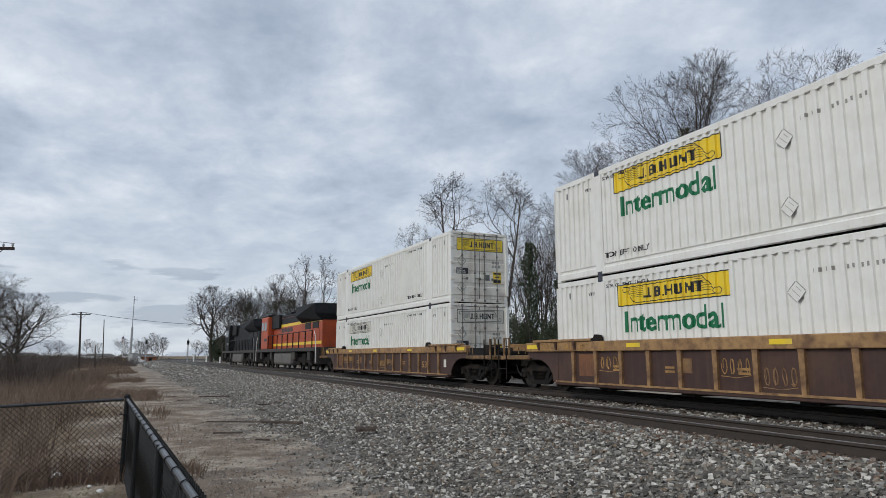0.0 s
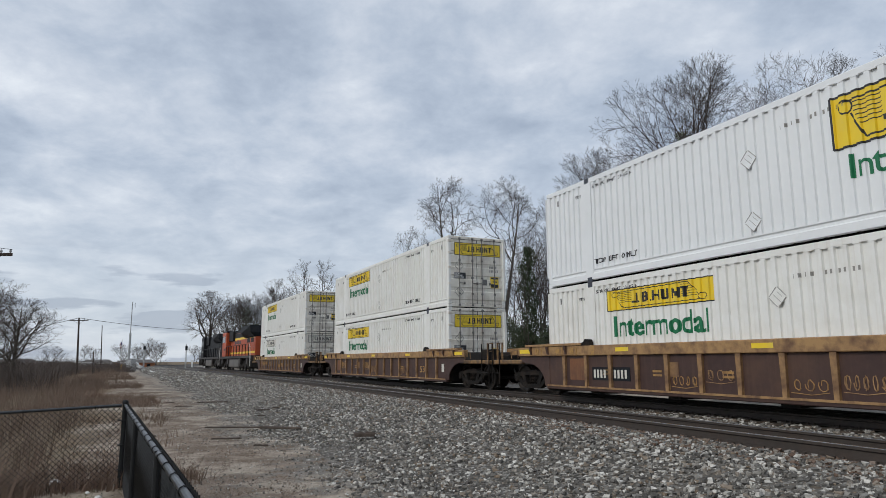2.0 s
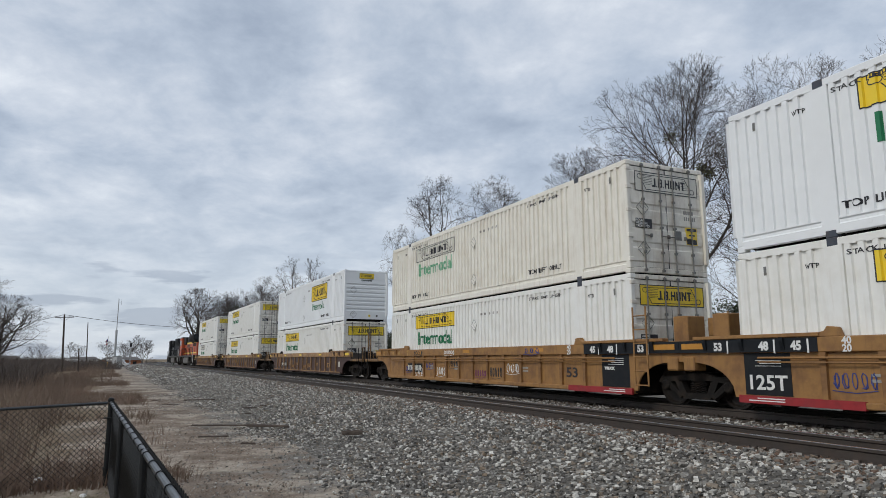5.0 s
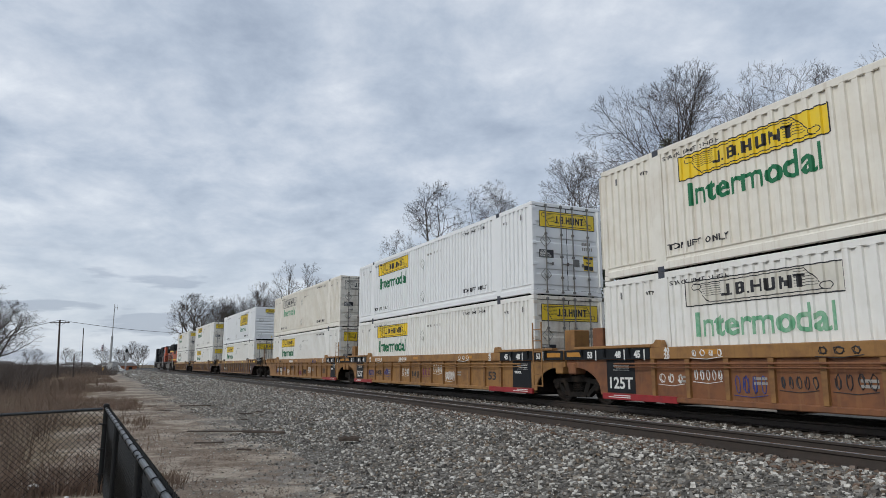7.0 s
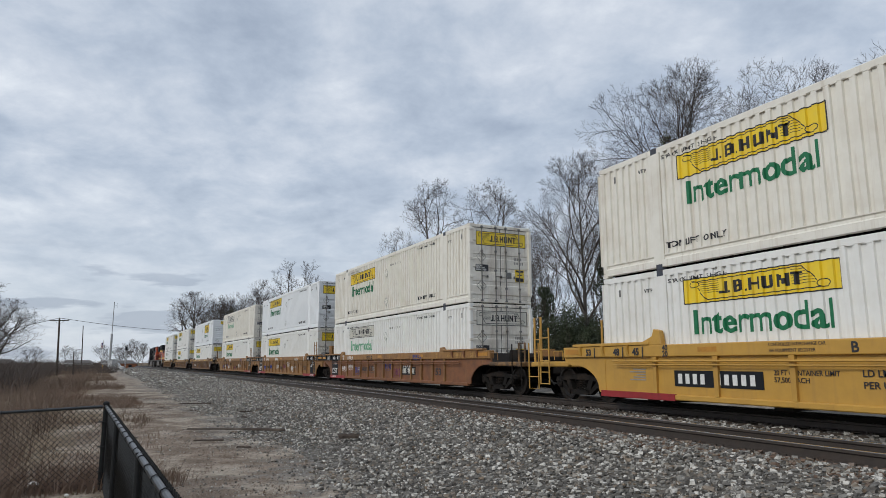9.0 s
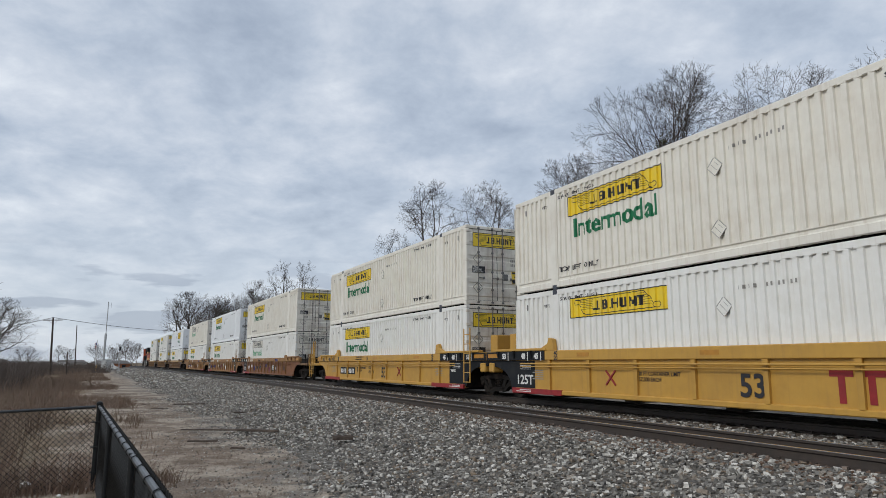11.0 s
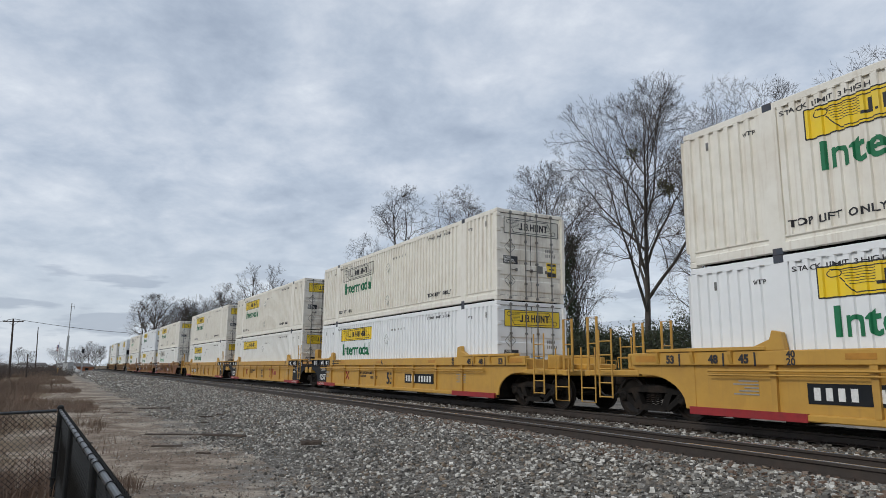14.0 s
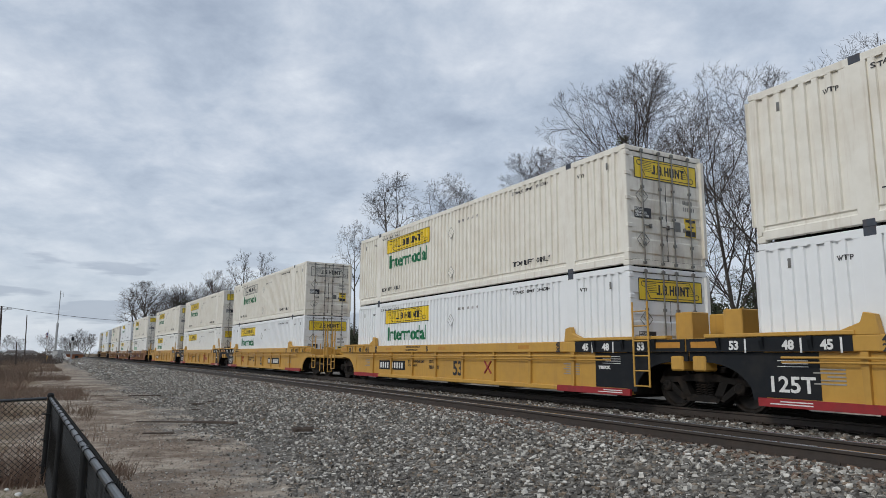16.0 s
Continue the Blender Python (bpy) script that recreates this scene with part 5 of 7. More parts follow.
def locomotive(scheme, label):
    """A six-axle diesel, 22.3 m long, its cab towards +x, its middle at the origin, z from the railhead."""
    c = thing("locomotive", label=label, category="locomotive", group="locomotives of the train")
    body, low, roof = M[scheme], M["loco_low"], M["black"]
    part("deck", soft(boxes((-10.6, 10.6, -1.5, 1.5, 1.35, 1.62), (-10.9, -10.4, -1.5, 1.5, 0.5, 1.5), (10.4, 10.9, -1.5, 1.5, 0.45, 1.5)), 0.03), low, c)
    part("hood", soft(boxes((-10.2, 5.6, -0.95, 0.95, 1.6, 4.15)), 0.06, 2), body, c)
    part("hood_roof", soft(boxes((-9.9, 5.6, -0.8, 0.8, 4.13, 4.38), (0.2, 2.4, -0.7, 0.7, 4.38, 4.62), (-3.4, -1.6, -0.6, 0.6, 4.38, 4.58)), 0.05), roof, c)
    bm = bmesh.new()
    prism(bm, [(-10.2, 3.45), (-4.6, 3.45), (-4.9, 3.9), (-4.9, 4.6), (-10.2, 4.6), (-10.3, 3.9)], -1.52, 1.52)
    for v in bm.verts:
        if v.co.z < 3.6:
            v.co.y *= 0.66
    bmesh.ops.recalc_face_normals(bm, faces=bm.faces)
    part("radiator", soft(bm, 0.03), roof, c, "black flared radiator housing")
    part("cab", soft(boxes((5.5, 8.4, -1.52, 1.52, 1.6, 4.45)), 0.1, 2), body, c)
    part("nose", soft(boxes((8.3, 10.0, -1.0, 1.0, 1.6, 3.25)), 0.12, 2), body, c)
    part("cab_roof", soft(boxes((5.4, 8.6, -1.45, 1.45, 4.42, 4.62)), 0.06), roof, c)
    for x in (5.95, 7.2):
        part("cab_window", boxes((x, x + 0.95, 1.50, 1.535, 3.25, 4.0), (x, x + 0.95, -1.535, -1.50, 3.25, 4.0)), M["dark_glass"], c, "dark cab window")
    if scheme == "orange":
        part("hood_stripe", boxes((-10.0, 5.5, 0.94, 0.956, 3.40, 3.62), (-10.0, 5.5, -0.956, -0.94, 3.40, 3.62), (-10.2, 5.5, 0.978, 0.985, 1.86, 2.06)), M["logo_yellow"], c, "yellow stripe")
        part("hood_top_band", boxes((-10.0, 5.5, 0.94, 0.958, 3.64, 4.12)), M["black"], c, "black upper band")
        part("name_bars", boxes(*[(1.6 - k * 1.05, 2.4 - k * 1.05, 0.95, 0.962, 2.75, 3.3) for k in range(4)]), M["ink"], c, "dark bars in place of the railway's name")
    part("air_intake", soft(boxes((2.5, 5.4, 0.95, 1.18, 3.35, 4.5)), 0.04), M["loco_black"], c, "black air intake box behind the cab")
    part("side_number_board", boxes((5.6, 7.0, 1.525, 1.53, 2.3, 2.55)), M["ink"] if scheme == "orange" else M["steel"], c)
    for x in (-9.3, -7.2):
        part("radiator_grille", soft(boxes((x, x + 1.55, 0.95, 0.985, 2.95, 3.42)), 0.01), M["gasket"], c, "dark intake grille under the radiator")
    part("exhaust_stack", soft(boxes((-0.9, 0.1, -0.3, 0.3, 4.38, 4.72)), 0.04), M["loco_black"], c)
    part("air_tank", tube(bmesh.new(), ((-3.0, 1.25, 1.22), (2.8, 1.25, 1.22)), 0.16, 10), M["loco_low"], c)
    for x in (-8.6, -4.2, 4.2, 8.6):
        part("sand_pipe_box", soft(boxes((x - 0.35, x + 0.35, 1.15, 1.45, 0.75, 1.36)), 0.04), M["loco_low"], c)
    for k in range(8):
        x = -9.6 + k * 1.9
        part("hood_door", soft(boxes((x, x + 1.7, 0.94, 0.975, 1.75, 2.95)), 0.015), body, c)
    bm = bmesh.new()
    for sy in (1, -1):
        y = sy * 1.48
        tube(bm, ((-9.6, y, 2.75), (5.3, y, 2.75)), 0.03, 6)
        for k in range(9):
            x = -9.6 + k * 14.9 / 8
            tube(bm, ((x, y, 1.6), (x, y, 2.75)), 0.045, 6)
    part("walkway_railing", bm, M["black"], c)
    for sx in (1, -1):
        bm = bmesh.new()
        for sy in (1, -1):
            tube(bm, ((sx * 10.2, sy * 1.5, 2.7), (sx * 10.5, sy * 1.5, 2.4), (sx * 10.75, sy * 1.5, 1.3), (sx * 10.75, sy * 1.5, 0.6)), 0.03, 6)
        part("step_handrail", bm, M["white_ink"] if scheme == "orange" else M["steel"], c)
    part("fuel_tank", soft(boxes((-3.2, 3.0, -1.42, 1.42, 0.35, 1.36)), 0.18, 2), M["tank"], c, "grey fuel tank")
    part("coupler", soft(boxes((-11.5, -10.8, -0.16, 0.16, 0.66, 0.98), (10.8, 11.3, -0.16, 0.16, 0.66, 0.98)), 0.04), M["truck"], c)
    for bx in (-6.4, 6.4):
        b = part("bogie", shared("loco frame", lambda: soft(boxes((-2.6, 2.6, 0.98, 1.16, 0.55, 0.95), (-2.6, 2.6, -1.16, -0.98, 0.55, 0.95), (-0.5, 0.5, 1.0, 1.2, 0.35, 1.25), (-2.3, -1.3, 1.0, 1.2, 0.35, 0.7), (1.3, 2.3, 1.0, 1.2, 0.35, 0.7), (-1.0, 1.0, -0.9, 0.9, 0.6, 1.3)), 0.04), M["truck"]), None, c)
        b.location = (bx, 0, 0)
        for ax in (-1.95, 0, 1.95):
            w = part("wheelset", shared("wheelset", wheelset_bm, M["wheel"]), None, b)
            w.location = (ax, 0, 0.452)
            WHEELS.append(w)
    return c


M["orange"] = material("orange_loco_paint", (0.46, 0.075, 0.018), 0.5, grain=4, amount=0.4, bump=0.05, stain=(0.12, 0.04, 0.03), stain_scale=0.8, stain_amount=0.5)
M["loco_black"] = material("black_loco_paint", (0.012, 0.0125, 0.014), 0.65, spec=0.25, grain=4, amount=0.4, bump=0.05, stain=(0.05, 0.047, 0.045), stain_scale=0.8, stain_amount=0.5)
M["loco_low"] = material("sooty_underframe", (0.035, 0.03, 0.027), 0.65, grain=6, bump=0.15, stain=(0.10, 0.08, 0.06), stain_scale=1.2, stain_amount=0.5)
M["tank"] = material("dusty_tank_paint", (0.14, 0.13, 0.12), 0.6, grain=6, bump=0.1, stain=(0.06, 0.05, 0.04), stain_scale=1.2, stain_amount=0.5)
M["dark_glass"] = material("dark_glass", (0.01, 0.012, 0.014), 0.08, grain=5, amount=0.1, bump=0.0)

# ---- the train ----
# front of each pair of containers behind the front of the first pair, in metres
FRONTS = (0.0, -23.66, -47.03, -70.51, -89.95, -109.49, -133.07, -152.59, -172.15, -195.79, -215.30, -234.81)
# seconds, and where the front of the first pair then is along the line; the last half second stands still
PROGRESS = ((0.0, 87.35), (1.0, 99.25), (3.5, 128.88), (7.0, 170.26), (9.0, 193.88), (12.5, 235.01), (14.5, 258.45), (15.5, 270.08), (15.517, 270.27), (16.0, 270.27))
W_LABEL = "white 53-foot container with {} banner, {}"
# lower paint, logo, lettering; upper paint, logo, lettering, doors' banners
LOADS = (
    (("white", "white", "green", "white"), ("white", "yellow", "green", "yellow")),
    (("white", "yellow", "green", "yellow"), ("white", "yellow", "green", "yellow")),
    (("white", "yellow", "green", "yellow"), ("cold", "yellow", "green", "yellow")),
    (("white", "yellow", "green", "yellow"), ("cream", "white", "green_pale", "white")),
    (("white", "yellow", "green", "yellow"), ("cold", "yellow", "green", "yellow")),
    (("white", "white", "green_pale", "white"), ("cream", "yellow", "green", "yellow")),
    (("white", "yellow", "green", "yellow"), ("cream", "yellow", "green", "yellow")),
    (("white", "yellow", None, "yellow"), ("cream", "yellow", "green", "yellow")),
    (("cold", "yellow", "green", "yellow"), ("cream", "white", "green", "white")),
    (("cold", "yellow", "green", "yellow"), ("cream", "yellow", "green", "yellow")),
    (("cold", "yellow", "green", "yellow"), ("cream", "yellow", "green", "yellow")),
    (("white", "yellow", "green", "yellow"), ("cream", "yellow", "green", "yellow")),
)
WAGONS = (
    ("brown", "sill_mix", "sill_mix", "c", "c", None, False, 3),
    ("brown", "sill_mix", "sill_mix", "c", "c", None, False, 5),
    ("brown", "sill_mix", "sill_mix", "c", "c", 5.95, False, 8),
    ("tan", "tan", "tan", "c", "s", 5.95, False, 2),
    ("tan", "tan", "tan", "s", "s", None, False, 6),
    ("rusty", "tan", "tan", "s", "c", -2.0, False, 9),
    ("yellow", "yellow", "yellow", "c", "s", 5.64, -2.2, 0),
    ("yellow", "yellow", "yellow", "s", "s", None, -1.25, 0),
    ("yellow", "yellow", "yellow", "s", "c", -1.9, -1.3, 0),
    ("yellow", "yellow", "yellow", "c", "s", 5.6, -1.9, 0),
    ("yellow", "yellow", "yellow", "s", "s", None, -1.2, 0),
    ("yellow", "yellow", "yellow", "s", "c", None, -1.2, 0),
)
W_PAINT = {"brown": "brown painted well wagon with tan sills and ribs, scrawled over", "tan": "dirty tan well wagon with dark end bays and scrawls", "rusty": "rusty brown well wagon with tan sill and ribs", "yellow": "clean yellow well wagon with black end bays and red stripes"}
C_PAINT = {"white": "white painted", "cream": "aged cream-white", "cold": "clean cold-white"}
RIDERS = []                    # (thing, its middle behind the first pair's front, height above the railhead, half base)
for front, (low, high), wg in zip(FRONTS, LOADS, WAGONS):
    mid = front - CL / 2
    k = FRONTS.index(front)
    RIDERS.append((well_wagon(*wg[:5], W_PAINT[wg[0]], wg[5], wg[6], wg[7]), mid, 0.0, 7.5))
    RIDERS.append((container(low[0], low[1], low[2], False, False, low[3], "cold" if low[0] == "cold" else "door", f"{C_PAINT[low[0]]} container with {low[1]} banner, lower of two stacked"), mid, FLOOR, 7.5))
    RIDERS.append((container(high[0], high[1], high[2], k == 2, True, high[3], "cold" if high[0] == "cold" else "door", f"{C_PAINT[high[0]]} container with {high[1]} banner, stacked on top" if k != 2 else "new white container with plain ribbed end, stacked on top"), mid, FLOOR + CH + 0.012, 7.5))
RIDERS.append((locomotive("orange", "orange diesel locomotive with yellow stripe and black radiator"), 14.8, 0.0, 6.4))
RIDERS.append((locomotive("loco_black", "black diesel locomotive leading the train"), 37.4, 0.0, 6.4))


def progress(t):
    return float(np.interp(t, [p[0] for p in PROGRESS], [p[1] for p in PROGRESS]))


def motions():
    times = [k * 0.5 for k in range(31)] + [15.25, 15.4, 15.467, 15.5, 15.517, 15.533, 15.6, 16.0]
    for ob, mid, up, half in RIDERS:
        walk(ob, [(t, rides(progress(t) + mid, half, RAIL + up)) for t in times])
    # the wheels roll without slipping
    for w in WHEELS:
        ax = tuple(w.location)
        walk(w, [(k / 30, pose(*ax, 0, math.degrees((progress(k / 30) - PROGRESS[0][1]) / 0.452) % 360, 0)) for k in range(481)])

# ---- trees, brush and far things ----
M["mistletoe"] = material("mistletoe_leaf", (0.10, 0.105, 0.030), 0.6, grain=3, bump=0.0)
M["bark"] = material("grey_brown_bark", (0.080, 0.068, 0.058), 0.9, grain=6, amount=0.7, dark=(0.036, 0.03, 0.026), bump=0.5, bump_scale=14, stain=(0.15, 0.14, 0.12), stain_scale=1.5, stain_amount=0.5)
M["twig"] = material("twig_bark", (0.060, 0.048, 0.042), 0.9, grain=4, amount=0.6, bump=0.0)
M["ivy"] = material("ivy_leaf", (0.035, 0.055, 0.020), 0.6, grain=1.2, amount=0.8, dark=(0.018, 0.028, 0.012), bump=0.0)
M["shrub"] = material("privet_leaf", (0.045, 0.062, 0.026), 0.6, grain=0.9, amount=0.9, dark=(0.022, 0.030, 0.016), bump=0.0, stain=(0.09, 0.075, 0.045), stain_scale=0.7, stain_amount=0.5)
M["brush"] = material("dry_brown_stalk", (0.18, 0.132, 0.098), 0.95, grain=0.8, amount=0.8, dark=(0.15, 0.105, 0.078), bump=0.0, stain=(0.23, 0.14, 0.105), stain_scale=0.25, stain_amount=0.6)
M["thicket"] = material("grey_thicket_twig", (0.105, 0.084, 0.072), 0.95, grain=0.5, amount=0.8, dark=(0.075, 0.06, 0.052), bump=0.0)
M["grass"] = material("dry_and_green_grass", (0.20, 0.165, 0.085), 0.9, grain=1.3, amount=0.9, dark=(0.085, 0.105, 0.04), bump=0.0)
M["fence"] = material("black_vinyl", (0.009, 0.010, 0.011), 0.6, spec=0.3, grain=20, bump=0.05)
M["fence_rail"] = material("weathered_black_rail", (0.05, 0.055, 0.06), 0.33, 0.3, grain=14, amount=0.5, dark=(0.02, 0.022, 0.025), bump=0.05)
M["pole"] = material("creosoted_pole", (0.06, 0.045, 0.038), 0.9, grain=8, bump=0.3)
M["grey_metal"] = material("grey_paint", (0.42, 0.43, 0.43), 0.5, 0.2, grain=6, bump=0.05)
M["far_white"] = material("far_white_paint", (0.7, 0.7, 0.68), 0.6, grain=1, bump=0.0)
M["brick"] = material("far_brick", (0.36, 0.14, 0.07), 0.85, grain=1.5, bump=0.0)
M["roof"] = material("far_shingle", (0.13, 0.12, 0.115), 0.9, grain=2, bump=0.0)
M["flag_red"] = material("red_cloth", (0.22, 0.02, 0.03), 0.8, grain=8, bump=0.0)
M["flag_blue"] = material("blue_cloth", (0.03, 0.04, 0.18), 0.8, grain=8, bump=0.0)
M["wood"] = material("weathered_wood", (0.060, 0.045, 0.036), 0.9, grain=7, bump=0.5, bump_scale=22, stain=(0.14, 0.11, 0.085), stain_scale=4, stain_amount=0.6)


def mesh_from(name, co, fc, mat):
    """A mesh from arrays of places and of faces with equally many corners."""
    me = bpy.data.meshes.new(name)
    co, fc = np.asarray(co, dtype=np.float32), np.asarray(fc, dtype=np.int32)
    n = fc.shape[1]
    me.vertices.add(len(co))
    me.vertices.foreach_set("co", co.ravel())
    me.loops.add(fc.size)
    me.loops.foreach_set("vertex_index", fc.ravel())
    me.polygons.add(len(fc))
    me.polygons.foreach_set("loop_start", np.arange(0, fc.size, n, dtype=np.int32))
    me.update(calc_edges=True)
    me.materials.append(mat)
    return me


def limbs_mesh(name, segs, sides, mat):
    """Tapered limbs: rows of start, end, and the two radii."""
    a = np.array([s[0] for s in segs], dtype=float)
    b = np.array([s[1] for s in segs], dtype=float)
    r0, r1 = np.array([s[2] for s in segs]), np.array([s[3] for s in segs])
    d = b - a
    d /= np.linalg.norm(d, axis=1)[:, None] + 1e-9
    ref = np.where(np.abs(d[:, 2:3]) > 0.9, np.array([[1.0, 0, 0]]), np.array([[0, 0, 1.0]]))
    u = np.cross(d, ref)
    u /= np.linalg.norm(u, axis=1)[:, None]
    w = np.cross(d, u)
    ang = np.arange(sides) * 2 * np.pi / sides
    ring = u[:, None] * np.cos(ang)[None, :, None] + w[:, None] * np.sin(ang)[None, :, None]
    co = np.concatenate((a[:, None] + ring * r0[:, None, None], b[:, None] + ring * r1[:, None, None]), 1).reshape(-1, 3)
    k = np.arange(sides)
    q = np.stack((k, (k + 1) % sides, (k + 1) % sides + sides, k + sides), 1)
    fc = (q[None] + (np.arange(len(a)) * 2 * sides)[:, None, None]).reshape(-1, 4)
    return mesh_from(name, co, fc, mat)


def grow(seed, height, wide=0.30, tall=0.40, counts=(12, 10, 8, 6), stems=1, fork=0.3, girth=0.010, wob=0.10, rise=0.10, spread=(28, 48), coarse_tip=1.0):
    """Limbs of a bare tree as (start, end, radius, radius), coarse and fine apart. Each limb carries side shoots that fill an egg-shaped crown.
    wide, tall: the crown's half width and half height as shares of the height; counts: shoots on a limb, order by order."""
    rng = random.Random(seed)
    coarse, fine = [], []
    cz, rx, rz = height * (1 - tall), wide * height, tall * height
    tip_r = max(0.007, height * 0.00040) * coarse_tip

    def room(p, d):
        # how far the crown's outline lies from p along d
        ax, ay, az = p.x / rx, p.y / rx, (p.z - cz) / rz
        bx, by, bz = d.x / rx, d.y / rx, d.z / rz
        a, b, c = bx * bx + by * by + bz * bz, ax * bx + ay * by + az * bz, ax * ax + ay * ay + az * az - 1
        q = b * b - a * c
        return max((-b + math.sqrt(q)) / a, 0.0) if q > 0 else 0.0

    def shoot(p, d, length, r, order, first=0.15):
        n = (9, 7, 5, 4, 2)[order]
        end_r = max(tip_r * 0.6, r * (0.05 if order == 0 else 0.2))
        knots = [(p.copy(), d.copy(), r)]
        for i in range(n):
            k = 0.03 if order == 0 else wob
            d = (d + Vector((rng.gauss(0, k), rng.gauss(0, k), rng.gauss(0, k) + (rise if order else 0.02)))).normalized()
            q = p + d * (length / n)
            r1 = r + (end_r - r) * ((i + 1) / n)
            ra = knots[-1][2]
            (coarse if ra > height * 0.0032 else fine).append((tuple(p), tuple(q), ra, r1))
            p = q
            knots.append((p.copy(), d.copy(), r1))
        if order >= len(counts):
            return
        m = counts[order]
        turn = rng.random() * 6.283
        for j in range(m):
            t = first + (0.97 - first) * ((j + rng.random()) / m) ** (0.8 if order else 1.0)
            u = t * n
            i = min(int(u), n - 1)
            a, b = knots[i], knots[i + 1]
            base = a[0].lerp(b[0], u - i)
            axis = a[1]
            ref = Vector((0, 0, 1)) if abs(axis.z) < 0.85 else Vector((1, 0, 0))
            e1 = axis.cross(ref).normalized()
            e2 = axis.cross(e1)
            turn += 2.4 + rng.gauss(0, 0.35)
            ang = radians(rng.uniform(*spread)) * (1.15 - 0.4 * t if order == 0 else 1.0)
            dd = (axis * math.cos(ang) + (e1 * math.cos(turn) + e2 * math.sin(turn)) * math.sin(ang)).normalized()
            free = room(base, dd)
            if order == 0:
                ln = free * rng.uniform(0.78, 0.97)
            else:
                ln = min(length * (1.0 - 0.55 * t) * rng.uniform(0.45, 0.72), free * 1.0 + height * 0.012)
            if ln < height * 0.008:
                continue
            rr = min((a[2] + (b[2] - a[2]) * (u - i)) * 0.72, tip_r * 0.9 + 0.0105 * ln * (girth / 0.010) * (1.15 if order == 0 else 0.85))
            shoot(base, dd, ln, max(rr, tip_r * 0.7), order + 1)

    for k in range(stems):
        if stems == 1:
            shoot(Vector((0, 0, -0.3)), Vector((rng.gauss(0, 0.02), rng.gauss(0, 0.02), 1)).normalized(), height * 0.94, girth * height * 1.3, 0, fork)
        else:
            a = 2 * math.pi * (k + rng.random() * 0.5) / stems
            lean = rng.uniform(0.12, 0.42)
            p, d = Vector((0.3 * math.cos(a), 0.3 * math.sin(a), -0.3)), Vector((lean * math.cos(a), lean * math.sin(a), 1)).normalized()
            shoot(p, d, max(room(p, d), height * 0.7) * rng.uniform(0.92, 1.0), girth * height * rng.uniform(0.8, 1.1), 0, fork)
    return coarse, fine


def leaves_mesh(name, centres, size, mat, seed, per=1):
    """Small folded leaves about the given places."""
    rng = np.random.default_rng(seed)
    c = np.repeat(np.asarray(centres, dtype=float), per, 0)
    n = len(c)
    u = rng.normal(size=(n, 3))
    u /= np.linalg.norm(u, axis=1)[:, None]
    w = np.cross(u, rng.normal(size=(n, 3)))
    w /= np.linalg.norm(w, axis=1)[:, None]
    s = size * (0.6 + 0.8 * rng.random((n, 1)))
    v = np.cross(u, w)
    co = np.stack((c - u * s, c + w * s * 0.55 + v * s * 0.12, c + u * s, c - w * s * 0.55 + v * s * 0.12), 1).reshape(-1, 3)
    i = np.arange(n)[:, None] * 4
    fc = np.concatenate((np.concatenate((i, i + 1, i + 2), 1), np.concatenate((i, i + 2, i + 3), 1)))
    return mesh_from(name, co, fc, mat)


TREES = {}


def bare_tree(kind, x, y, up, turn, label, squash=1.0, mat="twig", **how):
    """A leafless tree; kinds are grown once and reused at other sizes and turns."""
    if kind not in TREES:
        c, f = grow(**how)
        TREES[kind] = (limbs_mesh("trunk", c, 7, M["bark"]), limbs_mesh("branches", f, 3, M[mat]), how["height"])
    tm, fm, h0 = TREES[kind]
    t = thing("tree", label=label, category="tree", group="bare trees behind the railway")
    k = up / h0
    t.matrix_basis = pose(x, y, ground_height(x, y, side_of(x, y)[1]) - 0.1, 0, 0, turn) @ Matrix.Diagonal((k * squash, k * squash, k, 1))
    part("trunk", tm, None, t)
    part("crown", fm, None, t, "bare twiggy crown")
    return t


def ivy_on(tree, height, r0, count, seed, low=0.3):
    """Ivy wrapped round a trunk, in the tree's own space."""
    rng = np.random.default_rng(seed)
    k = tree.matrix_basis.to_scale().z
    z = low + (height - low) * rng.random(count) ** 0.9
    a = rng.random(count) * 6.283
    lump = 1 + 0.55 * np.sin(z * 2.3 + a * 2 + seed) * np.sin(z * 0.9 + seed) + 0.4 * np.sin(z * 4.1 + a + seed)
    r = r0 * lump * (1.1 - 0.5 * z / height) * rng.random(count) ** 0.4
    c = np.stack((r * np.cos(a) + 0.3 * np.sin(z * 0.8 + seed), r * np.sin(a) + 0.2 * np.sin(z * 1.1), z), 1) / k
    part("ivy", leaves_mesh("ivy", c, 0.085 / k, M["ivy"], seed), None, tree, "dark green ivy on the trunk")


def mistletoe(tree, places, seed):
    """Round green clumps of leaves among the branches."""
    rng = np.random.default_rng(seed)
    for x, y, z in places:
        c = rng.normal(size=(260, 3)) * 0.20 + np.array([x, y, z])
        part("mistletoe", leaves_mesh("mistletoe", c, 0.07, M["mistletoe"], seed), None, tree, "olive green mistletoe clump")


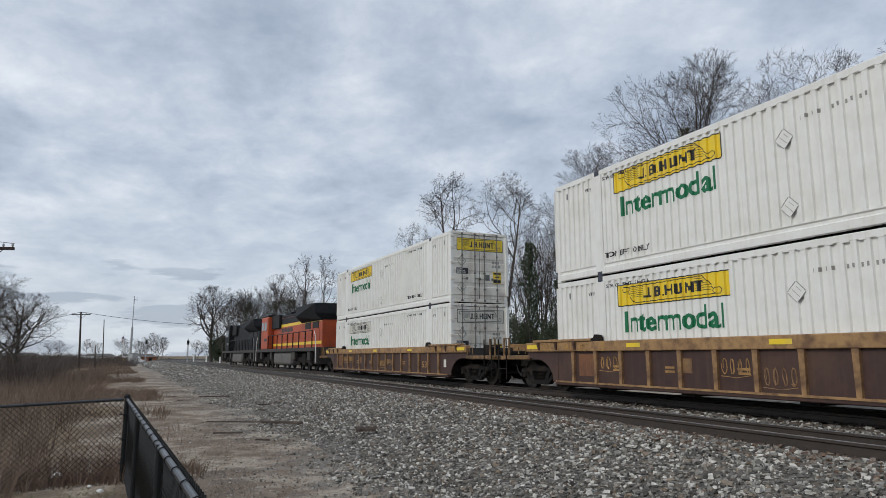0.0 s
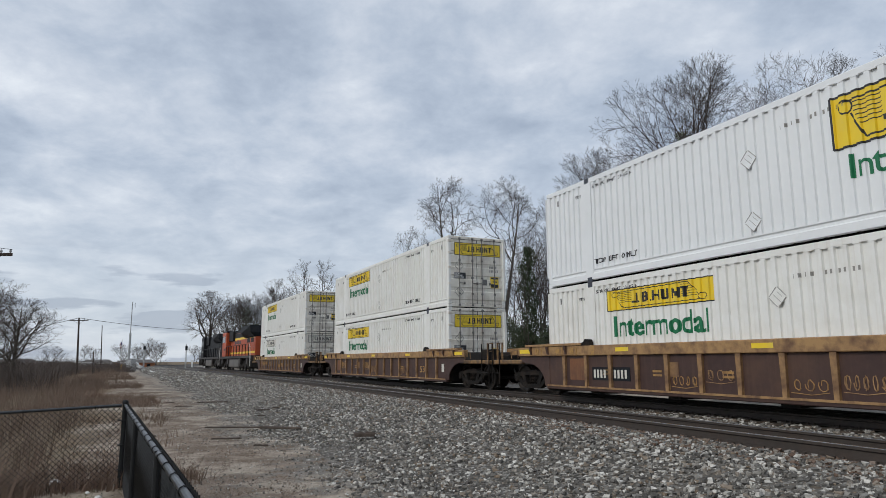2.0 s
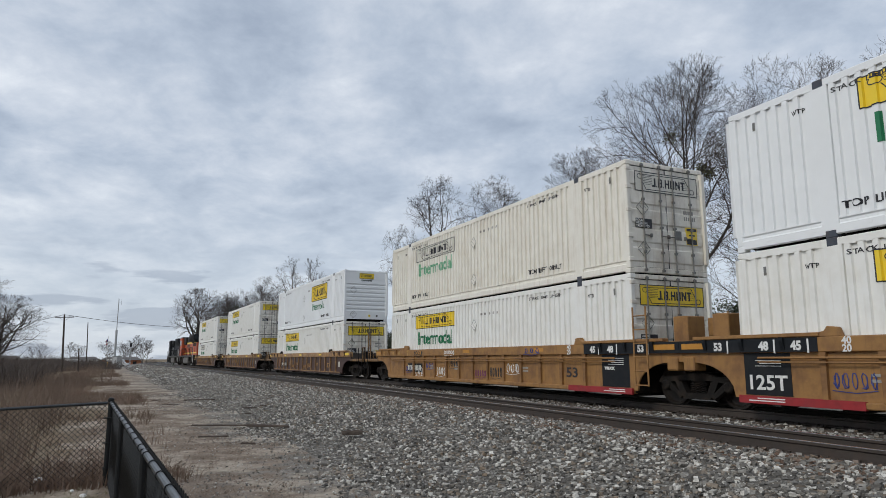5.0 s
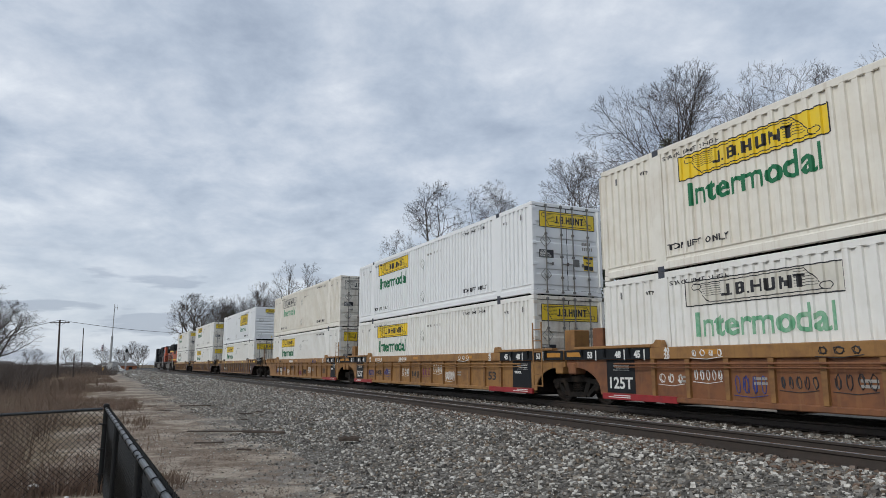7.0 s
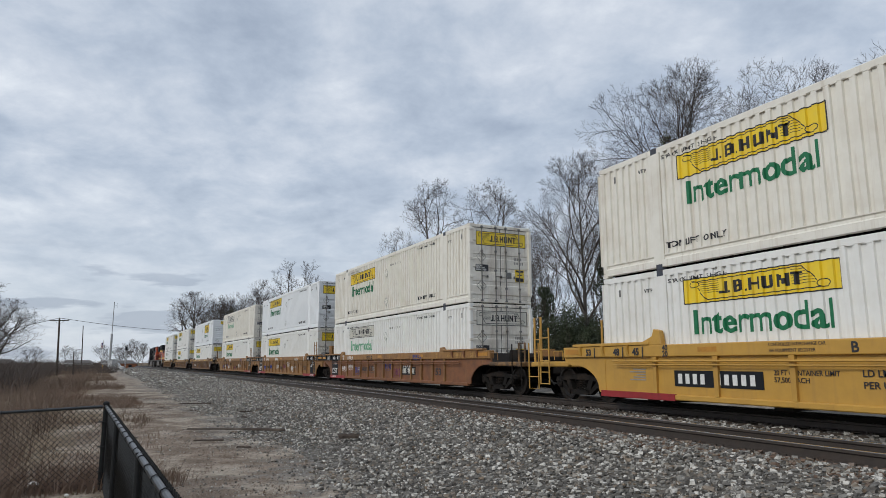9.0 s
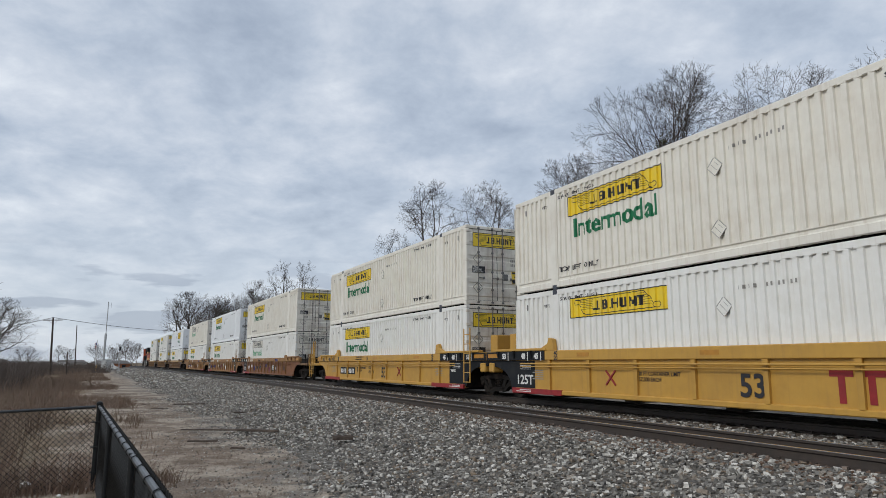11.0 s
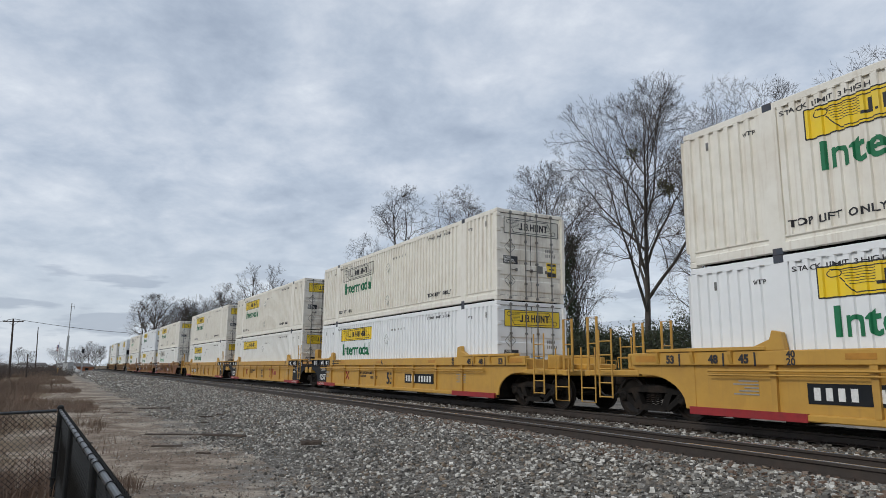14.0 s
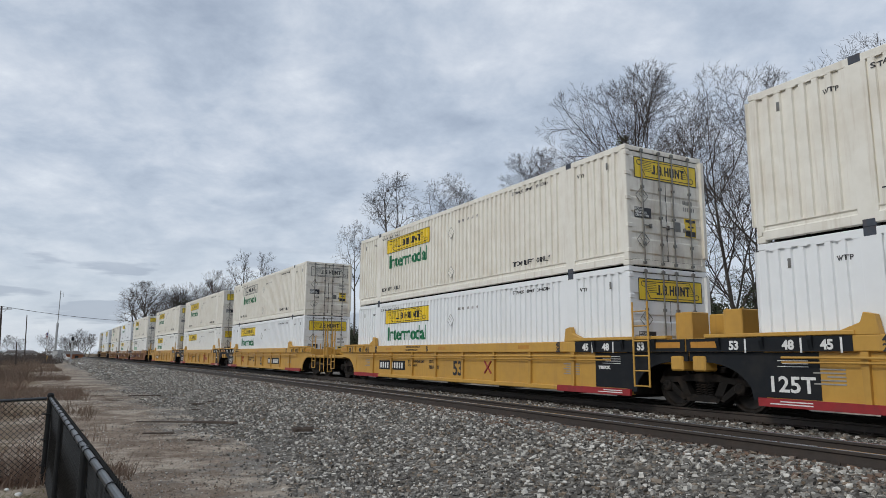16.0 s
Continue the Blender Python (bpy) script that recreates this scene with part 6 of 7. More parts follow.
def shrub_row(name, label, rows, leaf, mat, seed, per_m3=70, category="shrub"):
    """Evergreen shrubs: a few stems and many leaves in uneven clumps, one thing each."""
    rng = np.random.default_rng(seed)
    for x, y, w, h in rows:
        t = thing(name, pose(x, y, ground_height(x, y, side_of(x, y)[1])), label=label, category=category, group="evergreen shrubs behind the railway")
        segs = []
        for k in range(9):
            a = rng.random() * 6.283
            e = (w * 0.4 * math.cos(a), w * 0.4 * math.sin(a), h * (0.6 + 0.35 * rng.random()))
            m = (e[0] * 0.35, e[1] * 0.35, e[2] * 0.5)
            segs += [((0, 0, -0.1), m, 0.05, 0.03), (m, e, 0.03, 0.008)]
        part("stem_cluster", limbs_mesh("stems", segs, 5, M["bark"]), None, t)
        clumps = []
        for k in range(int(26 * w * h / 8) + 10):
            a, r = rng.random() * 6.283, w / 2 * math.sqrt(rng.random())
            zc = h * (0.12 + 0.82 * rng.random() * (1 - 0.45 * (2 * r / w) ** 2))
            cr = 0.28 + 0.35 * rng.random()
            n = int(210 * cr / 0.4)
            d = rng.normal(size=(n, 3)) * cr * 0.55
            clumps.append(d + np.array([r * math.cos(a), r * math.sin(a), zc]))
        part("foliage", leaves_mesh("foliage", np.concatenate(clumps), leaf, mat, int(rng.integers(1e6))), None, t)


def blades(name, label, places, height, width, mat, seed, per, spread, category, curve=0.25, kind="stuff"):
    """Thin bent stalks in tufts, as one mesh. places: (x, y, z, scale) rows."""
    rng = np.random.default_rng(seed)
    p = np.repeat(np.asarray(places, dtype=float), per, 0)
    n = len(p)
    h = height * p[:, 3] * (0.35 + 0.75 * rng.random(n))
    a = rng.random(n) * 6.283
    r = spread * p[:, 3] * rng.random(n) ** 0.6
    base = p[:, :3] + np.stack((r * np.cos(a), r * np.sin(a), np.zeros(n) - 0.02), 1)
    ln = curve * (0.4 + rng.random(n))
    az = a + rng.normal(0, 0.9, n)
    lean = np.stack((np.cos(az) * ln, np.sin(az) * ln, np.ones(n)), 1)
    lean2 = np.stack((np.cos(az) * ln * 2.6, np.sin(az) * ln * 2.6, np.ones(n) * 0.92), 1)
    mid, tip = base + lean * h[:, None] * 0.5, base + lean2 * h[:, None]
    wv = np.stack((-np.sin(rng.random(n) * 6.283), np.cos(rng.random(n) * 6.283), np.zeros(n)), 1) * (width * (0.6 + 0.8 * rng.random(n)))[:, None]
    co = np.stack((base - wv, base + wv, mid + wv * 0.7, mid - wv * 0.7, tip), 1).reshape(-1, 3)
    i = np.arange(n)[:, None] * 5
    fc = np.concatenate((np.concatenate((i, i + 1, i + 2), 1), np.concatenate((i, i + 2, i + 3), 1), np.concatenate((i + 3, i + 2, i + 4), 1)))
    return tagged(new(name, mesh_from(name, co, fc, mat)), label, category, kind=kind)


def places_on(seed, count, s_lo, s_hi, d_lo, d_hi, lo=0.7, hi=1.3, patch=0.0, near=1.0):
    rng = np.random.default_rng(seed)
    out = []
    while len(out) < count:
        s, d = s_lo + (s_hi - s_lo) * rng.random() ** near, d_lo + (d_hi - d_lo) * rng.random()
        p = on_line(s, d)
        if patch and noise.noise((p.x * patch, p.y * patch, 7.7)) < rng.normal(0.0, 0.18):
            continue
        out.append((p.x, p.y, ground_height(p.x, p.y, d), lo + (hi - lo) * rng.random()))
    return out


def build_trees():
    big = "tall bare tree with dense fine twigs behind the railway"
    t = bare_tree("elm", 13.9, 35.9, 18.0, 150, big, 1.0, seed=11, height=19, wide=0.345, tall=0.40, counts=(16, 11, 9, 6), fork=0.26, girth=0.0092, rise=0.06, spread=(30, 54))
    mistletoe(t, ((0.6, -0.9, 14.9), (-1.5, -0.4, 12.2), (-1.1, -0.6, 12.6)), 3)
    bare_tree("elm", 9.9, 41.5, 14.9, 300, big, 1.0)
    bare_tree("multi", 16.7, 29.9, 15.6, 0, "bare tree with several leaning stems", 1.0, seed=23, height=17, wide=0.30, tall=0.47, counts=(11, 9, 8, 6), stems=4, fork=0.16, girth=0.0085, rise=0.06, spread=(30, 56))
    bare_tree("multi", 21.0, 24.4, 15.8, 130, "bare tree with several leaning stems", 1.05)
    bare_tree("thin", 1.4, 65.0, 20.0, 0, "bare open-crowned tree behind the train", 1.0, seed=37, height=20, wide=0.20, tall=0.25, counts=(13, 8, 7, 4), fork=0.55, girth=0.010, wob=0.17, rise=0.04, spread=(40, 70), coarse_tip=1.4)
    bare_tree("thin", 5.4, 62.0, 19.2, 140, "bare open-crowned tree behind the train", 1.0)
    bare_tree("thin", -2.6, 63.0, 14.6, 250, "bare open-crowned tree behind the train", 0.8)
    small = "slender bare sapling among the brush"
    for x, y, h, a in ((7.6, 54.0, 14.2, 10), (9.3, 49.0, 12.2, 80), (8.3, 52.0, 12.5, 190), (12.8, 48.0, 13.0, 250), (5.0, 52.0, 11.0, 300)):
        bare_tree("sapling", x, y, h, a, small, 0.85, seed=41, height=12, wide=0.24, tall=0.44, counts=(9, 7, 6, 3), stems=3, fork=0.2, girth=0.008)
    t = bare_tree("sapling", 11.7, 43.4, 12.0, 40, "dark ivy-clad bare tree behind the train", 0.7)
    ivy_on(t, 10.4, 0.75, 5200, 5)
    t = bare_tree("sapling", 6.0, 46.0, 10.5, 100, "dark ivy-clad bare tree behind the train", 0.7)
    ivy_on(t, 9.3, 0.95, 6500, 6)
    t = bare_tree("sapling", 7.9, 45.2, 8.0, 200, "dark ivy-clad bare tree behind the train", 0.7)
    ivy_on(t, 6.6, 1.0, 4500, 7)
    # far along the line
    far = "distant bare tree beside the railway"
    for kind, x, y, h, a, q in (("far_open", -24.6, 118, 19.8, 60, 1.0), ("far_open", -20.4, 116, 19.6, 190, 0.9), ("far_elm", -30.2, 127, 17.0, 20, 1.0), ("far_elm", -34, 127, 15.6, 150, 1.0), ("far_elm", -40, 135, 15.2, 240, 1.0), ("far_elm", -37, 129, 13.6, 30, 1.1), ("far_elm", -27, 122, 14.2, 90, 1.0), ("far_elm", -44, 140, 14.0, 200, 1.1), ("far_elm", -106, 250, 11.0, 10, 1.2), ("far_elm", -114, 256, 9.5, 100, 1.3), ("far_elm", -101, 243, 9.0, 200, 1.2)):
        bare_tree(kind, x, y, h, a, far, q, **(dict(seed=61, height=20, wide=0.2, tall=0.30, counts=(9, 7, 6, 3), fork=0.42, girth=0.012, wob=0.18, spread=(35, 60), coarse_tip=2.0) if kind == "far_open" else dict(seed=67, height=16, wide=0.36, tall=0.42, counts=(10, 8, 7, 4), stems=2, fork=0.2, girth=0.012, coarse_tip=2.0)))
    t = bare_tree("oak", -48.3, 142, 16.6, 30, "spreading bare tree with a dark ivy-clad trunk", 1.0, seed=53, height=16, wide=0.50, tall=0.38, counts=(13, 9, 8, 4), fork=0.22, girth=0.018, wob=0.16, rise=0.05, spread=(35, 62), coarse_tip=2.0)
    ivy_on(t, 6.5, 1.3, 2500, 8)
    for x, y, s in ((-36, 126, 9), (-31, 124, 10), (-27, 119, 9)):
        t = bare_tree("sapling", x, y, 14, s * 31, "distant dark ivy-clad tree by the railway", 1.0)
        ivy_on(t, 11.5, 1.7, 3500, s)
    # over the field
    for kind, x, y, h, a, q in (("oak", -30.6, 45.6, 7.9, 20, 1.15), ("oak", -34.0, 54.0, 7.4, 130, 1.2), ("oak", -32.0, 42.0, 8.4, 200, 1.1), ("far_elm", -33, 50, 6.4, 60, 1.2), ("far_elm", -138, 266, 9.0, 10, 1.5), ("far_elm", -128, 270, 9.5, 80, 1.4), ("far_elm", -150, 262, 8.5, 150, 1.5), ("far_elm", -165, 255, 8.0, 220, 1.6), ("far_elm", -118, 268, 8.0, 300, 1.5), ("far_elm", -190, 240, 9.0, 30, 1.6), ("far_elm", -100, 275, 8.5, 60, 1.5)):
        bare_tree(kind, x, y, h, a, "bare tree beyond the dry field", q)
    rows = []
    rng = random.Random(5)
    for k in range(40):
        s = 44 + (k % 26) * 3.1 + (k // 26) * 1.5
        p = on_line(s, -12.0 - rng.random() * 2.5 - 2.6 * (k // 26))
        rows.append((p.x, p.y, 3.4 + rng.random() * 1.6, (3.4 + rng.random() * 1.5) * (1.0 if k < 12 else 1.15)))
    shrub_row("shrub", "dense dark evergreen shrub behind the tracks", rows, 0.058, M["shrub"], 3)
    rows = []
    for k in range(20):
        s = 128 + k * 6.5
        p = on_line(s, -10.5 - rng.random() * 4)
        rows.append((p.x, p.y, 5.5, 4.5 + rng.random() * 3))
    shrub_row("shrub", "distant evergreen shrub beside the tracks", rows, 0.13, M["shrub"], 4)


def build_brush():
    blades("dry_brush", "tall dry brown weeds over the field", places_on(1, 7500, 56, 130, 13.8, 45, 0.55, 1.2, 0.0, 1.4), 1.05, 0.0065, M["brush"], 1, 10, 0.32, "weeds")
    blades("dry_brush", "tall dry brown weeds farther over the field", places_on(11, 5200, 100, 260, 12.5, 75, 0.6, 1.3, 0.05, 1.3), 1.25, 0.015, M["brush"], 11, 9, 0.45, "weeds")
    blades("dry_brush", "low dry weeds beside the dirt strip", places_on(2, 4200, 58, 170, 11.4, 16.5, 0.5, 1.0, 0.2, 1.4), 0.42, 0.007, M["brush"], 2, 9, 0.22, "weeds")
    blades("thicket", "grey-brown leafless thicket across the field", places_on(3, 4800, 96, 330, 17.5, 120, 0.5, 1.25, 0.04, 1.2), 3.0, 0.02, M["thicket"], 3, 15, 1.0, "thicket", 0.32)
    blades("thicket", "dark leafless thicket along the field's far edge", places_on(17, 6000, 104, 250, 19.0, 75, 0.6, 1.15, 0.0), 2.9, 0.018, M["thicket"], 17, 15, 0.9, "thicket", 0.32)
    blades("thicket", "grey-brown leafless undergrowth behind the tracks", places_on(4, 2600, 46, 230, -18, -8.5, 0.6, 1.3, 0.08), 1.7, 0.008, M["thicket"], 4, 10, 0.5, "thicket", 0.3)
    blades("thicket", "grey-brown leafless thicket by the far houses", places_on(13, 1500, 172, 270, 10.5, 34, 0.5, 1.2, 0.0), 2.2, 0.02, M["thicket"], 13, 15, 0.9, "thicket", 0.32)
    blades("grass", "short dry and green grass inside the fence", places_on(5, 5200, 44, 60, 12.1, 17.0, 0.6, 1.3, 0.25), 0.07, 0.0035, M["grass"], 5, 8, 0.09, "grass", 0.5)
    blades("grass", "dry grass tufts on the dirt", places_on(6, 2600, 50, 95, 10.0, 13.0, 0.5, 1.2, 0.5), 0.09, 0.003, M["brush"], 6, 8, 0.08, "grass", 0.6)


def chain_link_mesh(length, height):
    """Two crossing families of wires in the xz plane, with knuckles along the top."""
    segs, pitch = [], 0.075
    n0, n1 = -int(height / pitch) - 1, int(length / pitch) + 1
    for sg, y in ((1, 0.003), (-1, -0.003)):
        for k in range(n0, n1 + int(height / pitch) + 2):
            x0 = k * pitch
            a, b = (x0, 0.03), (x0 + sg * (height - 0.03), height)
            # clip to the panel
            pts = []
            for t in (0.0, 1.0):
                pts.append((a[0] + (b[0] - a[0]) * t, a[1] + (b[1] - a[1]) * t))
            (xa, za), (xb, zb) = pts
            if max(xa, xb) <= 0 or min(xa, xb) >= length:
                continue
            if xa < 0:
                za += (0 - xa) * sg
                xa = 0
            if xb < 0:
                zb -= (0 - xb) * 1.0
                xb = 0
            if xb > length:
                zb -= (xb - length)
                xb = length
            if xa > length:
                za += (xa - length)
                xa = length
            m = ((xa + xb) / 2, (za + zb) / 2)
            segs.append(((xa, y, za), (m[0], -y, m[1]), 0.0036, 0.0036))
            segs.append(((m[0], -y, m[1]), (xb, y, zb), 0.0036, 0.0036))
    for k in range(int(length / pitch)):
        x = (k + 0.5) * pitch
        segs.append(((x - 0.012, 0, height - 0.01), (x, 0.006, height + 0.03), 0.006, 0.006))
        segs.append(((x, 0.006, height + 0.028), (x + 0.012, 0, height - 0.01), 0.006, 0.006))
    return limbs_mesh("chain_link", segs, 4, M["fence"])


def build_fence():
    corner = Vector((-4.70, 10.22, 0.0))
    run = Vector((3.5, -6.9, 0)).normalized()
    cross = Vector((-run.y, run.x, 0)) * -1.0     # to the left, square to the run
    if cross.x > 0:
        cross = -cross
    H = 1.165
    for nm, d, length, drop in (("near", run, 14.0, 0.0), ("far", cross, 16.0, -0.035)):
        f = thing("chain_link_fence", label="black chain-link fence with tubular top rail" if nm == "near" else "black chain-link fence across the dry grass", category="fence", group="fences")
        ang = math.degrees(math.atan2(d.y, d.x))
        f.matrix_basis = pose(corner.x, corner.y, -0.02, 0, -math.degrees(math.atan(drop)) if drop else 0, ang)
        n = int(length / 3.0) + 1
        for k in range(n):
            if nm == "far" and k == 0:
                continue
            bm = tube(bmesh.new(), ((k * 3.0, 0, -0.1), (k * 3.0, 0, H + 0.02)), 0.036 if k == 0 else 0.026, 12)
            if k == 0:
                lathe(bm, [(H + 0.018, 0.043), (H + 0.055, 0.043), (H + 0.072, 0.028), (H + 0.076, 0.008)], 12, "z")
            part("post", bm, M["fence"], f)
        part("top_rail", tube(bmesh.new(), ((0, 0, H), (length, 0, H)), 0.021, 10), M["fence_rail"], f, "weathered tubular top rail")
        me = chain_link_mesh(length, H - 0.005)
        ob = part("chain_link", me, None, f)
        ob.location.y = 0.03 if nm == "near" else -0.03
        k = 0.35
        while k < length:
            bm = tube(bmesh.new(), [(k, 0.026 * math.cos(a), H + 0.026 * math.sin(a)) for a in np.linspace(0, 6.283, 9)], 0.004, 5, False)
            part("wire_tie", bm, M["fence"], f)
            k += 0.45 if nm == "near" else 0.9
        for z in (0.25, 0.6, 0.95):
            part("tension_band", tube(bmesh.new(), [(0.05 + 0.05 * math.cos(a) - 0.05, 0.05 * math.sin(a), z) for a in np.linspace(0, 6.283, 11)], 0.008, 5, False), M["fence"], f)


def utility_pole(x, y, h, arm, label, r=0.15, double=True):
    t = thing("utility_pole", pose(x, y, -0.2, 0, -2.2, 20), label=label, category="pole", group="utility poles")
    part("shaft", tube(bmesh.new(), ((0, 0, 0), (0, 0, h)), r, 10, True, r * 0.65), M["pole"], t)
    if arm:
        part("crossarm", soft(boxes((-arm / 2, arm / 2, 0.06, 0.17, h - 0.45, h - 0.32)), 0.01), M["pole"], t)
        for dx in (-0.46, -0.28, 0.28, 0.46):
            part("insulator", lathe(bmesh.new(), [(h - 0.32, 0.03), (h - 0.25, 0.05), (h - 0.2, 0.05), (h - 0.16, 0.02)], 8, "z"), M["grey_metal"], t).location = (dx * arm, 0.115, 0)
        bm = bmesh.new()
        for sg in (1, -1):
            tube(bm, ((0, 0.12, h - 0.95), (sg * arm * 0.28, 0.12, h - 0.42)), 0.02, 5)
        part("brace", bm, M["pole"], t)
    return t


def signal(x, y, h, label):
    t = thing("railway_signal", pose(x, y, 0, 0, 0, 24), label=label, category="signal", group="railway signals")
    part("mast", tube(bmesh.new(), ((0, 0, 0), (0, 0, h)), 0.07, 8), M["grey_metal"], t)
    part("head", soft(boxes((-0.22, 0.22, -0.2, 0.14, h - 1.15, h - 0.35)), 0.06), M["black"], t, "black signal head")
    part("base", soft(boxes((-0.3, 0.3, -0.3, 0.3, -0.1, 0.35)), 0.03), M["grey_metal"], t)
    part("rung_ladder", limbs_mesh("rung_ladder", [((-0.15, 0.2, 0.2), (-0.15, 0.2, h - 1), 0.02, 0.02), ((0.15, 0.2, 0.2), (0.15, 0.2, h - 1), 0.02, 0.02)] + [((-0.15, 0.2, 0.4 + k * 0.35), (0.15, 0.2, 0.4 + k * 0.35), 0.014, 0.014) for k in range(int((h - 1.6) / 0.35))], 4, M["grey_metal"]), None, t)


def wire(name, a, b, sag, r, label):
    pts = [Vector(a).lerp(Vector(b), i / 16) - Vector((0, 0, sag * 4 * (i / 16) * (1 - i / 16))) for i in range(17)]
    return tagged(part(name, tube(bmesh.new(), pts, r, 5), M["gasket"]), label, "wire", "overhead wires")


def house(x, y, w, d, h, wall, label, turn=20.0):
    t = thing("house", pose(x, y, -0.3, 0, 0, turn), label=label, category="house", group="far houses")
    part("wall", boxes((-w / 2, w / 2, -d / 2, d / 2, 0, h)), M[wall], t)
    bm = bmesh.new()
    prism(bm, [(-w / 2 - 0.4, h), (w / 2 + 0.4, h), (w * 0.38, h + d * 0.18), (-w * 0.38, h + d * 0.18)], -d / 2 - 0.4, d / 2 + 0.4)
    for v in bm.verts:
        if v.co.z > h + 0.1:
            v.co.y *= 0.15
    bmesh.ops.recalc_face_normals(bm, faces=bm.faces)
    part("roof", bm, M["roof"], t)
    for k in range(max(2, int(w / 3))):
        xx = -w / 2 + (k + 0.5) * w / max(2, int(w / 3))
        part("window", boxes((xx - 0.45, xx + 0.45, -d / 2 - 0.03, -d / 2 + 0.02, h * 0.4, h * 0.8)), M["dark_glass"], t)


def parked_van(x, y, mat, turn, label):
    t = thing("parked_van", pose(x, y, -0.3, 0, 0, turn), label=label, category="van", group="parked vehicles")
    bm = bmesh.new()
    prism(bm, [(-2.5, 0.4), (2.5, 0.4), (2.55, 1.0), (1.7, 1.15), (1.2, 2.0), (-2.4, 2.05), (-2.5, 1.0)], -0.95, 0.95)
    bmesh.ops.recalc_face_normals(bm, faces=bm.faces)
    part("body", soft(bm, 0.06), M[mat], t)
    part("side_window", boxes((0.2, 1.2, -0.97, -0.94, 1.25, 1.8)), M["dark_glass"], t)
    for wx in (-1.6, 1.6):
        for wy in (-0.85, 0.85):
            b = lathe(bmesh.new(), [(-0.1, 0.2), (-0.1, 0.34), (0.1, 0.34), (0.1, 0.2)], 14)
            part("wheel", b, M["gasket"], t).location = (wx, wy, 0.34)


def build_distance():
    utility_pole(-19.25, 28.5, 6.95, 1.9, "dark wooden utility pole with crossarm by the field", 0.16)
    utility_pole(-55.6, 104.1, 8.7, 2.6, "wooden utility pole with crossarm across the field", 0.17)
    utility_pole(-53.6, 104.9, 3.6, 0, "short wooden pole beside a utility pole", 0.12)
    utility_pole(-71.5, 143.1, 9.6, 0, "slender wooden pole beyond the field", 0.12)
    utility_pole(-112.0, 165.0, 6.2, 2.2, "far wooden utility pole with crossarm", 0.13)
    wire("overhead_wire", (-19.9, 28.25, 6.6), (-30.0, -4.0, 7.2), 0.6, 0.012, "sagging black overhead wire")
    wire("overhead_wire", (-18.6, 28.75, 6.6), (-28.6, -4.0, 7.2), 0.6, 0.012, "sagging black overhead wire")
    wire("overhead_wire", (-55.92, 103.98, 8.5), (-48.0, 146.0, 8.4), 0.5, 0.035, "sagging black overhead wire")
    wire("overhead_wire", (-55.92, 103.98, 8.5), (-95.0, 128.0, 6.2), 0.7, 0.035, "sagging black overhead wire")
    m = thing("radio_mast", pose(-75.2, 163.5, -0.2), label="tall slender grey radio mast", category="mast")
    part("lower_tube", tube(bmesh.new(), ((0, 0, 0), (0, 0, 8.8)), 0.26, 10), M["grey_metal"], m)
    part("upper_tube", tube(bmesh.new(), ((0, 0, 8.8), (0, 0, 16.4)), 0.10, 8), M["grey_metal"], m)
    bm = bmesh.new()
    tube(bm, ((0, 0, 15.6), (0.7, 0, 15.6)), 0.04, 5)
    tube(bm, ((0.7, 0, 14.9), (0.7, 0, 16.2)), 0.04, 5)
    part("antenna", bm, M["grey_metal"], m)
    p = thing("flagpole", pose(-81.0, 171.9, -0.2, 0, 0, 15), label="white flagpole with a striped red, white and blue flag", category="flagpole")
    part("shaft", tube(bmesh.new(), ((0, 0, 0), (0, 0, 7.6)), 0.06, 8), M["far_white"], p)
    bm = bmesh.new()
    for k in range(4):
        box(bm, -1.15, -0.06, 0.02 * math.sin(k), 0.02 + 0.02 * math.sin(k), 5.5 + k * 0.36, 5.68 + k * 0.36)
    f = part("flag", bm, M["flag_red"], p, "red striped flag")
    f.scale.x = 0.4
    part("flag_stripes", boxes(*[(-1.15, -0.06, 0.0, 0.02, 5.68 + k * 0.36, 5.86 + k * 0.36) for k in range(3)]), M["far_white"], f)
    part("flag_canton", boxes((-0.6, -0.06, -0.03, 0.05, 6.2, 6.9)), M["flag_blue"], f)
    signal(-60.1, 137.4, 5.3, "railway signal with black head on a grey mast")
    signal(-49.4, 131.4, 5.1, "railway signal with black head beyond the tracks")
    c = thing("relay_cabinet", pose(-60.9, 133.6, 0.0, 0, 0, 24), label="silver relay cabinet beside the track", category="cabinet")
    part("body", soft(boxes((-0.9, 0.9, -0.7, 0.7, 0.2, 2.3)), 0.04), M["grey_metal"], c)
    part("hood", soft(boxes((-1.0, 1.0, -0.8, 0.8, 2.3, 2.42)), 0.03), M["grey_metal"], c)
    part("door", soft(boxes((-0.8, -0.05, -0.74, -0.70, 0.35, 2.2)), 0.02), M["far_white"], c)
    part("base", boxes((-1.0, 1.0, -0.8, 0.8, -0.2, 0.2)), M["grey_metal"], c)
    b = thing("bridge_parapet", pose(-64.5, 131.5, -0.3, 0, 0, 24), label="low dark concrete parapet beside the railway", category="parapet")
    part("wall", soft(boxes((-2.2, 2.2, -0.25, 0.25, 0, 1.3)), 0.05), M["loco_low"], b)
    part("yellow_post", tube(bmesh.new(), ((2.5, -0.4, 0), (2.5, -0.4, 1.6)), 0.12, 8), M["yellow"], b)
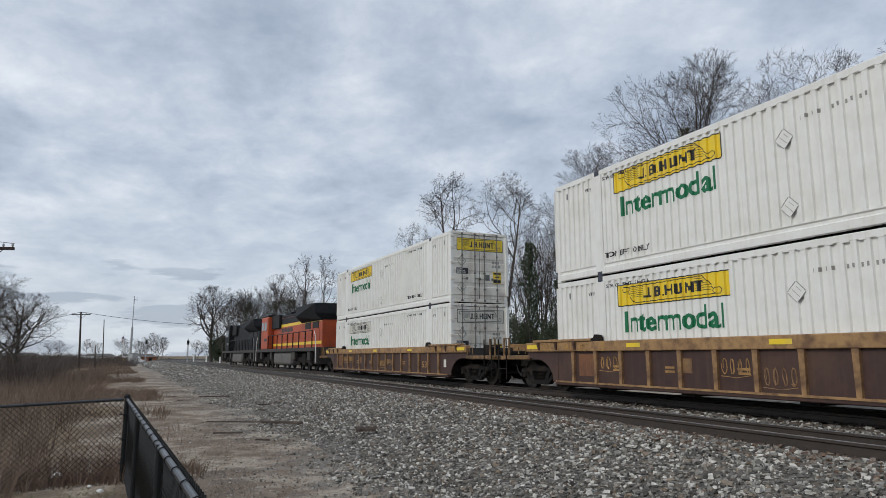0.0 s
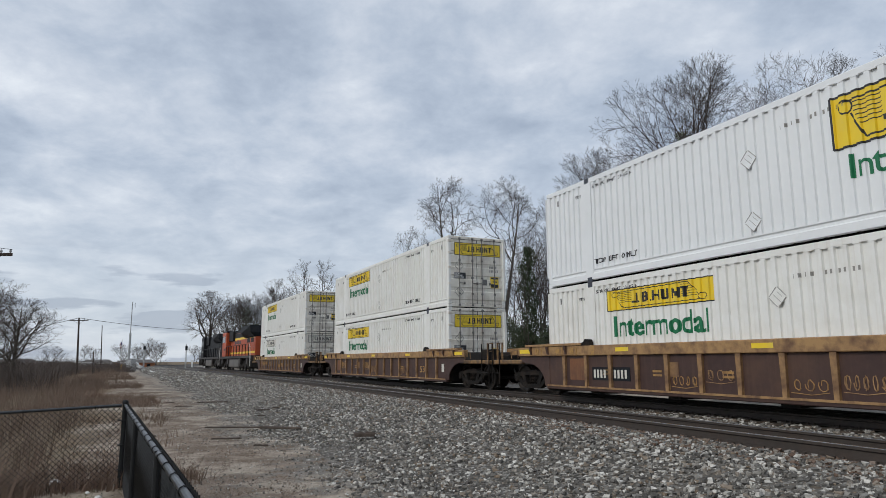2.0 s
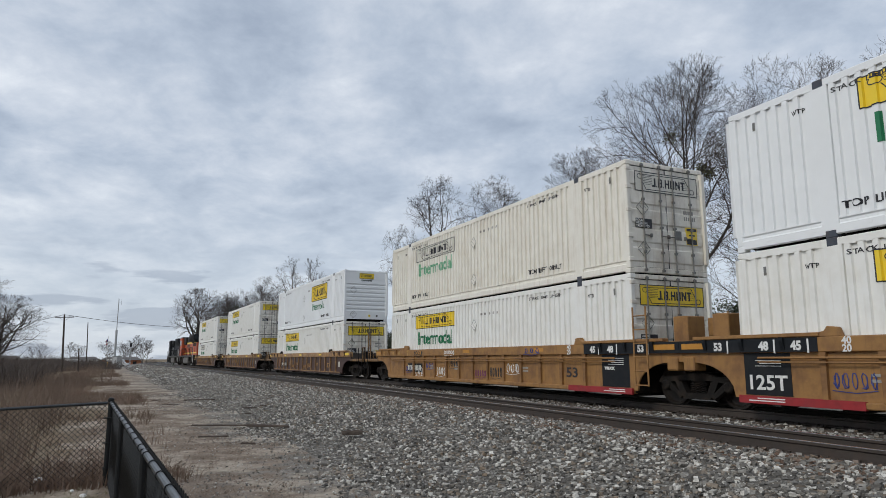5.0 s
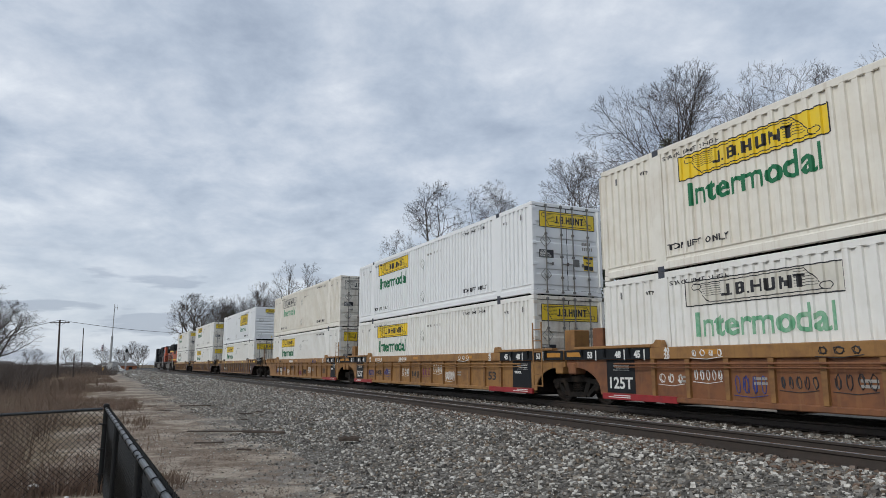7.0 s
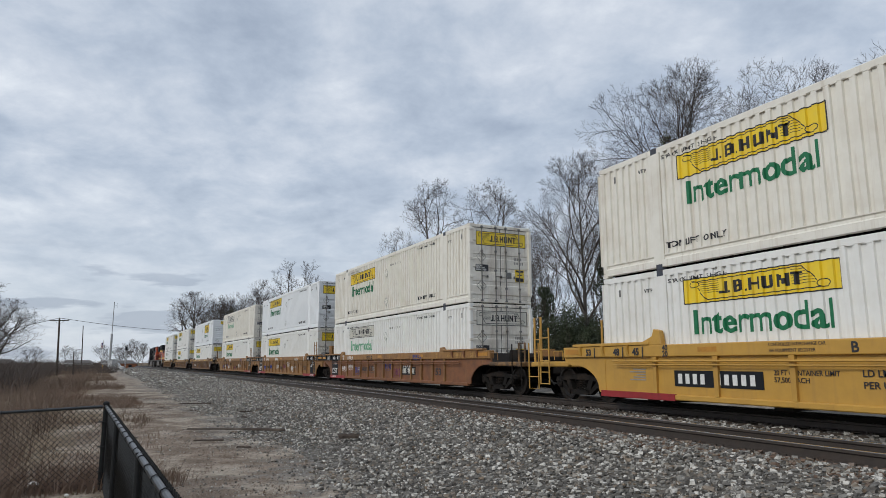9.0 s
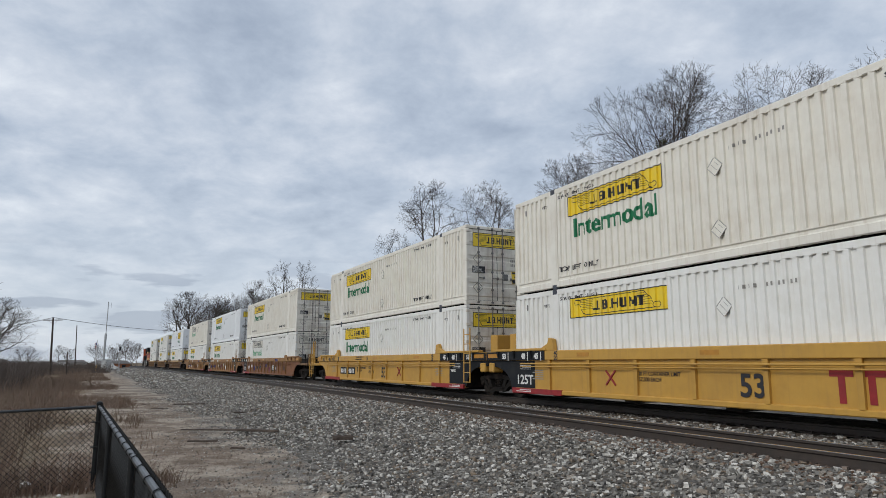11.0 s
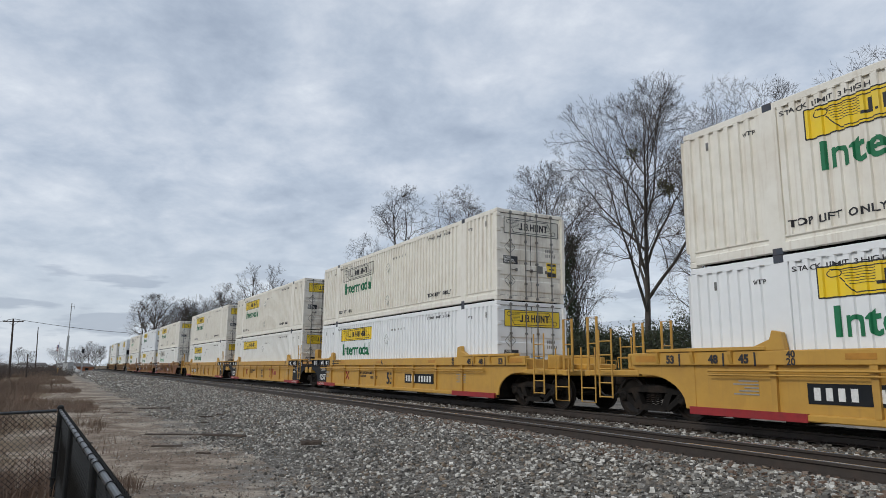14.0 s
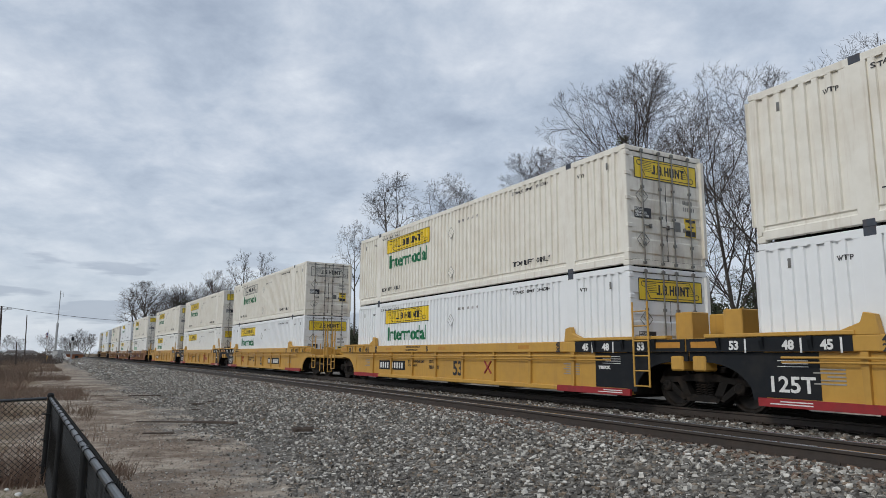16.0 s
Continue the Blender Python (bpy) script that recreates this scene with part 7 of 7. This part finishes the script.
    for x, y, h in ((-47.2, 128.8, 1.9), (-43.9, 126.2, 1.7), (-41.5, 126.6, 1.4)):
        t = thing("marker_post", pose(x, y, 0.2), label="white marker post beside the tracks", category="post", group="marker posts")
        part("shaft", soft(boxes((-0.12, 0.12, -0.08, 0.08, -0.3, h)), 0.02), M["far_white"], t)
    house(-112, 178, 11, 6, 1.9, "brick", "low orange brick building across the field", 35)
    house(-104, 206, 8, 5, 1.9, "far_white", "small white house with a grey roof", 25)
    house(-88, 196, 10, 5, 1.8, "brick", "low brick house with a grey roof", 24)
    for x, y, a, mt in ((-86, 165, 40, "far_white"), (-80, 176, 10, "far_white"), (-116, 168, 30, "far_white"), (-84.5, 160, 160, "far_white")):
        parked_van(x, y, mt, a, "white van parked beyond the field")
    # an old pipe along the ballast's edge
    pts = [tuple(on_line(s, d)[:2]) + (0.2,) for s, d in ((150, 7.4), (156, 7.7), (163, 8.0), (172, 7.9), (182, 7.4))]
    tagged(part("old_pipe", tube(bmesh.new(), pts, 0.10, 8), M["far_white"]), "bent pale old pipe lying on the ballast", "pipe")


def plank(x, y, z, length, w, h, turn, label, name="plank", mat="wood", seed=0):
    rng = random.Random(seed)
    bm = bmesh.new()
    rings = []
    n = 7
    for i in range(n):
        u = (i / (n - 1) - 0.5) * length
        k = 0.75 + 0.3 * rng.random()
        off = rng.gauss(0, w * 0.08)
        rings.append([bm.verts.new((u + rng.gauss(0, 0.01), off + a * w * k / 2, b * h * k)) for a, b in ((-1, 0), (1, 0), (1.0, 0.7), (0.5, 1), (-0.6, 1), (-1, 0.6))])
    for a, b in zip(rings, rings[1:]):
        for j in range(6):
            bm.faces.new((a[j], a[(j + 1) % 6], b[(j + 1) % 6], b[j]))
    bm.faces.new(rings[0][::-1]), bm.faces.new(rings[-1])
    bmesh.ops.recalc_face_normals(bm, faces=bm.faces)
    ob = part(name, bm, M[mat])
    ob.matrix_basis = pose(x, y, z, 0, 0, turn)
    return tagged(ob, label, name.replace("_", " "))


def build_litter():
    plank(-5.3, 18.2, 0.05, 1.9, 0.12, 0.045, -4, "long weathered board lying on the dirt", seed=1)
    plank(-4.1, 17.6, 0.08, 1.1, 0.10, 0.06, -12, "broken weathered board on the dirt", seed=2)
    plank(-4.95, 15.9, 0.02, 0.65, 0.08, 0.04, 4, "short weathered board on the dirt", seed=3)
    plank(-1.6, 14.3, 0.24, 0.42, 0.15, 0.10, 8, "dark broken tie chunk on the gravel", "tie_chunk", seed=4)
    plank(1.46, 11.6, 0.33, 0.45, 0.10, 0.08, 18, "dark broken tie chunk on the gravel", "tie_chunk", seed=5)
    plank(2.1, 13.1, 0.42, 0.5, 0.09, 0.05, 5, "dark broken tie chunk near the rail", "tie_chunk", seed=6)
    plank(2.55, 8.7, 0.32, 0.26, 0.06, 0.05, 60, "small dark stick on the gravel", "stick", seed=7)
    plank(0.95, 12.6, 0.35, 0.42, 0.03, 0.04, -40, "thin dark stick on the gravel", "stick", seed=8)
    plank(-5.9, 23.6, 0.12, 0.9, 0.10, 0.05, 10, "weathered board on the gravel edge", seed=9)
    plank(-9.5, 28.5, 0.10, 1.2, 0.12, 0.05, 15, "weathered board on the gravel edge", seed=10)
    plank(3.9, 10.3, 0.44, 0.2, 0.1, 0.1, 35, "dark lump beside the rail", "tie_chunk", seed=11)
    rng = random.Random(8)
    for k in range(14):
        s, d = rng.uniform(56, 96), rng.uniform(7.4, 12.2)
        p = on_line(s, d)
        plank(p.x, p.y, max(bed_height(d), 0.0) + 0.01, rng.uniform(0.15, 0.5), rng.uniform(0.03, 0.09), 0.04, rng.uniform(0, 180), "small weathered scrap of wood on the ground", "wood_scrap", seed=20 + k)
    for x, y, r in ((-5.72, 10.35, 0.075), (-4.55, 9.3, 0.045), (-4.9, 9.7, 0.03), (-6.6, 10.4, 0.03)):
        bm = bmesh.new()
        bmesh.ops.create_icosphere(bm, subdivisions=2, radius=r)
        for v in bm.verts:
            v.co *= 1 + 0.25 * noise.noise(v.co * 30)
            v.co.z *= 0.7
        ob = part("crumpled_paper", bm, M["far_white"])
        ob.location = (x, y, r * 0.6 - 0.02)
        tagged(ob, "crumpled white scrap of paper on the grass", "litter", "litter")

# ---- building the setting ----
build_ground()
build_bed()
build_trees()
build_brush()
build_fence()
build_distance()
build_litter()
build_track(0.0, RAIL, "train's track of rusty rails on ballast")
build_track(SIDE2, RAIL2, "empty track of rusty rails with polished heads", 0.075)
scatter_stones("ballast_stones", "loose grey crushed stones on the ballast shoulder", 125000, 43, 112, 4.95, 9.8, 0.029, 3, 2.2)
scatter_stones("ballast_stones", "loose grey crushed stones between the tracks", 20000, 44, 100, 0.9, 3.2, 0.034, 4)
scatter_stones("ballast_stones", "grey crushed stones farther along the ballast", 15000, 100, 210, 4.9, 9.2, 0.07, 6, 1.5)
scatter_stones("ballast_stones", "brown-stained stones within the empty track", 6000, 44, 80, 3.3, 4.7, 0.03, 7, 0.0, "rust_stone")
scatter_stones("ballast_stones", "rust-brown stones along the tie ends", 9000, 44, 95, 4.78, 5.75, 0.026, 9, 0.0, "rust_stone")
scatter_stones("pebbles", "small grey pebbles scattered over the dirt", 26000, 45, 85, 8.0, 12.8, 0.0135, 5, 3.0)

motions()
